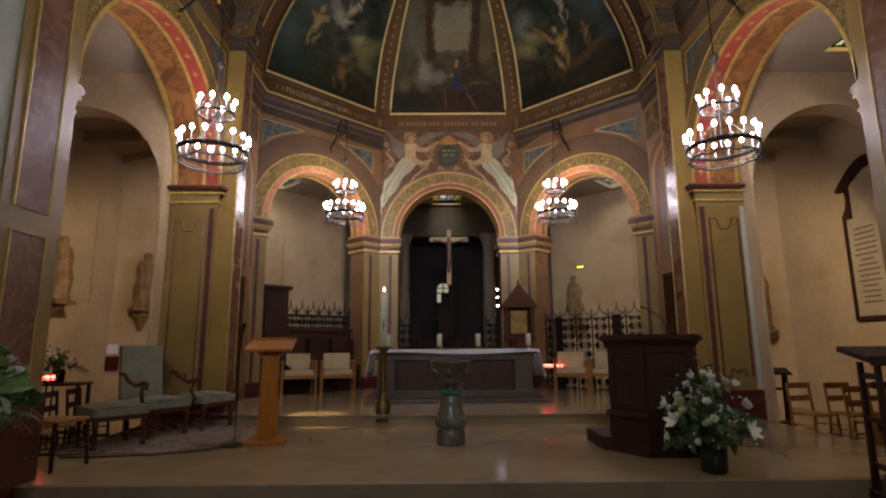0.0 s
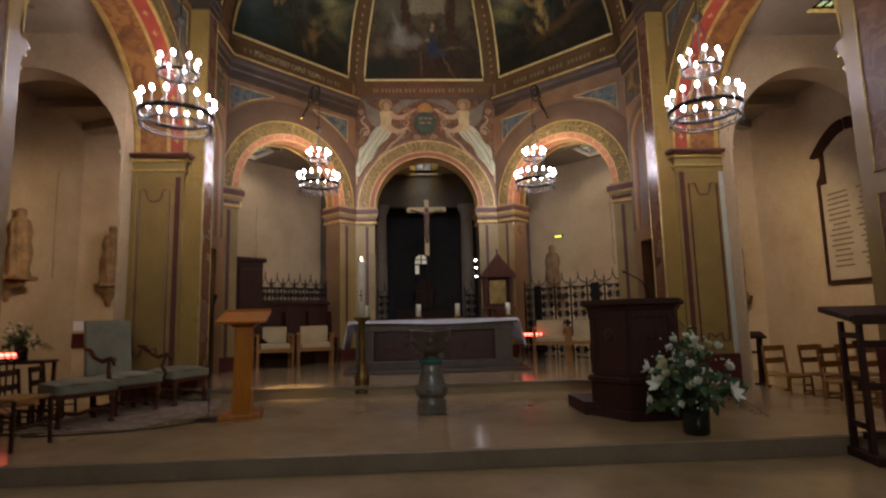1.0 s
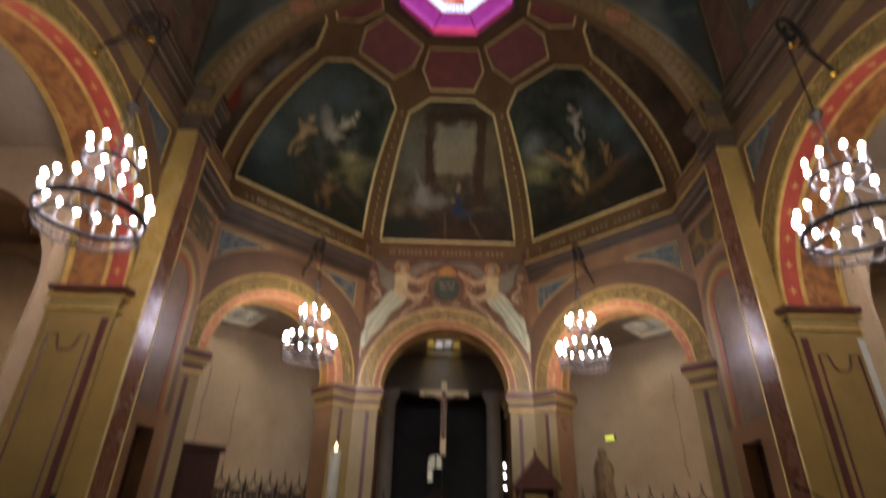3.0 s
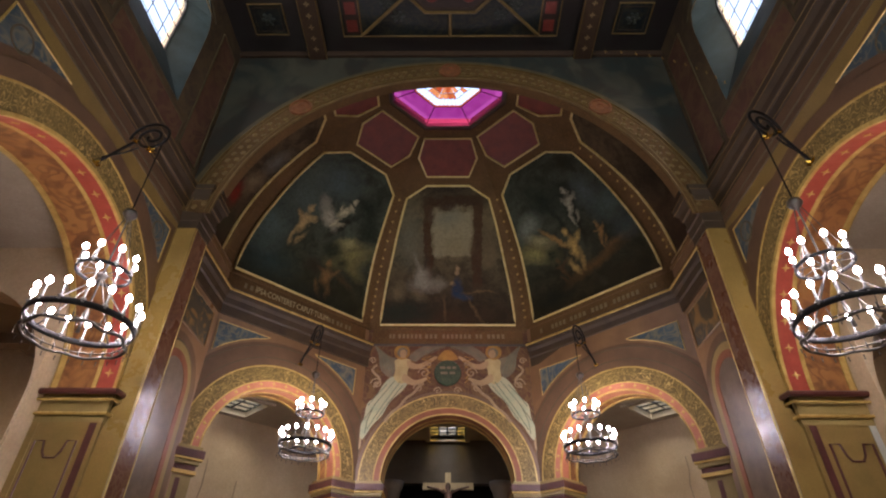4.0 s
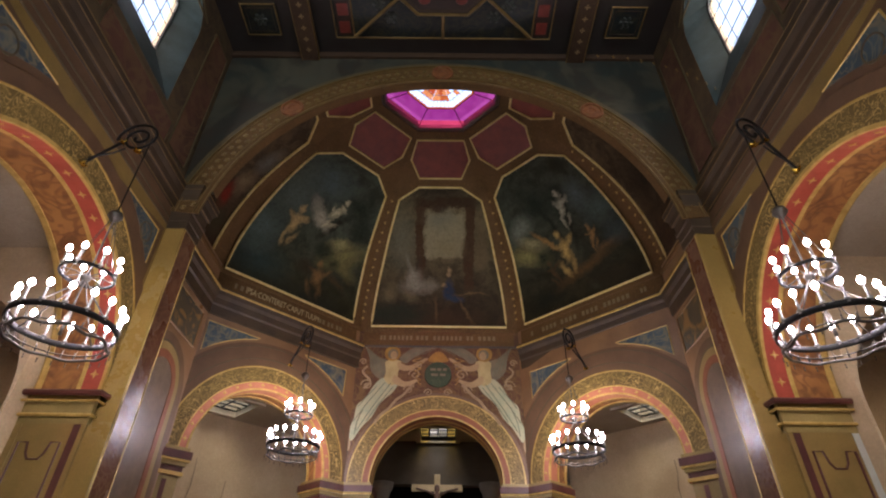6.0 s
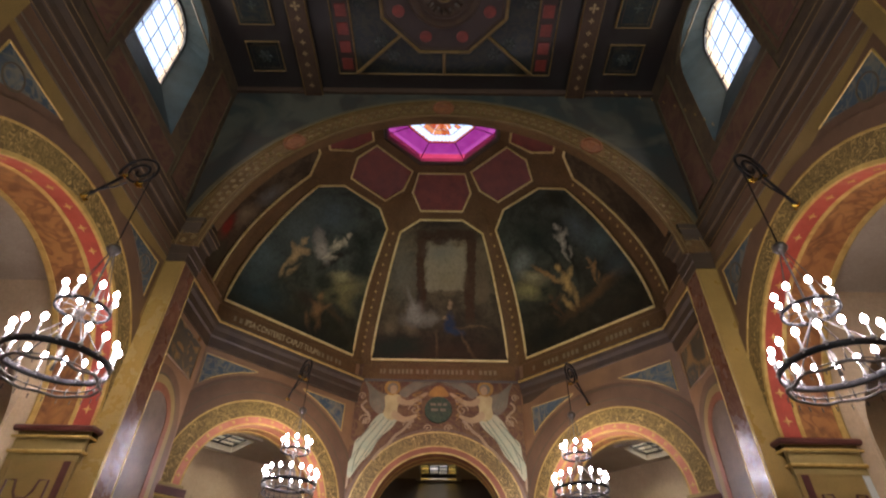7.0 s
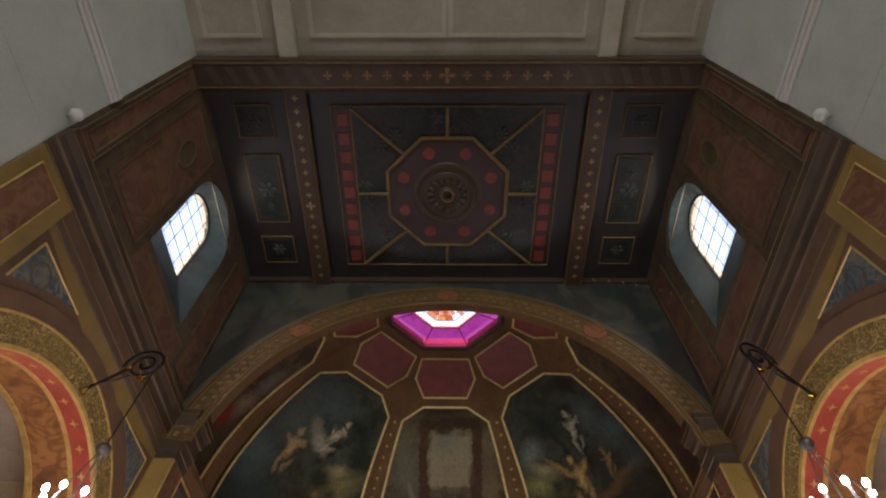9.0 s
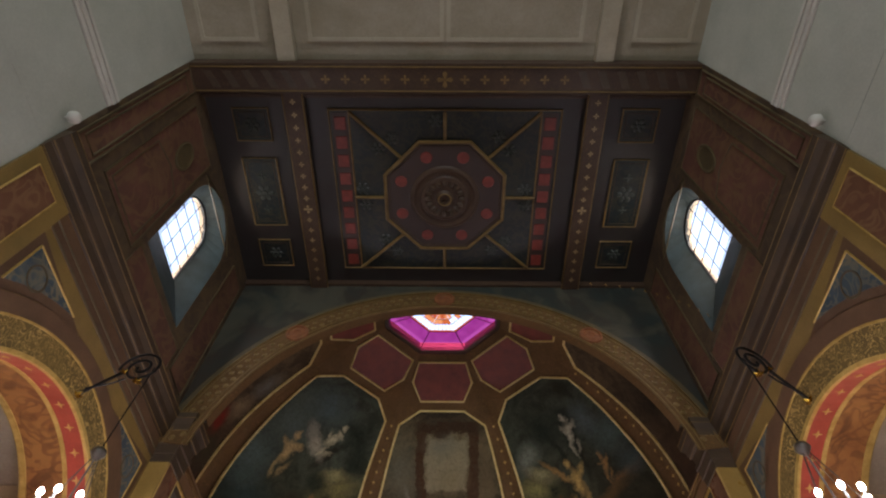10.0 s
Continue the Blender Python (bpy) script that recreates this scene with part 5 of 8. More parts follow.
ROBE_SH = mottled("shaded_robe_paint", srgb("6c7258"), srgb("5a5c46"), 5, 0.5)
TUNIC = mottled("pale_yellow_tunic_paint", srgb("b8a670"), srgb("9c8a58"), 5, 0.5)
RIBBON = mottled("faded_pink_ribbon_paint", srgb("a08660"), srgb("886f50"), 5, 0.5)
for s in (-1, 1):
    def q(*p):
        return [(s * x, z) for x, z in soft(p)]
    on_wall("painted_wing", q((1.6, 6.66), (1.5, 6.42), (1.44, 6.1), (1.2, 5.92), (1.08, 6.3), (1.3, 6.42)), -0.005, WINGP, "grey painted wing")
    on_wall("painted_wing", q((0.84, 6.4), (0.55, 6.64), (0.2, 6.68), (0.02, 6.66), (0.3, 6.56), (0.55, 6.4), (0.7, 6.28)), -0.005, WINGP, "grey painted wing")
    for k in range(4):
        stroke("painted_feather", [(s * (1.16 + 0.09 * k), 6.02 + 0.05 * k), (s * (1.26 + 0.08 * k), 6.25 + 0.06 * k), (s * (1.34 + 0.07 * k), 6.42 + 0.05 * k)], -0.006, 0.008, ROBE_SH)
        stroke("painted_feather", [(s * (0.72 - 0.12 * k), 6.36 + 0.04 * k), (s * (0.6 - 0.14 * k), 6.48 + 0.03 * k), (s * (0.42 - 0.12 * k), 6.56 + 0.02 * k)], -0.006, 0.007, ROBE_SH)
    on_wall("painted_tunic", q((1.14, 6.3), (0.98, 6.36), (0.8, 6.3), (0.86, 6.05), (0.86, 5.85), (1.0, 5.78), (1.14, 5.9), (1.12, 6.1)), -0.008, TUNIC, "pale yellow painted tunic, plain shape")
    on_wall("painted_robe", q((0.84, 5.9), (1.16, 5.94), (1.34, 5.78), (1.5, 5.5), (1.66, 5.34), (1.7, 5.05), (1.78, 4.8), (1.7, 4.62), (1.52, 4.9), (1.34, 5.1), (1.18, 5.4), (0.92, 5.66)), -0.0075, ROBE, "pale green painted drapery, plain shape")
    for a, c in (((1.0, 5.82), (1.62, 4.82)), ((1.12, 5.84), (1.7, 5.0)), ((0.94, 5.74), (1.44, 5.02)), ((1.28, 5.76), (1.64, 5.3)), ((1.5, 5.34), (1.66, 4.74))):
        mid = ((a[0] + c[0]) / 2 + 0.05, (a[1] + c[1]) / 2 - 0.04)
        stroke("painted_fold", [(s * a[0], a[1]), (s * mid[0], mid[1]), (s * c[0], c[1])], -0.0115, 0.011, ROBE_SH)
    on_wall("painted_foot", q((1.72, 4.62), (1.78, 4.7), (1.82, 4.5), (1.78, 4.4), (1.72, 4.48)), -0.0085, SKINP)
    on_wall("painted_arm", q((0.86, 6.3), (0.62, 6.22), (0.28, 6.4), (0.26, 6.34), (0.58, 6.12), (0.84, 6.14)), -0.0095, SKINP)
    on_wall("painted_arm", q((0.92, 6.0), (0.7, 5.86), (0.46, 5.92), (0.46, 5.85), (0.7, 5.74), (0.96, 5.84)), -0.0105, SKINP)
    on_wall("painted_halo", [(s * 1.0 + 0.175 * math.cos(math.pi * k / 12), 6.5 + 0.175 * math.sin(math.pi * k / 12)) for k in range(24)], -0.0095, GOLD)
    on_wall("painted_hair", [(s * 0.99 + 0.115 * math.cos(math.pi * k / 8), 6.49 + 0.12 * math.sin(math.pi * k / 8)) for k in range(16)], -0.0115, WINGP)
    on_wall("painted_head", [(s * 0.97 + 0.075 * math.cos(math.pi * k / 8), 6.46 + 0.1 * math.sin(math.pi * k / 8)) for k in range(16)], -0.0135, SKINP)
    # loose ribbons and scrolls
    stroke("painted_ribbon", [(s * (0.5 + 0.06 * i), 5.78 - 0.045 * i ** 1.12 + 0.02 * math.sin(i * 1.3)) for i in range(14)], -0.008, 0.036, RIBBON, "faded pink painted ribbon")
    stroke("painted_ribbon", [(s * (1.52 + 0.09 * math.sin(i * 0.75)), 6.2 - 0.055 * i) for i in range(10)], -0.006, 0.03, RIBBON)
    for bx, bz, br in ((0.5, 6.02, 0.13), (0.62, 5.68, 0.1), (0.42, 6.22, 0.08), (1.5, 5.78, 0.13), (1.62, 6.3, 0.08), (0.2, 5.62, 0.09)):
        stroke("painted_scroll", [(s * (bx + br * (1 - i / 20) * math.cos(i * 0.5)), bz + br * (1 - i / 20) * math.sin(i * 0.5)) for i in range(18)], -0.006, 0.016, RIBBON)
    for k in range(5):
        stroke("painted_ornament", [(s * (0.36 + 0.05 * math.sin(k)), 5.8 + 0.12 * k), (s * (0.44 + 0.03 * k), 5.86 + 0.12 * k), (s * 0.37, 5.92 + 0.12 * k)], -0.007, 0.014, GOLD)
on_wall("roundel_crest", [(x, z) for x, z in soft([(-0.22, 6.34), (-0.12, 6.5), (0.0, 6.56), (0.12, 6.5), (0.22, 6.34), (0.0, 6.3)])], -0.0065, GOLD, "gilt crest above the roundel")
for z, ws in ((6.1, ((-0.17, -0.05), (-0.02, 0.07), (0.1, 0.18))), (5.98, ((-0.15, 0.0), (0.04, 0.16)))):
    for a, c in ws:
        on_wall("lettering_bar", [(a, z), (c, z), (c, z + 0.055), (a, z + 0.055)], -0.042, WINGP)
b = lathe([(0, -0.02), (0.27, -0.02), (0.3, -0.03), (0.33, -0.02), (0.34, 0.0)], 28)
b.transform(fc @ pose(0, 0, 6.02, 90))
b.transform(Matrix.Identity(4))
part("roundel_rim", b, GOLD, wall_c, "round gilt rim", True)
b = lathe([(0, 0.0), (0.28, 0.0), (0.29, -0.02)], 28)
b.transform(fc @ pose(0, -0.036, 6.02, 90))
part("roundel", b, scrollwork("dark_green_roundel", srgb("2e3e2a"), srgb("243222"), srgb("5a6444"), 9, 0.6), wall_c, "dark green painted roundel")

# lettering on the friezes
LETTER = plain("gold_letter_paint", srgb("bcaa7c"), 0.5)
LETTER_DIM = plain("faded_letter_paint", srgb("7d6c48"), 0.5)


def lettering(deg, text, x, size, width):
    cu = bpy.data.curves.new("lettering", "FONT")
    cu.body, cu.size, cu.extrude, cu.align_x = text, size, 0.002, "CENTER"
    cu.materials.append(LETTER)
    ob = new("lettering", cu)
    owner = bpy.data.objects["wall_apse_" + {0: "centre", 45: "west", -45: "east"}[deg]]
    ob.parent = owner
    ob.matrix_basis = apse_frame(deg) @ pose(x, -0.016, 6.83, 90) @ Matrix.Diagonal((width, 1, 1, 1))
    return ob


lettering(45, "IPSA\u00b7CONTERET\u00b7CAPUT\u00b7TUUM", -0.17, 0.185, 0.66)
for deg, spans in ((45, ((-1.24, -1.16), (-1.12, -1.02), (0.68, 0.86), (0.9, 1.08), (1.12, 1.3))), (0, ((-1.3, -1.15), (-1.1, -0.55), (-0.5, -0.2), (-0.12, 0.55), (0.62, 0.8), (0.88, 1.3))), (-45, ((-1.4, -1.3), (-1.1, -0.7), (-0.62, -0.2), (-0.1, 0.3), (0.4, 1.0), (1.2, 1.35)))):
    for a, c in spans:
        b = bmesh.new()
        n = max(1, round((c - a) / 0.1))
        for i in range(n):
            box(a + (c - a) * i / n, a + (c - a) * (i + 0.62) / n, -0.018, -0.012, 6.83, 6.93, 0, b)
        b.transform(apse_frame(deg))
        part("lettering_bar", b, LETTER_DIM, bpy.data.objects["wall_apse_" + {0: "centre", 45: "west", -45: "east"}[deg]])

# ---- ambulatory and aisles ----
AZ = 5.6
amb = [(-AISLE, 1.0), (-AISLE, APSE[1] + OUT * T8), (-OUT * T8, APSE[1] + OUT), (OUT * T8, APSE[1] + OUT), (AISLE, APSE[1] + OUT * T8), (AISLE, 1.0)]
for i, tag in ((0, "aisle_west"), (1, "ambulatory_west"), (3, "ambulatory_east"), (4, "aisle_east")):
    p, q = Vector(amb[i]), Vector(amb[i + 1])
    d = (q - p).normalized()
    n = Vector((-d.y, d.x))
    w = struct("wall_" + tag, flat_prism([p, q, q + n * 0.3, p + n * 0.3], -0.35, AZ + 0.2), PLASTER, "cream plastered wall with cracks and stains", category="wall")
    random.seed(i + 3)
    L = (q - p).length
    for k in range(3):
        t0 = L * random.uniform(0.35, 0.95) if i < 2 else L * random.uniform(0.05, 0.65)
        z = random.uniform(3.6, 5.2)
        pts = []
        for j in range(9):
            c = p + d * (t0 + random.uniform(-0.03, 0.03)) - n * 0.001
            pts.append((c.x, c.y, z - 0.28 * j))
        part("plaster_crack", tube(pts, [0.004 + 0.007 * random.random() for _ in pts], 4), mottled("crack_shadow", srgb("6a5a46"), srgb("5a4a38")), w)
    if i in (0, 4):
        struct("wall_%s_end" % tag, box(min(p.x, q.x) if i == 0 else 4.4, -4.4 if i == 0 else AISLE, 0.8, 1.0, -0.35, AZ + 0.2), PLASTER, "plain cream end wall of the aisle", category="wall")


def sector_ceiling(b, f, a0, a1, x0=None, x1=None, hole=None, t0=T8, t1=T8):
    """Flat ceiling between two apothems, with a square hole."""
    def P(x, y):
        return (x, y)
    hx0, hx1, hy0, hy1 = hole
    quads = [[(-a0 * t0, a0), (a0 * t0, a0), (hy0 * t0, hy0), (-hy0 * t0, hy0)], [(-hy1 * t1, hy1), (hy1 * t1, hy1), (a1 * t1, a1), (-a1 * t1, a1)],
             [(-hy0 * t0, hy0), (hx0, hy0), (hx0, hy1), (-hy1 * t1, hy1)], [(hx1, hy0), (hy0 * t0, hy0), (hy1 * t1, hy1), (hx1, hy1)]]
    for qd in quads:
        pr = prism([(x, y) for x, y in qd], 0.12)
        pr.transform(f @ Matrix(((1, 0, 0, 0), (0, 0, 1, 0), (0, 1, 0, AZ), (0, 0, 0, 1))))
        add(b, pr)


b = bmesh.new()
HOLES = {0: (-0.45, 0.45, 6.4, 7.55), 45: (-0.75, 0.75, 6.35, 7.4), -45: (-0.75, 0.75, 6.35, 7.4)}
for deg in (0, 45, -45):
    sector_ceiling(b, Matrix.Translation((APSE[0], APSE[1], 0)) @ pose(0, 0, 0, 0, 0, deg), APO + 0.1, OUT + 0.3, hole=HOLES[deg])
for s in (-1, 1):
    for x0, x1, y0, y1 in ((4.45, 8.1, 0.9, 7.3), (4.45, 5.7, 7.3, 8.1), (6.25, 8.1, 7.3, 8.1), (4.45, 8.1, 8.1, APSE[1] + APO * T8)):
        box(min(s * x0, s * x1), max(s * x0, s * x1), y0, y1, AZ, AZ + 0.12, 0, b)
    pr = prism([(s * 4.3, APSE[1] + APO * T8), (s * 8.1, APSE[1] + APO * T8), (s * 8.1, APSE[1] + 8.1 * T8)], 0.12)
    pr.transform(Matrix(((1, 0, 0, 0), (0, 0, 1, 0), (0, 1, 0, AZ), (0, 0, 0, 1))))
    add(b, pr)
ceil_a = struct("ceiling_aisles", b, PLASTER_DIM, "grey-beige aisle ceiling with flat beams", category="ceiling")
b = bmesh.new()
for deg in (0, 45, -45):
    m = Matrix.Translation((APSE[0], APSE[1], 0)) @ pose(0, 0, 0, 0, 0, deg + 22.5)
    for sgn in ((-1, 1) if deg == 0 else ((1,) if deg > 0 else (-1,))):
        m = Matrix.Translation((APSE[0], APSE[1], 0)) @ pose(0, 0, 0, 0, 0, deg + 22.5 * sgn)
        add(b, box(-0.12, 0.12, 5.3, 8.6, AZ - 0.18, AZ), m)
    h = HOLES[deg]
    m = Matrix.Translation((APSE[0], APSE[1], 0)) @ pose(0, 0, 0, 0, 0, deg)
    for q in ((h[0] - 0.12, h[0], h[2] - 0.12, h[3] + 0.12), (h[1], h[1] + 0.12, h[2] - 0.12, h[3] + 0.12), (h[0], h[1], h[2] - 0.12, h[2]), (h[0], h[1], h[3], h[3] + 0.12)):
        add(b, box(q[0], q[1], q[2], q[3], AZ - 0.05, AZ + 0.5), m)
for s in (-1, 1):
    for y in (3.0, 6.2, 9.0, 11.2):
        box(min(s * 4.7, s * 7.75), max(s * 4.7, s * 7.75), y, y + 0.22, AZ - 0.2, AZ, 0, b)
part("ceiling_beams", b, PLASTER_DIM, ceil_a)
for deg, tag in ((0, "centre"), (45, "west"), (-45, "east"), (None, "aisle")):
    sky_o = tagged(empty("skylight_" + tag, label="leaded stained glass skylight with amber border", category="window", kind="structure"))
    if deg is None:
        m, h = Matrix.Identity(4), (5.7, 6.25, 7.3, 8.1)
    else:
        m, h = Matrix.Translation((APSE[0], APSE[1], 0)) @ pose(0, 0, 0, 0, 0, deg), HOLES[deg]
    nx, ny = 4, 4
    lead = bmesh.new()
    for i in range(nx):
        for j in range(ny):
            x0, x1 = h[0] + (h[1] - h[0]) * i / nx, h[0] + (h[1] - h[0]) * (i + 1) / nx
            y0, y1 = h[2] + (h[3] - h[2]) * j / ny, h[2] + (h[3] - h[2]) * (j + 1) / ny
            g = bmesh.new()
            g.faces.new([g.verts.new(m @ Vector(p)) for p in ((x0, y0, AZ + 0.1), (x1, y0, AZ + 0.1), (x1, y1, AZ + 0.1), (x0, y1, AZ + 0.1))])
            part("pane", g, (GREY_GLASS if j < 3 else AMBER) if deg is None else (AMBER if i in (0, nx - 1) else SKY_GLASS if j in (0, ny - 1) or i == j else PALE_BLUE) if deg == 0 else AMBER if j == 0 else GREY_GLASS, sky_o)
            add(lead, tube([(x0, y0, AZ + 0.09), (x1, y0, AZ + 0.09), (x1, y1, AZ + 0.09), (x0, y1, AZ + 0.09)], 0.022, 4, True), m)
    part("lead_grid", lead, IRON, sky_o)
# right aisle has the skylight; an added cover shuts the left one's hole
struct("ceiling_board_west", box(-6.3, -5.3, 6.95, 8.25, AZ + 0.12, AZ + 0.16), PLASTER_DIM, "added cover that shuts the ceiling hole of the west aisle", category="ceiling")
# cross arches of the aisles
for s, tag in ((-1, "west"), (1, "east")):
    x0, x1 = sorted((s * 4.72, s * AISLE))
    struct("wall_cross_" + tag, wall_arched(x0, x1, -0.35, AZ, (x0 + x1) / 2, 3.55, 1.485, 0.45), PLASTER, "cream plaster cross arch of the aisle", Matrix.Translation((0, 8.75, 0)), category="wall")
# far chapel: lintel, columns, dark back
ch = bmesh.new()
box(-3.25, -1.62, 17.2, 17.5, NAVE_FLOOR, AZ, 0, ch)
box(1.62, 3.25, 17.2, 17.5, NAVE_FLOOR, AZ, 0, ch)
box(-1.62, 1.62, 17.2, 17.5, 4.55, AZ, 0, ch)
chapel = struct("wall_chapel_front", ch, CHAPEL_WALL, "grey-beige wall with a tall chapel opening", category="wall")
for s in (-1, 1):
    col = lathe([(0.26, 0.0), (0.27, 0.18), (0.22, 0.24), (0.23, 0.3), (0.2, 0.36), (0.19, 2.4), (0.175, 4.2), (0.2, 4.24), (0.2, 4.3), (0.26, 4.4), (0.28, 4.54), (0, 4.54)], 24)
    ob = tagged(part("chapel_column", col, mottled("grey_limestone", srgb("8c8272"), srgb("766c5e"), 3, 0.6), None, "", True), label="round grey limestone column beside the dark chapel", category="column", kind="structure")
    ob.matrix_basis = Matrix.Translation((s * 1.32 - 0.07, 17.0, 0))
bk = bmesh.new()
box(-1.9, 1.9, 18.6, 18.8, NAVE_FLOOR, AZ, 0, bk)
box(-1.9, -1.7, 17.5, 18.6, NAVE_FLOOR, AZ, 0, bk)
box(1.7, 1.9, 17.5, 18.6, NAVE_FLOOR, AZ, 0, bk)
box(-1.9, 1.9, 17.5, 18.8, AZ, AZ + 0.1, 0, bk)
struct("wall_chapel_back", bk, DARK_VOID, "near-black back of the far chapel, its shade painted in", category="wall")

# ---- chandeliers ----
def chandelier(m):
    o = empty("chandelier", m @ Matrix.Diagonal((0.86, 0.86, 0.86, 1)), label="two-tier iron and silver chandelier with lit candle bulbs", category="chandelier", group="chandeliers of the choir")
    R, r, H2 = 0.5, 0.27, 0.62
    part("main_ring", lathe([(R, -0.035), (R + 0.012, -0.03), (R + 0.012, 0.03), (R, 0.035), (R - 0.012, 0.03), (R - 0.012, -0.03), (R, -0.035)], 48), IRON, o, "black iron ring", True)
    g = tube([((R - 0.03 + 0.012 * math.cos(8 * t)) * math.cos(t), (R - 0.03 + 0.012 * math.cos(8 * t)) * math.sin(t), -0.17 + 0.014 * math.cos(8 * t)) for t in np.linspace(0, 2 * math.pi, 64, False)], 0.016, 6, True)
    add(g, tube([((R - 0.06) * math.cos(t), (R - 0.06) * math.sin(t), -0.13) for t in np.linspace(0, 2 * math.pi, 40, False)], 0.008, 5, True))
    part("lower_gallery", g, SILVER, o, "silvered scalloped lower rim", True)
    fin = bmesh.new()
    for k in range(24):
        a = 2 * math.pi * k / 24
        add(fin, lathe([(0, -0.03), (0.008, -0.02), (0.012, 0), (0.005, 0.02), (0.009, 0.035), (0, 0.05)], 6), Matrix.Translation(((R - 0.04) * math.cos(a), (R - 0.04) * math.sin(a), -0.13)))
        add(fin, tube([((R - 0.03) * math.cos(a), (R - 0.03) * math.sin(a), -0.17), (R * math.cos(a), R * math.sin(a), -0.03)], 0.004, 4))
        add(fin, lathe([(0, -0.05), (0.008, -0.035), (0.004, -0.02), (0.01, 0)], 6), Matrix.Translation((R * math.cos(a + 0.13), R * math.sin(a + 0.13), -0.2)))
    part("finial_row", fin, SILVER, o)["kind"] = "stuff"
    part("upper_ring", lathe([(r, -0.02), (r + 0.01, -0.015), (r + 0.01, 0.02), (r, 0.025), (r - 0.01, 0.02), (r - 0.01, -0.015), (r, -0.02)], 32), IRON, o, "", True).matrix_basis = Matrix.Translation((0, 0, H2))
    part("stem", lathe([(0, -0.1), (0.02, -0.09), (0.012, 0.0), (0.03, 0.1), (0.012, 0.2), (0.012, 0.52), (0.05, 0.57), (0.05, 0.6), (0.012, 0.66), (0.012, 1.36), (0.05, 1.4), (0.085, 1.45), (0.07, 1.5), (0.012, 1.54), (0, 1.55)], 12), SILVER, o, "silvered turned stem", True)
    for k in range(8):
        a = 2 * math.pi * k / 8
        c, s = math.cos(a), math.sin(a)
        part("arm", tube([(0.02 * c, 0.02 * s, 0.6), (0.12 * c, 0.12 * s, 0.64), (r * c, r * s, H2)], 0.007, 5), SILVER, o)
        if k % 2 == 0:
            pts = [((0.03 + (R - 0.03) * t) * c, (0.03 + (R - 0.03) * t) * s, 0.54 * (1 - t) ** 1.7 + 0.08 * math.sin(math.pi * t)) for t in np.linspace(0, 1, 12)]
            part("arm", tube(pts, 0.009, 5), SILVER, o)
            part("hanger", tube([(r * c, r * s, H2), (0.03 * c, 0.03 * s, 1.42)], 0.005, 4), SILVER, o)
    candles = [(R, 0.03, 2 * math.pi * (k + 0.5) / 16) for k in range(16)] + [(r, H2 + 0.02, 2 * math.pi * (k + 0.25) / 8) for k in range(8)]
    cm, bm_ = None, None
    for rad, z, a in candles:
        if cm is None:
            c = lathe([(0, -0.03), (0.02, -0.02), (0.008, -0.005), (0.028, 0.012), (0.026, 0.02), (0.012, 0.022), (0.012, 0.16), (0, 0.16)], 8)
            first = part("candle", c, plain("white_candle_tube", srgb("a8a49c"), 0.6), o, "white candle tube on an iron cup")
            b = lathe([(0, 0), (0.013, 0.0), (0.024, 0.02), (0.029, 0.04), (0.022, 0.062), (0.0, 0.085)], 10)
            bulb = part("bulb", b, BULB, first, "lit frosted bulb", True)
            bulb.matrix_basis = Matrix.Translation((0, 0, 0.16))
            cm, bm_ = first.data, bulb.data
        else:
            first = new("candle", cm)
            first.parent = o
            bulb = new("bulb", bm_)
            bulb.parent = first
            bulb.matrix_basis = Matrix.Translation((0, 0, 0.16))
        first.matrix_basis = Matrix.Translation((rad * math.cos(a), rad * math.sin(a), z))
    return o


def bracket(m, reach):
    """Scrolled wall bracket; local x points away from the wall, z up."""
    o = empty("wall_bracket", m, label="black iron scrolled wall bracket with gilt leaves", category="bracket", group="chandelier brackets")
    arm = [(0, 0, 0), (0.12, 0, 0.12), (reach * 0.55, 0, 0.38)]
    part("arm", tube(arm, 0.018, 6), IRON, o)
    part("stay", tube([(0.05, 0, 0.1), (0.3, 0, 0.18), (reach * 0.6, 0, 0.25)], 0.011, 6), IRON, o)
    c = Vector((reach * 0.74, 0, 0.42))
    sp = []
    for i in range(44):
        a = math.pi * 1.05 - i * 0.3
        rr = 0.24 * (1 - i / 52)
        sp.append((c.x + rr * math.cos(a) * 1.0, 0, c.z + rr * math.sin(a)))
    part("scroll", tube(sp, 0.017, 6), IRON, o, "", True)
    for p, sc in (((0.0, 0, 0.0), 1.2), ((reach * 0.5, 0, 0.34), 0.8), ((c.x + 0.05, 0, c.z - 0.22), 0.9)):
        b = bmesh.new()
        for k in range(5):
            add(b, lathe([(0, -0.01), (0.018, 0.01), (0.022, 0.03), (0.008, 0.06), (0, 0.075)], 6), pose(0, 0, 0, 70, 0, 72 * k))
        b.transform(Matrix.Translation(p) @ Matrix.Diagonal((sc, sc, sc, 1)))
        part("gilt_leaf", b, BRASS, o, "gilt leaf ornament")
    return o


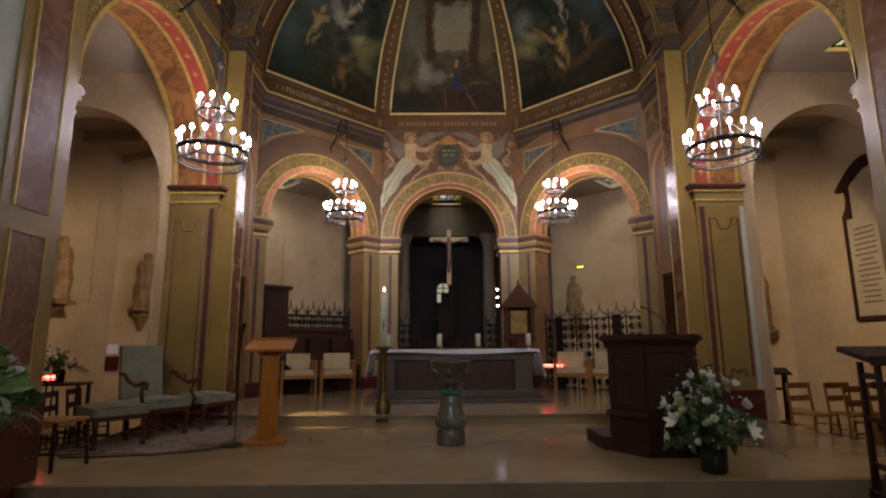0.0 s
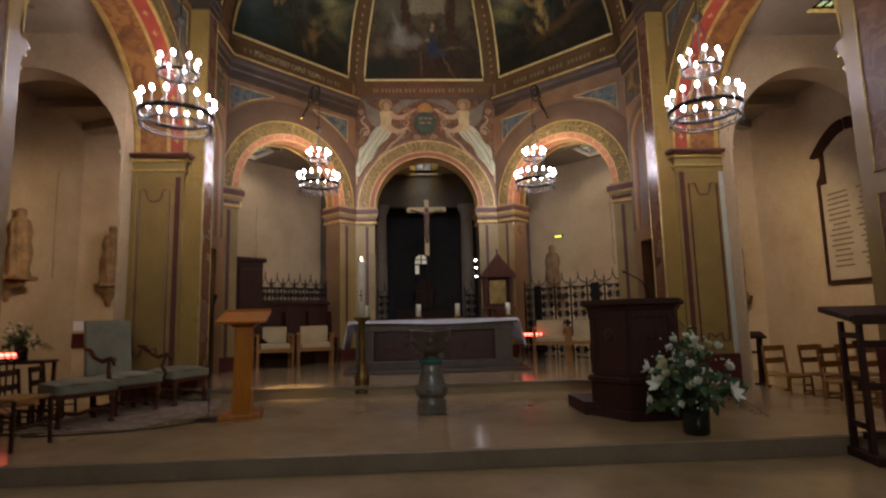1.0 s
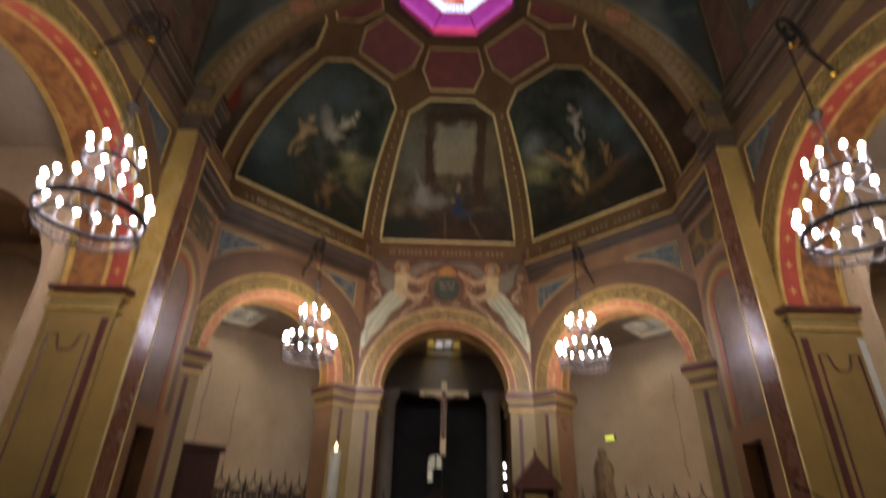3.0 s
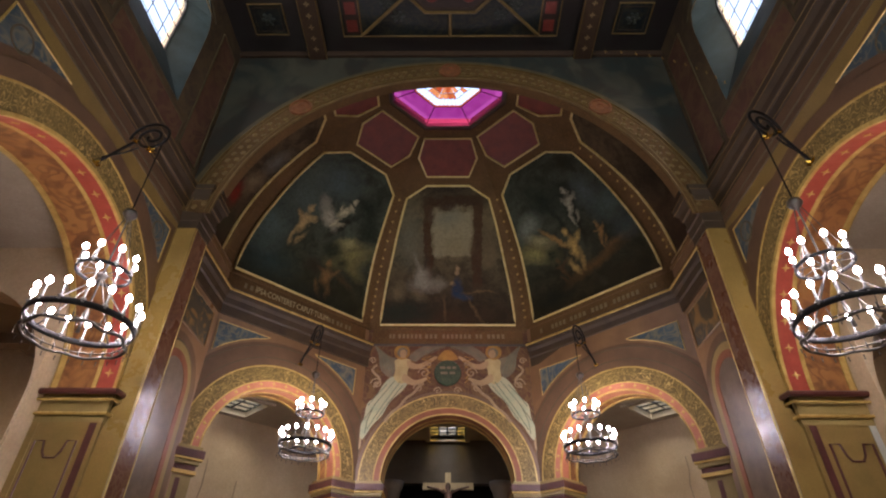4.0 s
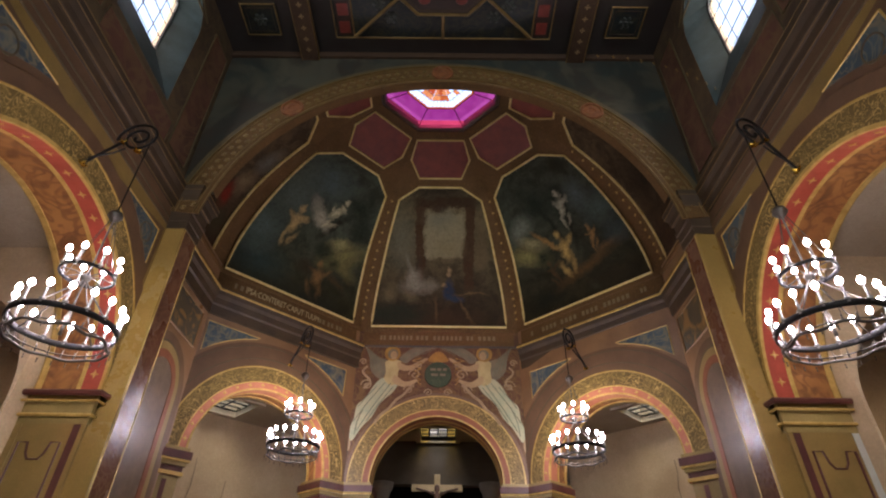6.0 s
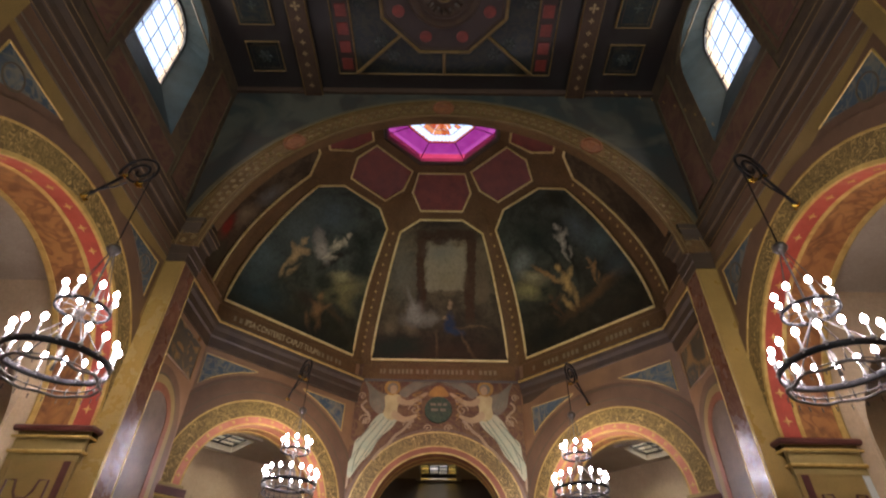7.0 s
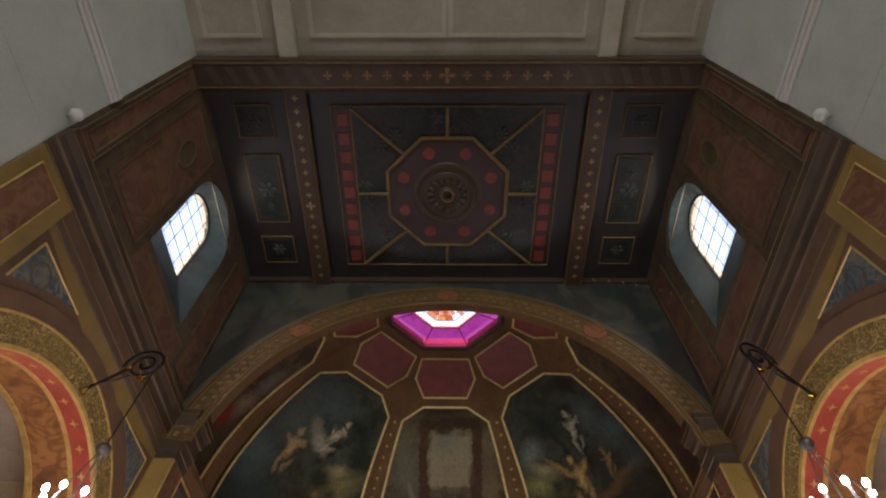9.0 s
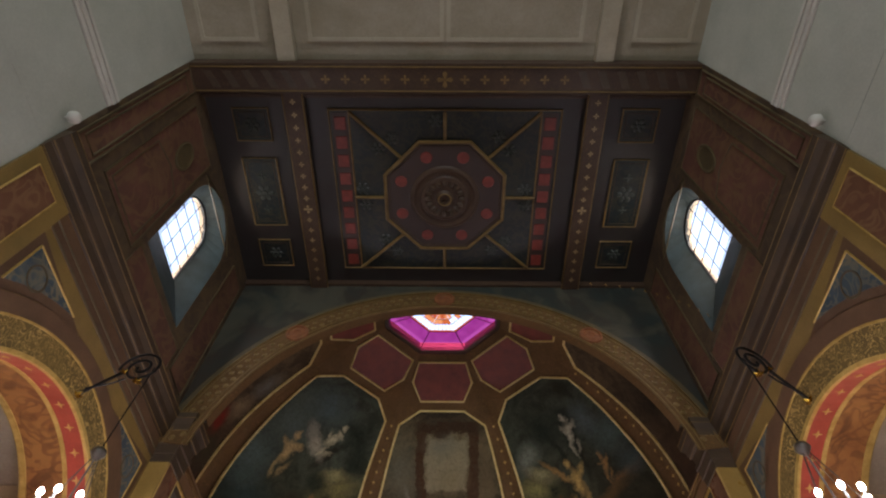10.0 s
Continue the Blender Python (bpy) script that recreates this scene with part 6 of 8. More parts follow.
CH_MASTER = None
for s in (-1, 1):
    for at, foot, ring_z, rz in (((s * 3.3 + 0.03, 7.2 if s < 0 else 6.98), (s * HALF, 7.2, 5.62), 3.64 if s < 0 else 3.6, 180 if s > 0 else 0), ((s * 2.38 - 0.04, 12.18), (s * 2.88 - 0.04, 12.74, 5.7), 4.02, 225 if s > 0 else -45)):
        m = pose(at[0], at[1], ring_z, 0, 0, 11 * s + at[1])
        if CH_MASTER is None:
            CH_MASTER = chandelier(m)
        else:
            copy_thing(CH_MASTER, m)
        wall_p = Vector(foot)
        reach = (Vector((at[0], at[1])) - wall_p.xy).length + 0.03
        ang = math.degrees(math.atan2(at[1] - wall_p.y, at[0] - wall_p.x))
        br = bracket(pose(wall_p.x, wall_p.y, wall_p.z, 0, 0, ang), reach)
        ch_o = tagged(part("suspension_rod", tube([(at[0], at[1], ring_z + 1.3), (at[0], at[1], wall_p.z + 0.42)], 0.008, 5), IRON), label="thin dark iron rod that carries the chandelier", category="rod", group="chandelier rods")

# ---- altar ----
al = empty("altar", pose(-0.03, 10.5, 0.2), label="grey and brown marble altar table with recessed panels", category="altar")
part("plinth", box(-1.5, 1.5, 0, 1.15, 0, 0.12, 0.01), GREY_STONE, al)
part("core", box(-1.4, 1.4, 0.08, 1.07, 0.12, 0.68), BROWN_MARBLE, al, "dark brown marble panels")
for x in (-1.42, -0.16, 1.1):
    part("pier", box(x, x + 0.32, 0.03, 1.12, 0.12, 0.68, 0.012), GREY_STONE, al)
part("frieze", box(-1.46, 1.46, 0.02, 1.13, 0.66, 0.78, 0.015), GREY_STONE, al)
part("table_slab", box(-1.52, 1.52, -0.04, 1.2, 0.78, 0.85, 0.015), GREY_STONE, al)
for x0, x1 in ((-1.1, -0.16), (0.16, 1.1)):
    part("panel_moulding", tube([(x0 + 0.04, 0.075, 0.16), (x1 - 0.04, 0.075, 0.16), (x1 - 0.04, 0.075, 0.63), (x0 + 0.04, 0.075, 0.63)], 0.014, 6, True), GREY_STONE, al)


def drape():
    b = bmesh.new()
    # top sheet with hanging ends
    path = [(-1.61, 0.36), (-1.6, 0.52), (-1.575, 0.68), (-1.56, 0.8), (-1.54, 0.85), (-1.48, 0.862)] + [(x, 0.862) for x in np.linspace(-1.3, 1.3, 22)] + [(1.48, 0.862), (1.54, 0.85), (1.56, 0.8), (1.58, 0.68), (1.61, 0.5), (1.64, 0.36)]
    ys = list(np.linspace(-0.06, 1.22, 15))
    grid = []
    for i, (x, z) in enumerate(path):
        row = []
        for j, y in enumerate(ys):
            hang = max(0.0, 0.85 - z)
            sx = x + math.copysign(hang * 0.1 * math.sin(j * 1.4), x)
            dz = 0
            row.append(b.verts.new((sx, y, z + dz)))
        # short fall over the front edge
        row.insert(0, b.verts.new((x, -0.068, z - (0.07 + 0.02 * math.sin(x * 2.3 + 1)))))
        grid.append(row)
    for p, q in zip(grid, grid[1:]):
        for j in range(len(p) - 1):
            b.faces.new((p[j], q[j], q[j + 1], p[j + 1]))
    bmesh.ops.solidify(b, geom=b.faces[:], thickness=0.004)
    return b


tagged(part("altar_cloth", drape(), LINEN, None, "", True, pose(-0.03, 10.5, 0.2)), label="white linen cloth spread over the altar, ends hanging", category="cloth")


def altar_candle(x, y, h=0.24, r=0.048):
    o = empty("altar_candle", pose(x, y, 1.07), label="thick white pillar candle in a low brass dish", category="candle", group="candles on the altar")
    part("dish", lathe([(0, 0), (0.085, 0.0), (0.09, 0.012), (0.07, 0.02), (0.06, 0.035), (0.062, 0.05), (0.05, 0.05)], 18), BRASS, o, "", True)
    part("wax", lathe([(0, 0.03), (r, 0.03), (r, 0.03 + h), (r - 0.006, 0.035 + h), (0.01, 0.028 + h), (0, 0.028 + h)], 18), WAX, o, "", True)
    part("wick", tube([(0, 0, 0.02 + h), (0.003, 0, 0.05 + h)], 0.002, 4), IRON, o)


for x in (-1.28, -0.31, 0.42, 1.37):
    altar_candle(x, 10.75)

# ---- paschal candle ----
o = empty("paschal_candlestick", pose(-1.15, 8.62, 0), label="tall turned brass candlestick on three feet", category="candlestick")
part("base", lathe([(0, 0.05), (0.14, 0.05), (0.13, 0.09), (0.09, 0.12), (0.11, 0.2), (0.1, 0.3), (0.06, 0.36), (0.08, 0.42), (0.05, 0.46)], 16), DULL_BRASS, o, "", True)
part("shaft", lathe([(0.05, 0.45), (0.06, 0.5), (0.045, 0.56), (0.05, 0.75), (0.04, 0.95), (0.06, 1.0), (0.05, 1.05), (0.12, 1.1), (0.125, 1.12), (0.05, 1.12), (0, 1.12)], 16), DULL_BRASS, o, "", True)
for k in range(3):
    a = radians(90 + 120 * k)
    part("foot", tube([(0.08 * math.cos(a), 0.08 * math.sin(a), 0.08), (0.13 * math.cos(a), 0.13 * math.sin(a), 0.045), (0.17 * math.cos(a), 0.17 * math.sin(a), 0.022)], 0.022, 8), DULL_BRASS, o)
o = empty("paschal_candle", pose(-1.15, 8.62, 1.12), label="tall ivory paschal candle with a small cross, burning", category="candle")
part("wax", lathe([(0, 0), (0.052, 0), (0.05, 0.8), (0.042, 0.82), (0.01, 0.81), (0, 0.81)], 20), WAX, o, "", True)
part("flame", lathe([(0, 0.82), (0.012, 0.835), (0.014, 0.85), (0.006, 0.88), (0, 0.9)], 10), FLAME, o, "small burning flame", True)
part("cross", add(box(-0.006, 0.006, -0.056, -0.05, 0.22, 0.4), box(-0.028, 0.028, -0.056, -0.05, 0.31, 0.322)), BRONZE, o, "bronze cross set in the wax")

# ---- font ----
FONT_STONE = mottled("glazed_grey_ceramic", srgb("706a5e"), srgb("504a40"), 6, 0.28, 30, 0.1)
o = empty("baptismal_font", pose(-0.19, 7.05, 0), label="grey glazed baptismal font with a carved bowl", category="font")
part("base", lathe([(0, 0), (0.17, 0), (0.175, 0.03), (0.165, 0.1), (0.17, 0.14), (0.145, 0.16), (0.15, 0.19)], 28), FONT_STONE, o, "", True)
part("stem", lathe([(0.15, 0.185), (0.185, 0.21), (0.19, 0.25), (0.17, 0.31), (0.14, 0.38), (0.125, 0.46), (0.125, 0.54), (0.11, 0.56)], 28), FONT_STONE, o, "bulging glazed stem with knobs", True)
for k in range(6):
    b = lathe([(0, -0.05), (0.04, -0.02), (0.045, 0.01), (0.03, 0.05), (0, 0.06)], 10)
    a = radians(60 * k + 20)
    part("boss", b, FONT_STONE, o, "", True, pose(0.16 * math.cos(a), 0.16 * math.sin(a), 0.27))
part("collar", lathe([(0.1, 0.55), (0.13, 0.565), (0.135, 0.6), (0.1, 0.62)], 28), mottled("teal_glaze", srgb("1f5a52"), srgb("2c6a5e"), 6, 0.15), o, "teal glazed collar", True)
part("neck", lathe([(0.1, 0.61), (0.08, 0.635), (0.085, 0.66), (0.12, 0.68)], 24), GREY_STONE, o, "", True)
part("bowl", lathe([(0.1, 0.67), (0.17, 0.69), (0.205, 0.73), (0.22, 0.8), (0.232, 0.9), (0.245, 0.93), (0.245, 0.955), (0.225, 0.955), (0.21, 0.9), (0.18, 0.77), (0, 0.73)], 32), GREY_STONE, o, "grey stone bowl", True)
for k in range(6):
    a0 = radians(60 * k + 25)
    for e in (-1, 1):
        part("relief", tube([((0.226 - 0.012 * (z < 0.79)) * math.cos(a0 + e * w), (0.226 - 0.012 * (z < 0.79)) * math.sin(a0 + e * w), z) for w, z in ((0.04, 0.74), (0.2, 0.76), (0.34, 0.81), (0.3, 0.86), (0.18, 0.86), (0.16, 0.82), (0.22, 0.81))], 0.012, 5), GREY_STONE, o)
    part("mask", lathe([(0, -0.05), (0.03, -0.03), (0.035, 0.01), (0.02, 0.04), (0, 0.05)], 8), GREY_STONE, o, "", True, pose(0.215 * math.cos(a0), 0.215 * math.sin(a0), 0.82))

# ---- lectern and microphone ----
o = empty("lectern", pose(-2.4, 7.22, 0, 0, 0, 8) @ Matrix.Diagonal((0.76, 1, 1, 1)), label="honey oak lectern with a sloping book rest", category="lectern")
part("foot", box(-0.3, 0.28, -0.22, 0.24, 0, 0.05, 0.012), OAK, o)
part("column", prism([(-0.14, 0.05), (0.14, 0.05), (0.13, 1.0), (-0.1, 1.03)], 0.18, -0.09), OAK, o)
b = box(-0.36, 0.36, -0.25, 0.25, -0.015, 0.015, 0.006)
b.transform(pose(0, 0.02, 1.15, 14, 0, 0))
part("book_rest", b, OAK, o)
b = box(-0.36, 0.36, 0.23, 0.26, -0.015, 0.035, 0.006)
b.transform(pose(0, 0.02, 1.15, 14, 0, 0))
part("ledge", b, OAK, o)
part("bracket", prism([(-0.12, 1.0), (0.13, 1.0), (0.24, 1.12), (-0.24, 1.12)], 0.16, -0.08), OAK, o)
o = empty("microphone_stand", pose(-2.72, 7.05, 0), label="slim dark microphone stand on a flat foot", category="microphone stand")
part("foot", lathe([(0, 0), (0.15, 0), (0.15, 0.015), (0.02, 0.03), (0, 0.03)], 20), IRON, o)
part("pole", tube([(0, 0, 0.02), (0, 0, 1.05), (0.02, 0.0, 1.33)], 0.007, 6), IRON, o)
part("microphone", lathe([(0, 0), (0.012, 0.0), (0.016, 0.08), (0.022, 0.1), (0.02, 0.13), (0, 0.14)], 10), IRON, o, "", True, pose(0.02, 0, 1.3, 25, 20))
pts = [(-2.72, 7.0, 0.008), (-2.95, 6.75, 0.008), (-3.4, 6.5, 0.008), (-3.9, 6.42, 0.008), (-4.3, 6.4, 0.008), (-4.5, 6.6, 0.008), (-4.2, 6.85, 0.008), (-4.0, 6.7, 0.008), (-4.4, 6.5, 0.008)]
tagged(part("floor_cable", tube(pts, 0.008, 5), IRON), label="black microphone cable lying loose on the floor", category="cable")

# ---- ambo ----
o = empty("ambo", pose(2.08, 6.62, 0, 0, 0, 0), label="dark oak polygonal ambo with moulded top and base", category="ambo")


def poly_ring(r, n=6, rot=0.0, sx=1.0, sy=1.0):
    return [(sx * r * math.cos(radians(rot + 360 * k / n)), sy * r * math.sin(radians(rot + 360 * k / n))) for k in range(n)]


part("base", flat_prism(poly_ring(0.575), 0.0, 0.09), OAK_DK, o)
part("plinth", flat_prism(poly_ring(0.52), 0.09, 0.38), OAK_DK, o)
part("base_moulding", profile_run([(0.0, 0.36), (0.03, 0.37), (0.03, 0.41), (0.0, 0.43)], poly_ring(0.52), True), OAK_DK, o)
part("body", flat_prism(poly_ring(0.49), 0.38, 1.14), OAK_DK, o)
for k in range(6):
    a = radians(60 * k + 30)
    ap = 0.49 * math.cos(radians(30))
    w = 0.49 * math.sin(radians(30))
    m = pose(ap * math.cos(a), ap * math.sin(a), 0, 0, 0, math.degrees(a) + 90)
    fr = bmesh.new()
    for q in ((-w + 0.01, -w + 0.06, 0.44, 1.12), (w - 0.06, w - 0.01, 0.44, 1.12), (-w + 0.06, w - 0.06, 0.44, 0.52), (-w + 0.06, w - 0.06, 1.04, 1.12)):
        box(q[0], q[1], -0.018, 0.0, q[2], q[3], 0.004, fr)
    fr.transform(m)
    part("panel_frame", fr, OAK_DK, o)
    pn = lathe([(0, 0), (0.07, 0.0), (0.05, 0.012), (0, 0.016)], 8)
    pn.transform(m @ pose(0, -0.002, 0.86, 90))
    part("carving", pn, OAK_DK, o)
part("cornice", profile_run([(0.0, 1.1), (0.03, 1.12), (0.05, 1.16), (0.09, 1.18), (0.09, 1.215), (0.0, 1.22)], poly_ring(0.49), True), OAK_DK, o)
part("top", flat_prism(poly_ring(0.575), 1.205, 1.235), OAK_DK, o)
part("step", box(-0.62, -0.3, -0.05, 0.62, 0, 0.14, 0.01), OAK_DK, o, "low wooden step beside it")
o = empty("gooseneck_microphone", pose(2.2, 6.7, 1.235), label="thin black gooseneck microphone", category="microphone")
part("neck", tube([(0.1, 0, 0), (0.1, 0, 0.1), (0.04, 0.02, 0.22), (-0.12, 0.05, 0.32)], 0.006, 5), IRON, o)
part("head", lathe([(0, 0), (0.012, 0.01), (0.014, 0.04), (0, 0.05)], 8), IRON, o, "", True, pose(-0.12, 0.05, 0.31, 0, -60))

# ---- crucifix ----
o = empty("crucifix", pose(-0.03, 14.75, 2.72), label="pale wooden crucifix with a carved figure, hanging", category="crucifix")
PALE = timber("pale_ivory_wood", srgb("b8a67c"), srgb("a08c64"), 0.5)
part("upright", box(-0.06, 0.06, 0, 0.05, 0, 1.5, 0.006), PALE, o)
part("crossbar", box(-0.52, 0.52, -0.004, 0.046, 1.17, 1.3, 0.006), PALE, o)
fig = lathe([(0, 0.32), (0.03, 0.34), (0.045, 0.5), (0.06, 0.68), (0.05, 0.78), (0.075, 0.98), (0.06, 1.1), (0.03, 1.13), (0.055, 1.19), (0.05, 1.26), (0, 1.3)], 12)
fig.transform(Matrix.Translation((0, -0.05, 0)) @ Matrix.Diagonal((1, 0.7, 1, 1)))
for s in (-1, 1):
    add(fig, tube([(s * 0.05, -0.05, 1.09), (s * 0.22, -0.04, 1.17), (s * 0.43, -0.03, 1.22)], [0.028, 0.022, 0.018], 7))
part("carved_figure", fig, mottled("dark_carved_wood", srgb("5a4432"), srgb("463222"), 8, 0.5), o, "plain carved wooden figure", True)
part("mount", tube([(0, 0.05, 0.2), (0, 0.3, 0.0), (0, 0.5, -2.7)], 0.02, 6), IRON, o)

# ---- seats ----
def low_armchair(m):
    o = empty("armchair", m, label="low beech armchair with cream padded seat and back", category="chair", group="armchairs behind the altar")
    part("seat", box(-0.26, 0.26, -0.27, 0.22, 0.36, 0.46, 0.03), CREAM_CLOTH, o, "cream padded seat")
    b = box(-0.26, 0.26, 0.2, 0.29, 0.42, 0.8, 0.03)
    b.transform(pose(0, 0.04, 0, -6))
    part("backrest", b, CREAM_CLOTH, o, "cream padded back")
    for s in (-1, 1):
        for y, h in ((-0.27, 0.6), (0.25, 0.6)):
            part("leg", box(s * 0.3 - 0.022, s * 0.3 + 0.022, y - 0.022, y + 0.022, 0, h, 0.005), BEECH, o)
        part("armrest", box(s * 0.3 - 0.03, s * 0.3 + 0.03, -0.31, 0.29, 0.6, 0.635, 0.01), BEECH, o)
        part("rail", box(s * 0.3 - 0.012, s * 0.3 + 0.012, -0.25, 0.23, 0.32, 0.38, 0.004), BEECH, o)
    part("front_rail", box(-0.28, 0.28, -0.28, -0.255, 0.3, 0.37, 0.004), BEECH, o)
    return o


a0 = low_armchair(pose(-3.3, 12.1, 0.145, 0, 0, 20) @ Matrix.Diagonal((1.13, 1.13, 1.08, 1)))
for x, y, a in ((-2.5, 12.3, 14), (2.5, 12.15, -14), (3.22, 11.95, -20)):
    copy_thing(a0, pose(x, y, 0.145, 0, 0, a))


def turned_leg(x, y, h):
    b = lathe([(0, 0), (0.03, 0), (0.034, 0.03), (0.02, 0.06), (0.03, 0.12), (0.022, 0.17), (0.032, h * 0.55), (0.02, h * 0.7), (0.034, h * 0.8), (0.034, h), (0, h)], 10)
    b.transform(Matrix.Translation((x, y, 0)))
    return b


def cushion(x0, x1, y0, y1, z0, z1):
    b = box(x0, x1, y0, y1, z0, z1)
    bmesh.ops.subdivide_edges(b, edges=b.edges[:], cuts=6, use_grid_fill=True)
    for v in b.verts:
        if v.co.z > z1 - 1e-4:
            u = 1 - (2 * (v.co.x - x0) / (x1 - x0) - 1) ** 4
            w = 1 - (2 * (v.co.y - y0) / (y1 - y0) - 1) ** 4
            v.co.z += 0.045 * u * w - 0.02
    return b


def sage_seat(m, back):
    name = "high_back_armchair" if back else "upholstered_stool"
    o = empty(name, m, label="walnut armchair with tall sage upholstered back" if back else "walnut stool with a sage upholstered seat", category="chair" if back else "stool", group="" if back else "sage stools beside the armchair")
    part("seat", cushion(-0.3, 0.3, -0.3, 0.28, 0.36, 0.48), SAGE_CLOTH, o, "sage padded seat", True)
    part("seat_frame", box(-0.29, 0.29, -0.29, 0.27, 0.31, 0.37, 0.008), WALNUT, o)
    for x in (-0.26, 0.26):
        for y in (-0.26, 0.24):
            part("leg", turned_leg(x, y, 0.33), WALNUT, o, "", True)
        part("stretcher", tube([(x, -0.28, 0.1), (x, -0.1, 0.13), (x, 0.08, 0.1), (x, 0.26, 0.1)], 0.018, 6), WALNUT, o)
    part("stretcher", tube([(-0.3, 0, 0.11), (-0.15, 0, 0.14), (0, 0, 0.1), (0.15, 0, 0.14), (0.3, 0, 0.11)], 0.02, 6), WALNUT, o)
    if back:
        b = box(-0.29, 0.29, 0.24, 0.31, 0.46, 1.17, 0.02)
        b.transform(pose(0, 0.05, 0.03, -7))
        part("backrest", b, SAGE_CLOTH, o, "tall straight sage back")
        for s in (-1, 1):
            pts = [(s * 0.34, 0.3, 0.8), (s * 0.35, 0.18, 0.79), (s * 0.36, 0.05, 0.7), (s * 0.36, -0.12, 0.66), (s * 0.36, -0.28, 0.7), (s * 0.36, -0.36, 0.68), (s * 0.36, -0.35, 0.62)]
            part("armrest", tube(pts, [0.022, 0.024, 0.024, 0.026, 0.03, 0.034, 0.02], 8), WALNUT, o, "curved scrolled arm", True)
            part("arm_support", tube([(s * 0.34, -0.24, 0.34), (s * 0.36, -0.28, 0.45), (s * 0.34, -0.22, 0.55), (s * 0.36, -0.26, 0.68)], 0.024, 8), WALNUT, o, "", True)
    return o


sage_seat(pose(-4.05, 7.82, 0, 0, 0, 58), True)
sage_seat(pose(-4.2, 7.1, 0, 0, 0, 50), False)
sage_seat(pose(-3.72, 8.5, 0.0, 0, 0, 68), False)


def rush_chair(m, back=True, wood=None, group="rush chairs"):
    wood = wood or BEECH
    o = empty("rush_chair" if back else "rush_stool", m, label="light wooden church chair with a woven rush seat" if back else "dark wooden stool with a woven rush seat", category="chair" if back else "stool", group=group)
    s = box(-0.2, 0.2, -0.2, 0.2, 0.425, 0.46, 0.012)
    part("seat", s, STRAW, o, "woven rush seat")
    for x in (-0.19, 0.19):
        for y in (-0.19, 0.19):
            h = 0.86 if back and y > 0 else 0.44
            t = 0.04 if h > 0.5 else -0.015
            part("leg", tube([(x * 1.08, y * 1.08, 0), (x, y, 0.43), (x, y + (t if h > 0.5 else 0), h)], 0.019, 8), wood, o)
        part("stretcher", tube([(x * 1.04, -0.2, 0.16), (x * 1.04, 0.2, 0.16)], 0.011, 6), wood, o)
        part("stretcher", tube([(x * 1.02, -0.2, 0.3), (x * 1.02, 0.2, 0.3)], 0.011, 6), wood, o)
    for y in (-0.19, 0.19):
        part("stretcher", tube([(-0.2, y * 1.04, 0.2), (0.2, y * 1.04, 0.2)], 0.011, 6), wood, o)
    if back:
        for z in (0.6, 0.78):
            part("back_slat", box(-0.19, 0.19, 0.2 + (z - 0.43) * 0.09, 0.215 + (z - 0.43) * 0.09, z, z + 0.08, 0.005), wood, o)
    return o


rush_chair(pose(-4.08, 5.95, 0, 0, 0, 80), False, OAK_DK, "")
r0 = rush_chair(pose(4.98, 8.3, AISLE_FLOOR, 0, 0, 12), True, BEECH, "rush chairs in the aisle")
for x, y, a in ((5.5, 8.25, 8), (6.02, 8.2, 10), (6.55, 8.1, 6), (5.25, 7.55, 10), (5.8, 7.45, 14), (6.35, 7.35, 9), (6.9, 7.3, 10)):
    copy_thing(r0, pose(x, y, AISLE_FLOOR, 0, 0, a))
r1 = rush_chair(pose(-5.3, 7.9, AISLE_FLOOR, 0, 0, 95), True, OAK_DK, "dark rush chairs in the aisle")
r1["label"] = "dark wooden church chair with a rush seat"
for x, y in ((-5.35, 8.5), (-5.2, 7.2)):
    copy_thing(r1, pose(x, y, AISLE_FLOOR, 0, 0, 100))

m = Mat("faded_rug", 0.9)
c = m.mix(m.ramp(m.noise(7, 2, 0.5, None, 1.5), (0.4, 0.0), (0.6, 1.0)), srgb("6a5a4a"), srgb("8a7a66"))
m.colour(c).bump(m.noise(180, 2), 0.3, 0.003)
tagged(part("rug", flat_prism([(-4.55, 6.55), (-3.35, 6.6), (-2.85, 7.5), (-3.1, 8.75), (-4.5, 8.8)], 0.002, 0.012), m.m), label="faded grey-brown woven rug beneath the seats", category="rug")

# ---- stand by the step ----
o = empty("book_stand", pose(3.5, 5.02, NAVE_FLOOR, 0, 0, -12) @ Matrix.Diagonal((0.66, 1, 1, 1)), label="dark oak standing book rest with open sides", category="stand")
for x in (-0.3, 0.3):
    for y in (-0.12, 0.14):
        part("post", prism([(x - 0.032, 0.06), (x + 0.032, 0.06), (x + 0.024, 1.12), (x - 0.024, 1.12)], 0.05, y - 0.025), OAK_DK, o)
    part("foot", box(x - 0.07, x + 0.07, -0.25, 0.27, 0, 0.07, 0.01), OAK_DK, o)
    for z in (0.25, 0.62, 0.98):
        part("side_rail", box(x - 0.02, x + 0.02, -0.1, 0.12, z, z + 0.05, 0.005), OAK_DK, o)
for z in (0.16, 0.55, 0.9):
    part("cross_rail", box(-0.28, 0.28, 0.0, 0.03, z, z + 0.06, 0.005), OAK_DK, o)
b = box(-0.48, 0.46, -0.24, 0.26, 0.0, 0.05, 0.01)
b.transform(pose(0, 0, 1.16, 10))
part("sloping_top", b, OAK_DK, o)
part("ledge", box(-0.46, 0.44, -0.27, -0.23, 1.1, 1.18, 0.008), OAK_DK, o)

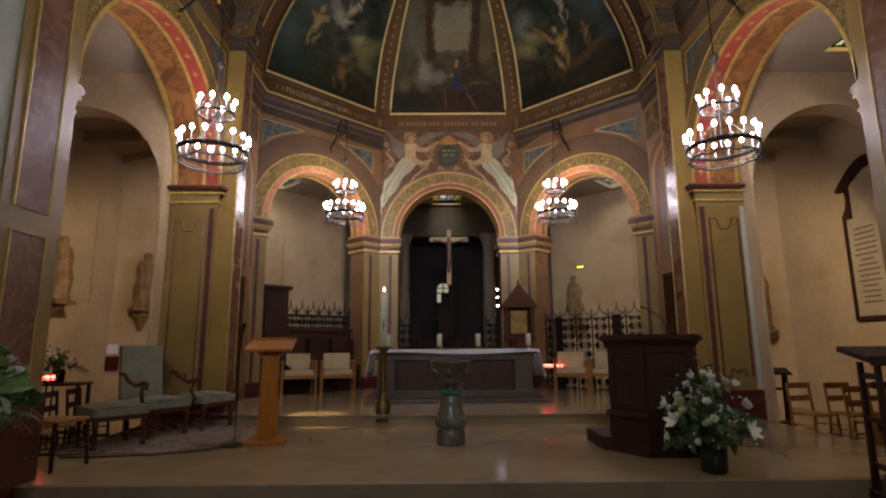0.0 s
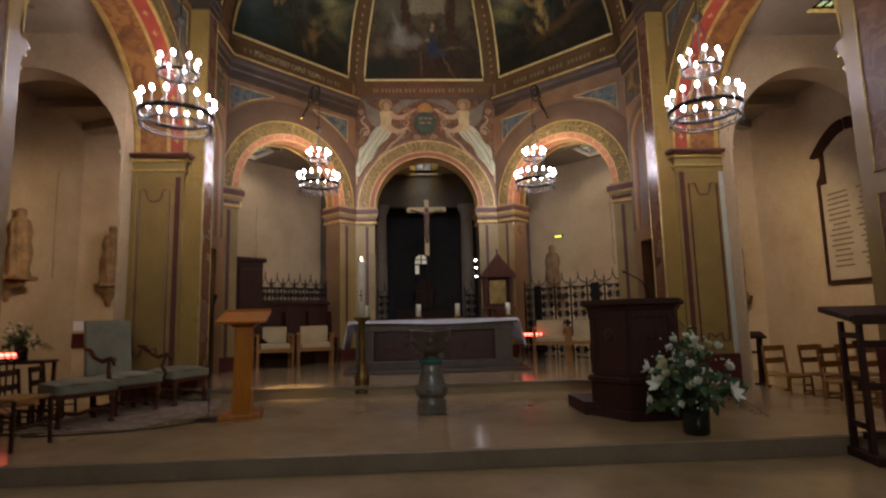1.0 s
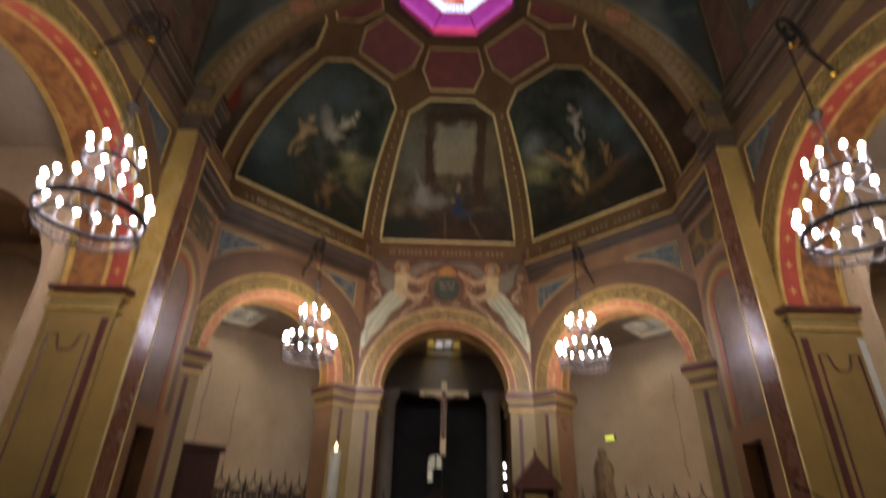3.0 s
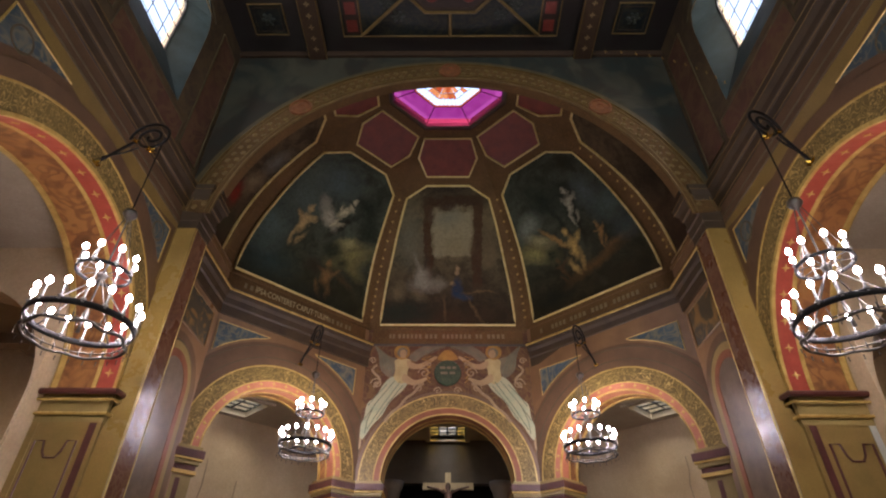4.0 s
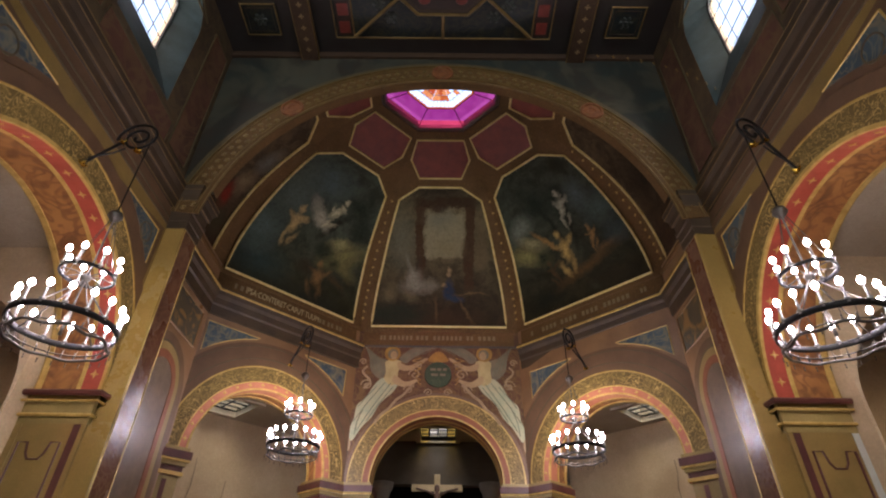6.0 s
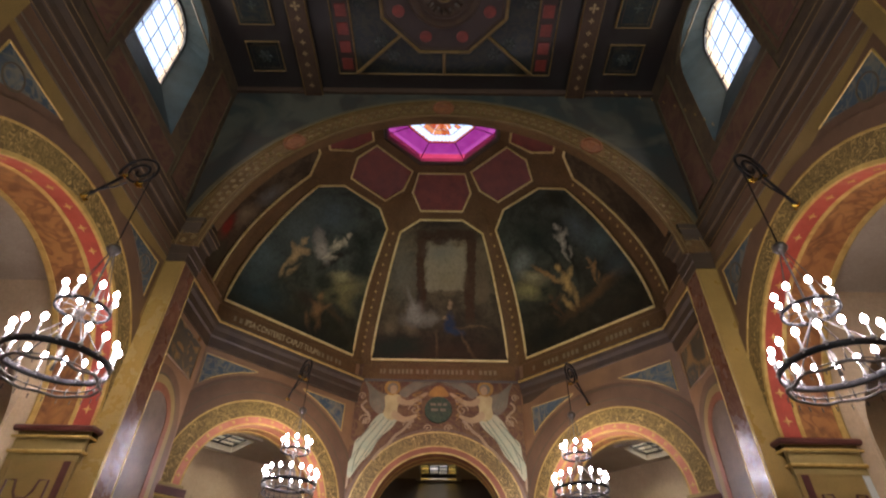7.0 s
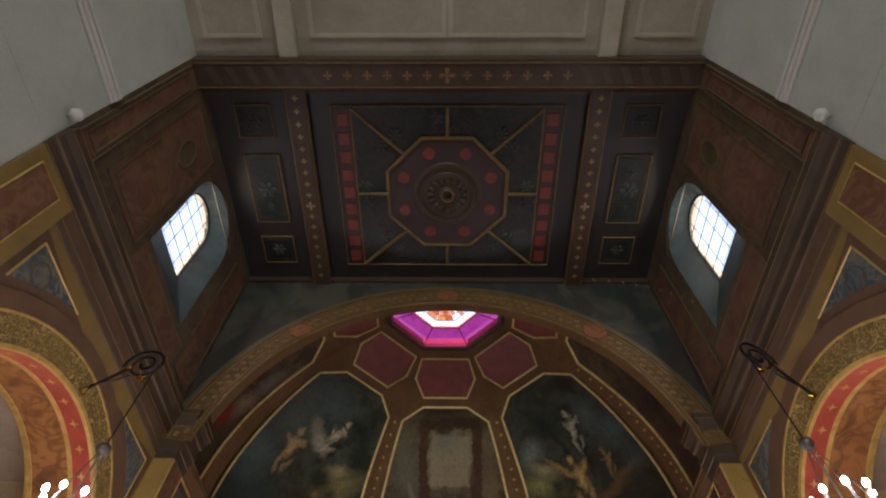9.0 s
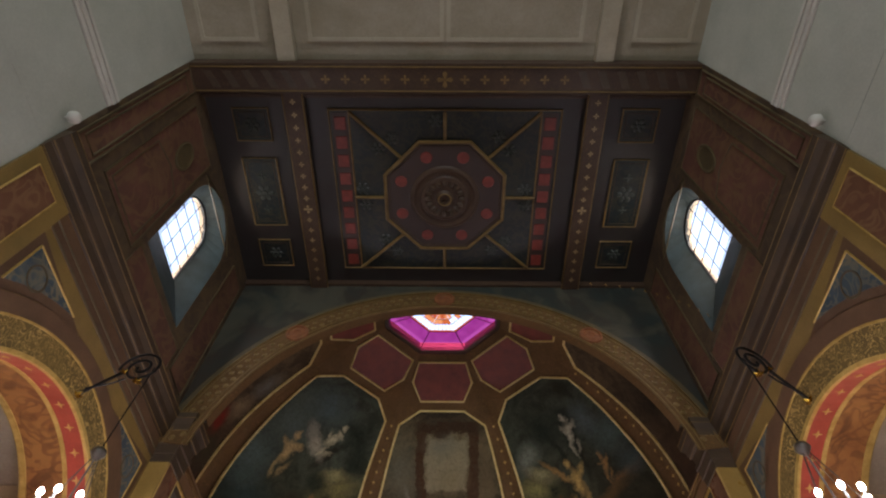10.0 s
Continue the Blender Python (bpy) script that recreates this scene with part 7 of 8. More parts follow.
# ---- flowers ----
PETAL = mottled("white_petal", srgb("eeece0"), srgb("dcdcc8"), 12, 0.6, 80, 0.1, 0, 0.1)
PETAL_C = mottled("cream_petal", srgb("d0c8a0"), srgb("bcb888"), 12, 0.6, 80, 0.1, 0, 0.1)
LEAF = mottled("dark_green_leaf", srgb("42603a"), srgb("2e4828"), 8, 0.45, 60, 0.2)
LEAF_PALE = mottled("pale_green_leaf", srgb("6a8448"), srgb("4c6a34"), 8, 0.45, 60, 0.2)
BUD = mottled("pale_green_bud", srgb("9aa860"), srgb("7c8c48"), 12, 0.5)
STEM = plain("green_stem", srgb("34482a"), 0.6)
GLASS_DK = mottled("dark_green_glass", srgb("15201a"), srgb("0e1612"), 4, 0.12, 40, 0.02)


def petal(l, w, curl, n=6):
    b = bmesh.new()
    rows = []
    for i in range(n + 1):
        t = i / n
        ww = w * math.sin(math.pi * min(1, t * 0.92 + 0.06)) ** 0.8
        z = curl * t * t
        x = l * t
        rows.append([b.verts.new((x, -ww, z + 0.3 * ww)), b.verts.new((x, 0, z)), b.verts.new((x, ww, z + 0.3 * ww))])
    for p, q in zip(rows, rows[1:]):
        for j in range(2):
            b.faces.new((p[j], p[j + 1], q[j + 1], q[j]))
    return b


def lily(r):
    b = bmesh.new()
    for k in range(6):
        add(b, petal(r, r * 0.26, r * (0.25 if k % 2 else 0.1)), pose(0, 0, 0, 0, -28, 60 * k))
    return b


def rose(r):
    b = bmesh.new()
    for ring_i, (nn, tilt, sc) in enumerate(((5, -35, 1.0), (5, -58, 0.85), (4, -74, 0.7), (3, -84, 0.55))):
        for k in range(nn):
            add(b, petal(r * sc, r * sc * 0.55, r * 0.35, 4), pose(0, 0, 0, 0, tilt, 360 / nn * k + 30 * ring_i))
    return b


def aim(p, d, roll=0):
    return Matrix.Translation(p) @ Vector(d).to_track_quat("Z", "Y").to_matrix().to_4x4() @ pose(0, 0, 0, 0, 0, roll)


def bouquet(m, label, seed, r=0.36, h=0.62, n_rose=26, n_lily=4, n_leaf=190, vase=True, big=False):
    rnd = random.Random(seed)
    o = empty("flower_arrangement", m, label=label, category="flowers")
    if vase:
        part("vase", lathe([(0, 0), (0.1, 0), (0.115, 0.02), (0.12, 0.24), (0.112, 0.27), (0.105, 0.26), (0.1, 0.03), (0, 0.03)], 24), GLASS_DK, o, "dark green glass vase", True)
    c = Vector((0, 0, 0.26))

    def spot(lo=0.75, hi=1.0, low=-0.15):
        while True:
            d = Vector((rnd.gauss(0, 1), rnd.gauss(0, 1), rnd.gauss(0.45, 0.8))).normalized()
            if d.z > low:
                break
        k = rnd.uniform(lo, hi)
        return Vector((d.x * r * k, d.y * r * k, 0.3 + max(-0.08, d.z) * h * k)), d
    stems = bmesh.new()
    leaves = bmesh.new()
    for i in range(n_leaf):
        p, d = spot(0.3, 1.05, -0.35)
        l = rnd.uniform(0.13, 0.24) if big else rnd.uniform(0.06, 0.13)
        add(leaves, petal(l, l * rnd.uniform(0.2, 0.36), -l * 0.35, 4), aim(p, (d + Vector((rnd.gauss(0, 0.5), rnd.gauss(0, 0.5), rnd.gauss(0, 0.4)))), rnd.uniform(0, 360)) @ pose(0, 0, 0, 0, -50, 0))
        if i % 6 == 0:
            add(stems, tube([c, c.lerp(p, 0.55) + Vector((0, 0, 0.03)), p], 0.0035, 4))
    ob = part("foliage", leaves, LEAF_PALE if big else LEAF, o, "pale green strap leaves" if big else "dark green leaves")
    ob["kind"] = "stuff"
    for i in range(n_rose):
        p, d = spot(0.82, 1.05, -0.1)
        rr = rnd.uniform(0.055, 0.075) if big else rnd.uniform(0.042, 0.07)
        part("rose", rose(rr), PETAL if rnd.random() < 0.65 else PETAL_C, o, "", True, aim(p, d + Vector((0, 0, 0.3)), rnd.uniform(0, 360)))
        add(stems, tube([c, c.lerp(p, 0.5) + Vector((0, 0, 0.04)), p], 0.004, 4))
    for i in range(n_lily):
        a = (3.6, 1.4, 5.2, 2.6, 0.4)[i % 5]
        d = Vector((math.cos(a), math.sin(a), 0.35)).normalized()
        p = Vector((d.x * r * 1.05, d.y * r * 1.05, 0.35 + 0.3 * rnd.random()))
        if i == 0:
            d = Vector((-0.9, -0.4, 0.4)).normalized()
            p = Vector((-r * 0.98, -r * 0.2, 0.45))
        part("lily", lily(rnd.uniform(0.09, 0.12)), PETAL, o, "open white lily", True, aim(p, d))
        add(stems, tube([c, c.lerp(p, 0.5), p], 0.005, 4))
    for i in range(7):
        p, d = spot(1.0, 1.2, 0.25)
        part("bud", lathe([(0, -0.03), (0.014, -0.01), (0.018, 0.02), (0.01, 0.06), (0, 0.08)], 8), BUD, o, "pale green lily bud", True, aim(p, d))
        add(stems, tube([c, c.lerp(p, 0.5), p], 0.004, 4))
    # small white filler and dry twigs
    fill = bmesh.new()
    for i in range(70):
        p, d = spot(0.85, 1.12, -0.3)
        add(fill, rose(0.016), aim(p, d))
    ob = part("filler_blossom", fill, PETAL, o, "small white filler blossoms")
    ob["kind"] = "stuff"
    tw = bmesh.new()
    for i in range(9):
        a = rnd.uniform(-0.5, 0.6)
        q = Vector((math.cos(a), math.sin(a), 0))
        base = q * r * 0.7 + Vector((0, 0, 0.32))
        tip = q * (r + rnd.uniform(0.12, 0.3)) + Vector((0, 0, 0.22 + rnd.uniform(-0.08, 0.1)))
        add(tw, tube([base, base.lerp(tip, 0.5) + Vector((0, 0, 0.06)), tip], 0.003, 4))
        for k in range(5):
            w = base.lerp(tip, 0.3 + 0.15 * k)
            add(tw, petal(0.03, 0.006, -0.01, 3), aim(w, (rnd.gauss(0, 1), rnd.gauss(0, 1), 0.4)))
    part("twig_spray", tw, mottled("dry_twig", srgb("6c5c40"), srgb("54462f")), o)
    part("stem_bunch", stems, STEM, o)
    return o


bouquet(pose(2.13, 5.5, 0), "white roses and lilies in a dark glass vase", 4, 0.36, 0.62, 34, 4, 170)
o = empty("flower_pedestal", pose(-3.76, 4.6, NAVE_FLOOR), label="slim dark red wooden pedestal for flowers", category="pedestal")
part("shaft", box(-0.12, 0.12, -0.12, 0.12, 0.05, 0.46, 0.01), RED_MARBLE, o)
part("top", box(-0.16, 0.16, -0.16, 0.16, 0.46, 0.5, 0.01), RED_MARBLE, o)
part("foot", box(-0.16, 0.16, -0.16, 0.16, 0, 0.05, 0.01), RED_MARBLE, o)
bouquet(pose(-3.76, 4.6, 0.35), "white tulips and leafy stems in a dark vase", 9, 0.27, 0.5, 12, 1, 170, big=True)

# ---- ironwork and stalls under the side arches ----
def scroll_panel(w, h, rnd_seed):
    b = bmesh.new()
    rows = max(2, round(h / 0.2))
    for i in range(rows):
        zc = h * (i + 0.5) / rows
        for sx in (-1, 1):
            for sz in (-1, 1):
                c = Vector((sx * w * 0.24, 0, zc + sz * h / rows * 0.24))
                rr0 = min(w * 0.22, h / rows * 0.23)
                pts = [(c.x + sx * rr0 * (1 - k / 17) * math.cos(k * 0.62) * -1, 0, c.z + sz * rr0 * (1 - k / 17) * math.sin(k * 0.62)) for k in range(15)]
                add(b, tube(pts, 0.015, 4))
                add(b, lathe([(0, -0.02), (0.03, 0), (0, 0.02)], 6), Matrix.Translation((c.x + sx * rr0 * 0.9, 0, c.z + sz * rr0 * 0.9)) @ pose(0, 0, 0, 90))
        add(b, tube([(0, 0, zc - h / rows * 0.48), (-w * 0.1, 0, zc), (0, 0, zc + h / rows * 0.48), (w * 0.1, 0, zc)], 0.012, 4, True))
        add(b, tube([(-w / 2, 0, zc - h / rows * 0.5), (w / 2, 0, zc - h / rows * 0.5)], 0.008, 4))
    return b


def finial(b, x, z, s=1.0):
    add(b, lathe([(0, 0), (0.016 * s, 0.01), (0.01 * s, 0.05 * s), (0.024 * s, 0.08 * s), (0.012 * s, 0.11 * s), (0.02 * s, 0.14 * s), (0, 0.24 * s)], 7), Matrix.Translation((x, 0, z)))


def grille(m, x0, x1, z0, z1, bays, label, name="iron_grille", crest=True):
    o = empty(name, m, label=label, category="grille")
    w = (x1 - x0) / bays
    pm = None
    for i in range(bays):
        pan = part("scroll_panel", scroll_panel(w - 0.03, z1 - z0, i), IRON, o) if pm is None else new("scroll_panel", pm)
        pm = pan.data
        pan.parent = o
        pan.matrix_basis = Matrix.Translation((x0 + w * (i + 0.5), 0, z0))
        if crest:
            c = bmesh.new()
            xc = x0 + w * (i + 0.5)
            for sx in (-1, 1):
                add(c, tube([(xc + sx * w * 0.45, 0, z1), (xc + sx * w * 0.38, 0, z1 + 0.1), (xc + sx * w * 0.12, 0, z1 + 0.13), (xc, 0, z1 + 0.24)], 0.01, 4))
                add(c, tube([(xc + sx * w * (0.24 - 0.14 * math.cos(k * 0.6) * (1 - k / 13)), 0, z1 + 0.06 + 0.05 * math.sin(k * 0.6) * (1 - k / 13)) for k in range(11)], 0.007, 4))
            finial(c, xc, z1 + 0.22, 0.6)
            part("crest", c, IRON, o)
    for i in range(bays + 1):
        x = x0 + w * i
        p = box(x - 0.014, x + 0.014, -0.014, 0.014, z0 - 0.1, z1 + 0.02)
        finial(p, x, z1 + 0.02, 0.9)
        part("post", p, IRON, o)
    for z in (z0, (z0 + z1) / 2, z1):
        part("rail", box(x0, x1, -0.012, 0.012, z - 0.012, z + 0.012), IRON, o)
    return o


fe = apse_frame(-45)
grille(fe @ pose(0, 0.28, 0), -1.24, 1.24, 0.1, 1.72, 6, "black wrought iron gate with scrolls and spikes", "wrought_iron_gate")
for x in (-0.85, 0.62):
    b = box(x - 0.1, x + 0.1, -0.02, 0.0, 0.1, 1.78, 0.006)
    tagged(part("gate_panel", b, IRON, None, "", False, fe @ pose(0, 0.25, 0)), label="dark studded iron strip on the gate", category="panel", group="iron strips of the gate")
fw = apse_frame(45)
grille(fw @ pose(0, 0.42, 0), -0.55, 1.2, 1.52, 1.84, 6, "black wrought iron cresting above the dark stalls", "iron_cresting")
o = empty("choir_stalls", fw @ pose(0, 0.12, 0), label="dark oak choir stalls with panelled backs", category="stalls")
part("back", box(-0.6, 1.24, 0.28, 0.34, 0.0, 1.5, 0.01), OAK_DK, o)
part("seat", box(-0.6, 1.24, -0.1, 0.28, 0.4, 0.46, 0.01), OAK_DK, o)
part("front", box(-0.6, 1.24, -0.02, 0.02, 0.0, 0.4, 0.01), OAK_DK, o)
part("top_rail", box(-0.62, 1.26, 0.22, 0.38, 1.46, 1.53, 0.012), OAK_DK, o)
for x in (-0.6, 0.02, 0.62, 1.2):
    part("divider", prism([(0, 0), (0.38, 0), (0.38, 1.3), (0.26, 1.3), (0.22, 0.75), (0.0, 0.68)], 0.04), OAK_DK, o, "", False, Matrix(((0, 1, 0, x), (1, 0, 0, -0.1), (0, 0, 1, 0), (0, 0, 0, 1))))
for x0 in (-0.52, 0.1, 0.7):
    part("panel", box(x0, x0 + 0.46, 0.262, 0.28, 0.62, 1.38, 0.012), OAK_DK, o)
o = empty("confessional", fw @ pose(-0.98, 0.3, 0), label="tall dark wooden confessional with a moulded cornice", category="cabinet")
part("body", box(-0.3, 0.34, -0.2, 0.4, 0, 2.34, 0.01), OAK_DK, o)
part("cornice", box(-0.35, 0.4, -0.26, 0.46, 2.34, 2.43, 0.025), OAK_DK, o)
part("plinth", box(-0.32, 0.36, -0.22, 0.42, 0, 0.16, 0.01), OAK_DK, o)
part("door", box(-0.2, 0.25, -0.225, -0.2, 0.25, 2.2, 0.012), OAK_DK, o)
fc0 = apse_frame(0)
for s in (-1, 1):
    grille(fc0 @ pose(0, 0.35, 0), min(s * 0.92, s * 1.26), max(s * 0.92, s * 1.26), 0.1, 1.65, 1, "narrow black iron grille beside the chapel opening", "iron_grille")

# ---- shrine on the pier ----
o = empty("icon_shrine", pose(1.6, 13.35, 0.145), label="gabled wooden shrine holding a gilt icon, on a post", category="shrine")
part("post", box(-0.1, 0.1, -0.08, 0.1, 0.02, 1.1, 0.01), WALNUT, o)
part("foot", box(-0.24, 0.24, -0.18, 0.2, 0, 0.06, 0.01), WALNUT, o)
part("shelf", box(-0.36, 0.36, -0.16, 0.2, 1.1, 1.16, 0.012), WALNUT, o)
for x in (-0.3, 0.3):
    part("side", box(x - 0.04, x + 0.04, -0.12, 0.18, 1.16, 1.86, 0.008), WALNUT, o)
part("back", box(-0.28, 0.28, 0.12, 0.16, 1.16, 1.86), WALNUT, o)
part("icon", box(-0.2, 0.2, 0.08, 0.12, 1.24, 1.8, 0.008), mottled("gilt_icon", srgb("9a7c3c"), srgb("6c5228"), 7, 0.35, 40, 0.1, 0.5), o, "gilt icon panel")
part("gable", prism([(-0.42, 1.86), (0.42, 1.86), (0.4, 1.93), (0.1, 2.28), (0.0, 2.42), (-0.1, 2.28), (-0.4, 1.93)], 0.36, -0.16), WALNUT, o)
part("finial", lathe([(0, 2.38), (0.03, 2.4), (0.015, 2.45), (0.03, 2.49), (0, 2.56)], 8), WALNUT, o)


# ---- votive lights ----
def votive_stand(m, n, w, label, h=0.72):
    o = empty("votive_stand", m, label=label, category="votive stand")
    part("tray", box(-w, w, -0.14, 0.14, h, h + 0.03, 0.006), IRON, o)
    part("rim", tube([(-w, -0.14, h + 0.05), (w, -0.14, h + 0.05), (w, 0.14, h + 0.05), (-w, 0.14, h + 0.05)], 0.008, 4, True), IRON, o)
    for x in (-w + 0.04, w - 0.04):
        for y in (-0.11, 0.11):
            part("leg", tube([(x, y, 0), (x, y, h)], 0.012, 6), IRON, o)
    part("shelf", box(-w + 0.02, w - 0.02, -0.12, 0.12, 0.2, 0.22), IRON, o)
    gm = None
    for i in range(n):
        x = -w + 0.05 + (2 * w - 0.1) * i / max(1, n - 1)
        for y in (-0.07, 0.05):
            if gm is None:
                g = part("votive_light", lathe([(0, 0), (0.022, 0), (0.026, 0.05), (0.02, 0.06), (0, 0.055)], 10), RED_GLOW, o, "lit red votive glass", True)
                gm = g.data
            else:
                g = new("votive_light", gm)
                g.parent = o
            g.matrix_basis = Matrix.Translation((x + (0.02 if y > 0 else 0), y, h + 0.032))
    return o


votive_stand(pose(-6.25, 8.4, AISLE_FLOOR, 0, 0, 15), 9, 0.36, "black iron stand of glowing red votive lights", 0.95)
votive_stand(pose(2.22, 12.62, 0.145, 0, 0, -30), 6, 0.26, "low iron rack of glowing red votive lights", 0.46)

# ---- statues ----
def statue(m, h, label, bracket_h=0.4, niche=False):
    o = empty("statue_bracket", m, label="carved stone wall bracket under a statue", category="bracket")
    part("corbel", lathe([(0, -bracket_h), (0.05, -bracket_h + 0.02), (0.07, -bracket_h * 0.7), (0.12, -bracket_h * 0.5), (0.14, -bracket_h * 0.35), (0.26, -0.1), (0.28, 0.0), (0, 0.0)], 10, 180, 360), STATUE, o, "", True)
    part("shelf", box(-0.3, 0.3, -0.36, 0.0, 0.0, 0.08, 0.015), STATUE, o)
    b = lathe([(0, 0), (0.23, 0), (0.24, 0.03), (0.2, 0.1), (0.21, 0.2 * h), (0.22, 0.35 * h), (0.2, 0.45 * h), (0.19, 0.55 * h), (0.22, 0.65 * h), (0.2, 0.74 * h), (0.17, 0.82 * h), (0.08, 0.86 * h), (0.105, 0.92 * h), (0.09, 0.98 * h), (0, h)], 40)
    for v in b.verts:
        a = math.atan2(v.co.y, v.co.x)
        if v.co.z < 0.75 * h:
            k = 1 + 0.11 * math.sin(8 * a + 4 * v.co.z) + 0.06 * math.sin(3 * a - 5 * v.co.z)
            v.co.x *= k
            v.co.y *= k
        v.co.y *= 0.72
    st = tagged(part("statue", b, STATUE, None, "", True, m @ pose(0, -0.19, 0.08)), label=label, category="statue")
    return st


def on_diag(s, x, out=OUT):
    return apse_frame(-45 * s, out) @ Matrix.Translation((x, 0, 0))


statue(Matrix.Translation((-7.28, 13.16, 1.95)) @ pose(0, 0, 0, 0, 0, 45), 1.3, "standing draped stone statue on a wall bracket", 0.45)
statue(Matrix.Translation((-AISLE, 10.75, 1.95)) @ pose(0, 0, 0, 0, 0, 90), 1.25, "weathered stone statue on a wall bracket")
statue(Matrix.Translation((7.3, 13.1, 1.35)) @ pose(0, 0, 0, 0, 0, -45), 1.5, "pale draped statue against the plaster wall")
statue(Matrix.Translation((3.88, 16.65, 1.6)) @ pose(0, 0, 0, 0, 0, -45), 1.5, "hooded draped statue behind the iron gate")

# ---- signs and fittings ----
o = empty("exit_sign", Matrix.Translation((4.0, 16.53, 3.38)) @ pose(0, 0, 0, 0, 0, -45), label="small lit yellow-green exit sign on the wall", category="sign")
part("case", box(-0.14, 0.14, -0.05, -0.002, 0, 0.1, 0.008), IRON, o)
part("face", box(-0.12, 0.12, -0.056, -0.05, 0.012, 0.088), EXIT_GLOW, o, "glowing yellow-green face")
f = side_frame(1, AISLE)
o = empty("memorial_board", Matrix.Translation((AISLE, 9.98, 1.6)) @ pose(0, 0, 0, 0, 0, -90), label="cream memorial board in a scrolled black frame", category="board")
PALE_BOARD = mottled("cream_painted_board", srgb("b8a88c"), srgb("a89678"), 2, 0.45)
part("panel", box(-0.72, 0.72, -0.04, -0.002, 0.02, 1.9), PALE_BOARD, o)
for q in ((-0.79, -0.72, -0.03, 1.9), (0.72, 0.79, -0.03, 1.9)):
    part("frame", box(q[0], q[1], -0.07, -0.002, q[2], q[3], 0.01), OAK_DK, o)
part("frame", box(-0.79, 0.79, -0.07, -0.002, -0.05, 0.02, 0.01), OAK_DK, o)
part("panel_head", box(-0.56, 0.56, -0.035, -0.002, 1.9, 2.62), PALE_BOARD, o)
for s in (-1, 1):
    out = [(s * (0.9 - 0.86 * t), 2.52 + 0.5 * math.sin(math.pi / 2 * t)) for t in np.linspace(0, 1, 9)]
    inn = [(s * (0.6 - 0.56 * t), 2.5 + 0.3 * math.sin(math.pi / 2 * t)) for t in np.linspace(1, 0, 9)]
    part("hood", prism(out + inn + [(s * 0.68, 2.46), (s * 0.84, 2.47)], 0.06, -0.075), OAK_DK, o, "curved black hood moulding")
    part("shoulder", prism([(s * 0.56, 1.9), (s * 0.8, 1.9), (s * 0.78, 1.98), (s * 0.68, 2.12), (s * 0.64, 2.3), (s * 0.67, 2.48), (s * 0.56, 2.48)], 0.05, -0.07), OAK_DK, o, "black shaped shoulder")
INK = plain("brown_ink", srgb("6e5a48"), 0.7)
rnd = random.Random(5)
for col in (-0.34, 0.34):
    for i in range(15):
        w = rnd.uniform(0.16, 0.28)
        part("text_bar", box(col - w, col + w, -0.044, -0.04, 1.66 - 0.1 * i, 1.69 - 0.1 * i), INK, o)
o = tagged(part("notice_plate", box(-0.15, 0.15, -0.03, -0.002, 0, 0.32, 0.006), RED_MARBLE, None, "", False, Matrix.Translation((-7.68, 12.84, 0.62)) @ pose(0, 0, 0, 0, 0, 45)), label="small dark red plate fixed to the wall", category="sign")
o = tagged(part("paper_notice", box(-0.12, 0.12, -0.006, -0.002, 0, 0.2), LINEN, None, "", False, Matrix.Translation((-7.68, 12.84, 1.0)) @ pose(0, 0, 0, 0, 0, 45)), label="small white paper notice pinned to the wall", category="paper")
for s in (-1, 1):
    o = empty("spotlight", Matrix.Translation((s * 4.83, 8.93, 3.72)), label="small white spotlight clamped to the pier capital", category="spotlight", group="pier spotlights")
    part("arm", tube([(-s * 0.12, 0.02, 0), (0, 0, 0)], 0.01, 5), WHITE_TRIM, o)
    part("head", lathe([(0, 0.05), (0.03, 0.05), (0.035, 0), (0.05, -0.08), (0.045, -0.08), (0, -0.05)], 14), WHITE_TRIM, o, "", True, pose(0, 0, 0, 55, 0, s * 30))
    lamp("spot_lamp", "SPOT", (s * 5.0, 9.3, 3.62), SPOT_W * (1.5 if s > 0 else 1.1), (1.0, 0.78, 0.55), 0.05, (s * 7.2, 12.6, 1.6), 110)
    # Added spot for the bright patch on the dais; no fixture belongs to it.
    if s < 0:
        lamp("spot_lamp", "SPOT", (-4.5, 8.72, 3.5), 130, (1.0, 0.72, 0.38), 0.03, (-2.15, 8.68, 0.145), 12)
    o = empty("ceiling_floodlight", Matrix.Translation((s * (HALF - 0.1), 4.6, 7.0)), label="small round white floodlight on the nave wall", category="floodlight", group="nave floodlights")
    part("arm", tube([(s * 0.1, 0, 0), (0, 0, 0)], 0.012, 5), WHITE_TRIM, o)
    part("head", lathe([(0, -0.07), (0.05, -0.05), (0.07, 0), (0.05, 0.05), (0, 0.07)], 14), WHITE_TRIM, o, "", True)

# ---- far chapel ----
o = empty("chapel_altar", pose(-0.08, 17.7, 0), label="dark wooden side altar in the far chapel", category="altar")
part("table", box(-1.0, 1.0, 0, 0.6, 0, 1.0, 0.02), OAK_DK, o)
part("gradine", box(-0.9, 0.9, 0.35, 0.6, 1.0, 1.35, 0.02), OAK_DK, o)
part("tabernacle", box(-0.28, 0.28, 0.25, 0.6, 1.35, 1.95, 0.03), OAK_DK, o)
part("canopy", prism([(-0.36, 1.95), (0.36, 1.95), (0.2, 2.2), (0, 2.35), (-0.2, 2.2)], 0.3, 0.28), OAK_DK, o)
o = empty("lit_niche_window", pose(-0.16, 17.95, 2.5), label="small lit arched window above the chapel altar", category="window")
GLOWW = emitter("window_glow", (0.95, 0.85, 0.65, 1), 0.022)
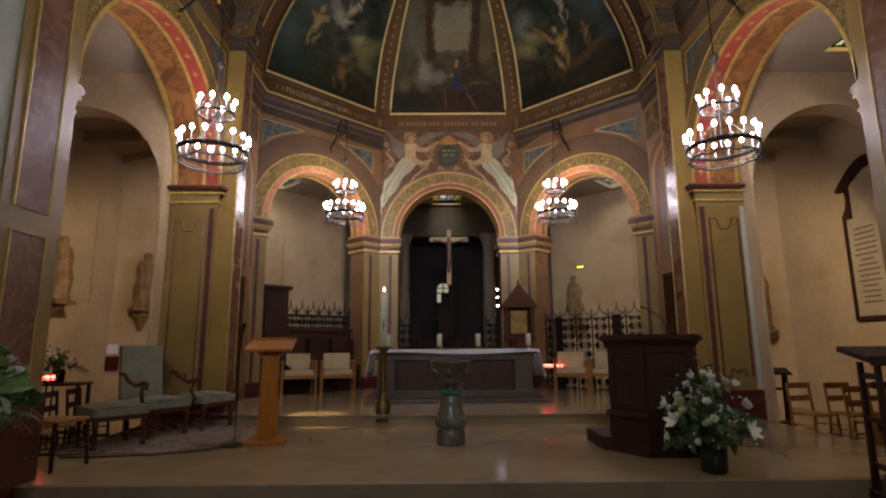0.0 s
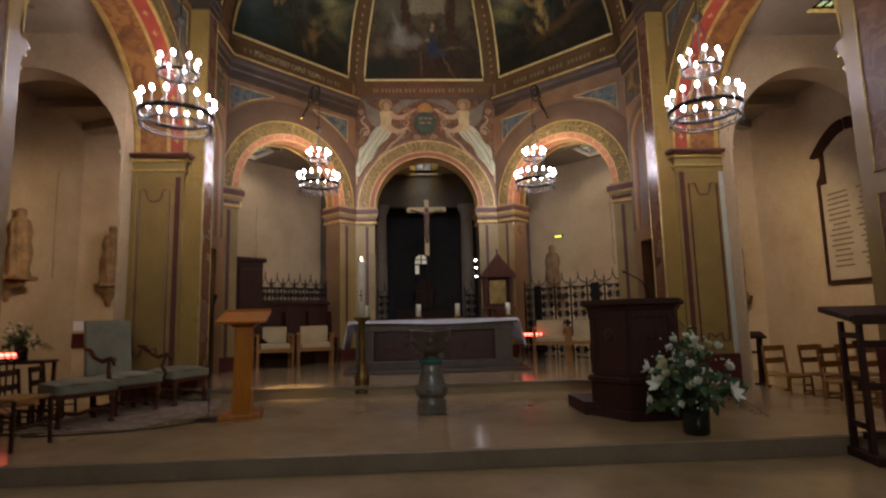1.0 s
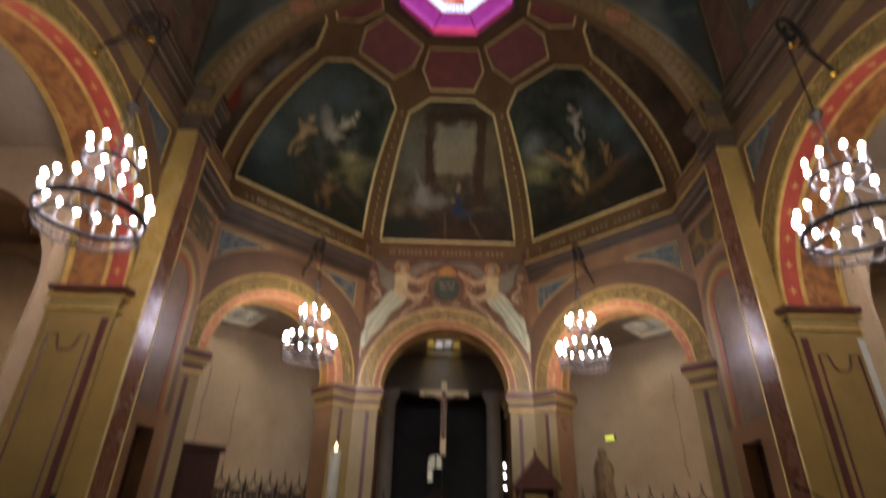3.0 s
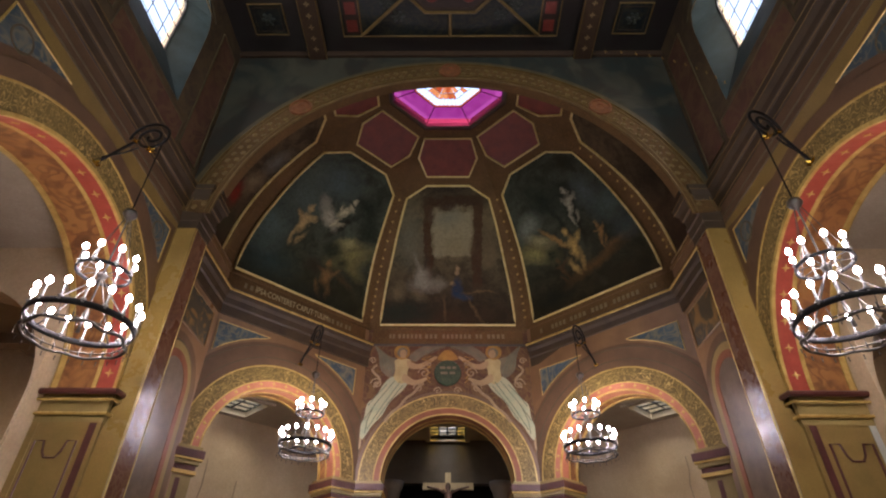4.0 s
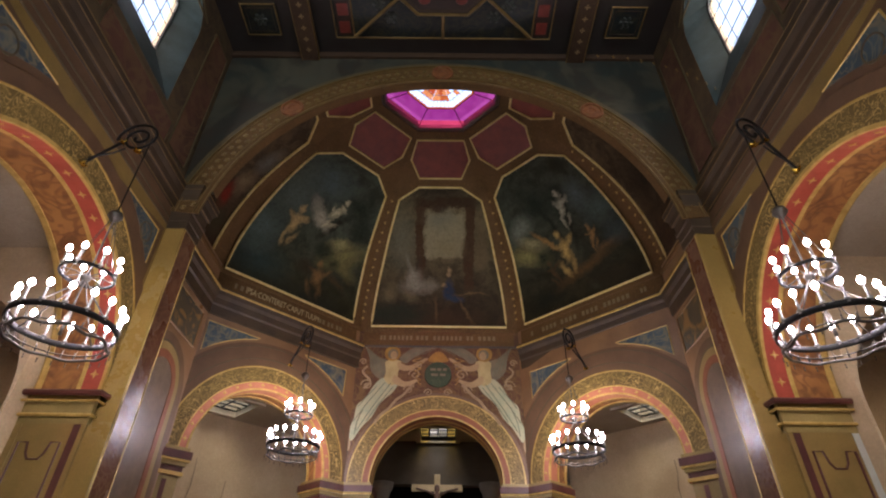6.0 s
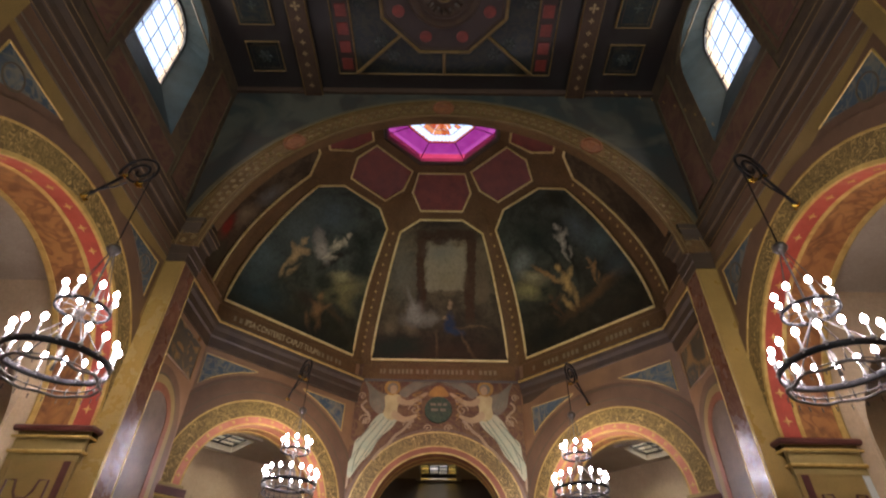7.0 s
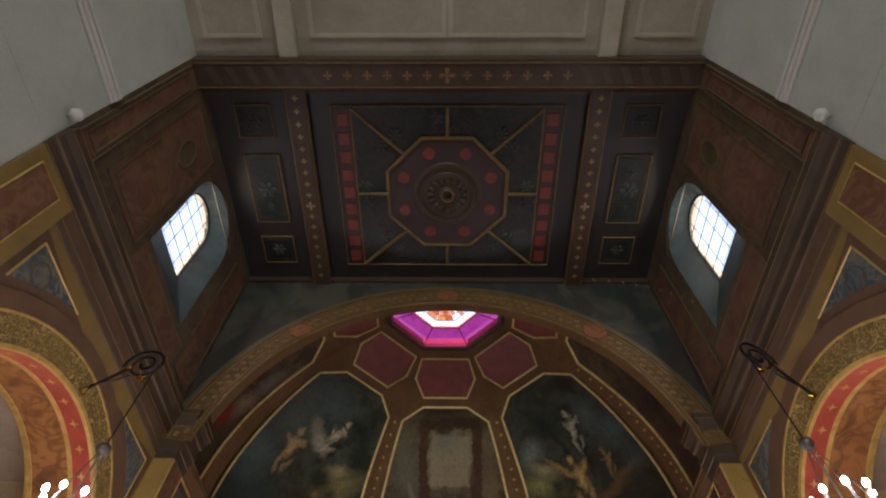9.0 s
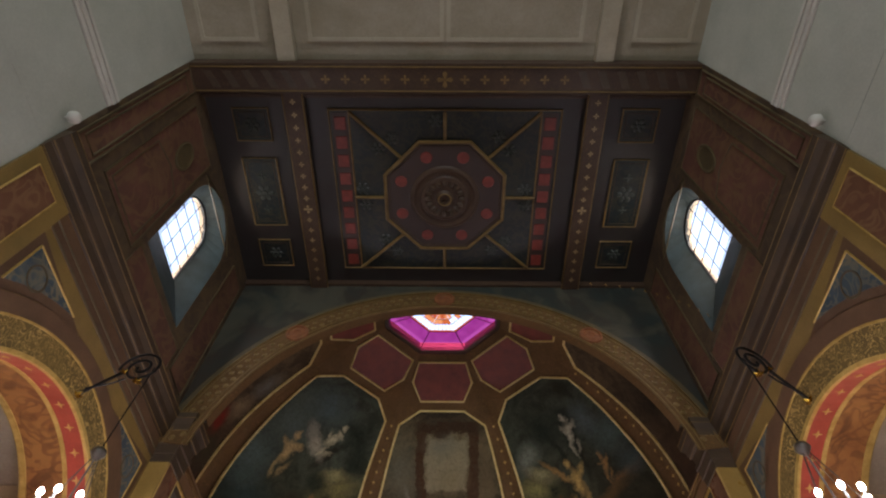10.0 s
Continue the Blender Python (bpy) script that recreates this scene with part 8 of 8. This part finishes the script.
b = prism([(-0.2, 0.32), (0.2, 0.32)] + arc(0, 0.42, 0.2, 0, 180, 12), 0.01)
part("pane", b, GLOWW, o)
part("pane", box(-0.2, -0.07, 0, 0.01, 0.0, 0.28), GLOWW, o)
part("frame", tube([(0, -0.012, 0.32), (0, -0.012, 0.62)], 0.02, 5), IRON, o)
part("frame", tube([(-0.2, -0.012, 0.46), (0.2, -0.012, 0.46)], 0.014, 5), IRON, o)
# Glowing beads added for white spots of light; their rod is added too.
for z in (2.3, 2.56, 2.8):
    o = tagged(part("bright_spot", lathe([(0, 0), (0.025, 0.005), (0.035, 0.025), (0.025, 0.045), (0, 0.05)], 12), SPOT_GLOW, None, "", True, pose(1.52, 17.15, z)), label="small glowing bead for a white spot of light beside the column", category="lamp", group="small chapel lamps")
o = tagged(part("bead_rod", tube([(1.52, 17.15, 1.0), (1.52, 17.15, 4.5)], 0.01, 5), IRON), label="thin dark rod added to carry the glowing beads", category="rod")

# ---- things in the aisles ----
o = empty("prayer_desk", pose(5.22, 9.75, AISLE_FLOOR, 0, 0, -20), label="dark wooden prayer desk with a sloping shelf", category="desk")
for x in (-0.26, 0.26):
    part("side", prism([(-0.2, 0), (0.24, 0), (0.2, 0.5), (0.16, 0.96), (-0.12, 0.9), (-0.05, 0.5)], 0.03), OAK_DK, o, "", False, Matrix(((0, 1, 0, x), (1, 0, 0, 0), (0, 0, 1, 0), (0, 0, 0, 1))))
b = box(-0.32, 0.35, -0.2, 0.2, 0, 0.03, 0.006)
b.transform(pose(0, 0.02, 0.95, 12))
part("shelf", b, OAK_DK, o)
part("kneeler", box(-0.26, 0.29, -0.42, -0.12, 0.14, 0.18, 0.008), OAK_DK, o)
part("middle_shelf", box(-0.25, 0.28, -0.06, 0.18, 0.66, 0.69), OAK_DK, o)
o = empty("side_table", pose(-6.7, 9.75, AISLE_FLOOR, 0, 0, 10), label="plain dark side table against the aisle wall", category="table")
part("tabletop", box(-0.45, 0.45, -0.25, 0.25, 0.82, 0.86, 0.008), OAK_DK, o)
for x in (-0.4, 0.4):
    for y in (-0.2, 0.2):
        part("leg", box(x - 0.025, x + 0.025, y - 0.025, y + 0.025, 0, 0.82, 0.005), OAK_DK, o)
bouquet(pose(-6.7, 9.75, AISLE_FLOOR + 0.86) @ Matrix.Diagonal((0.8, 0.8, 0.8, 1)), "pale dried flowers in a small dark vase", 21, 0.3, 0.45, 10, 0, 90)
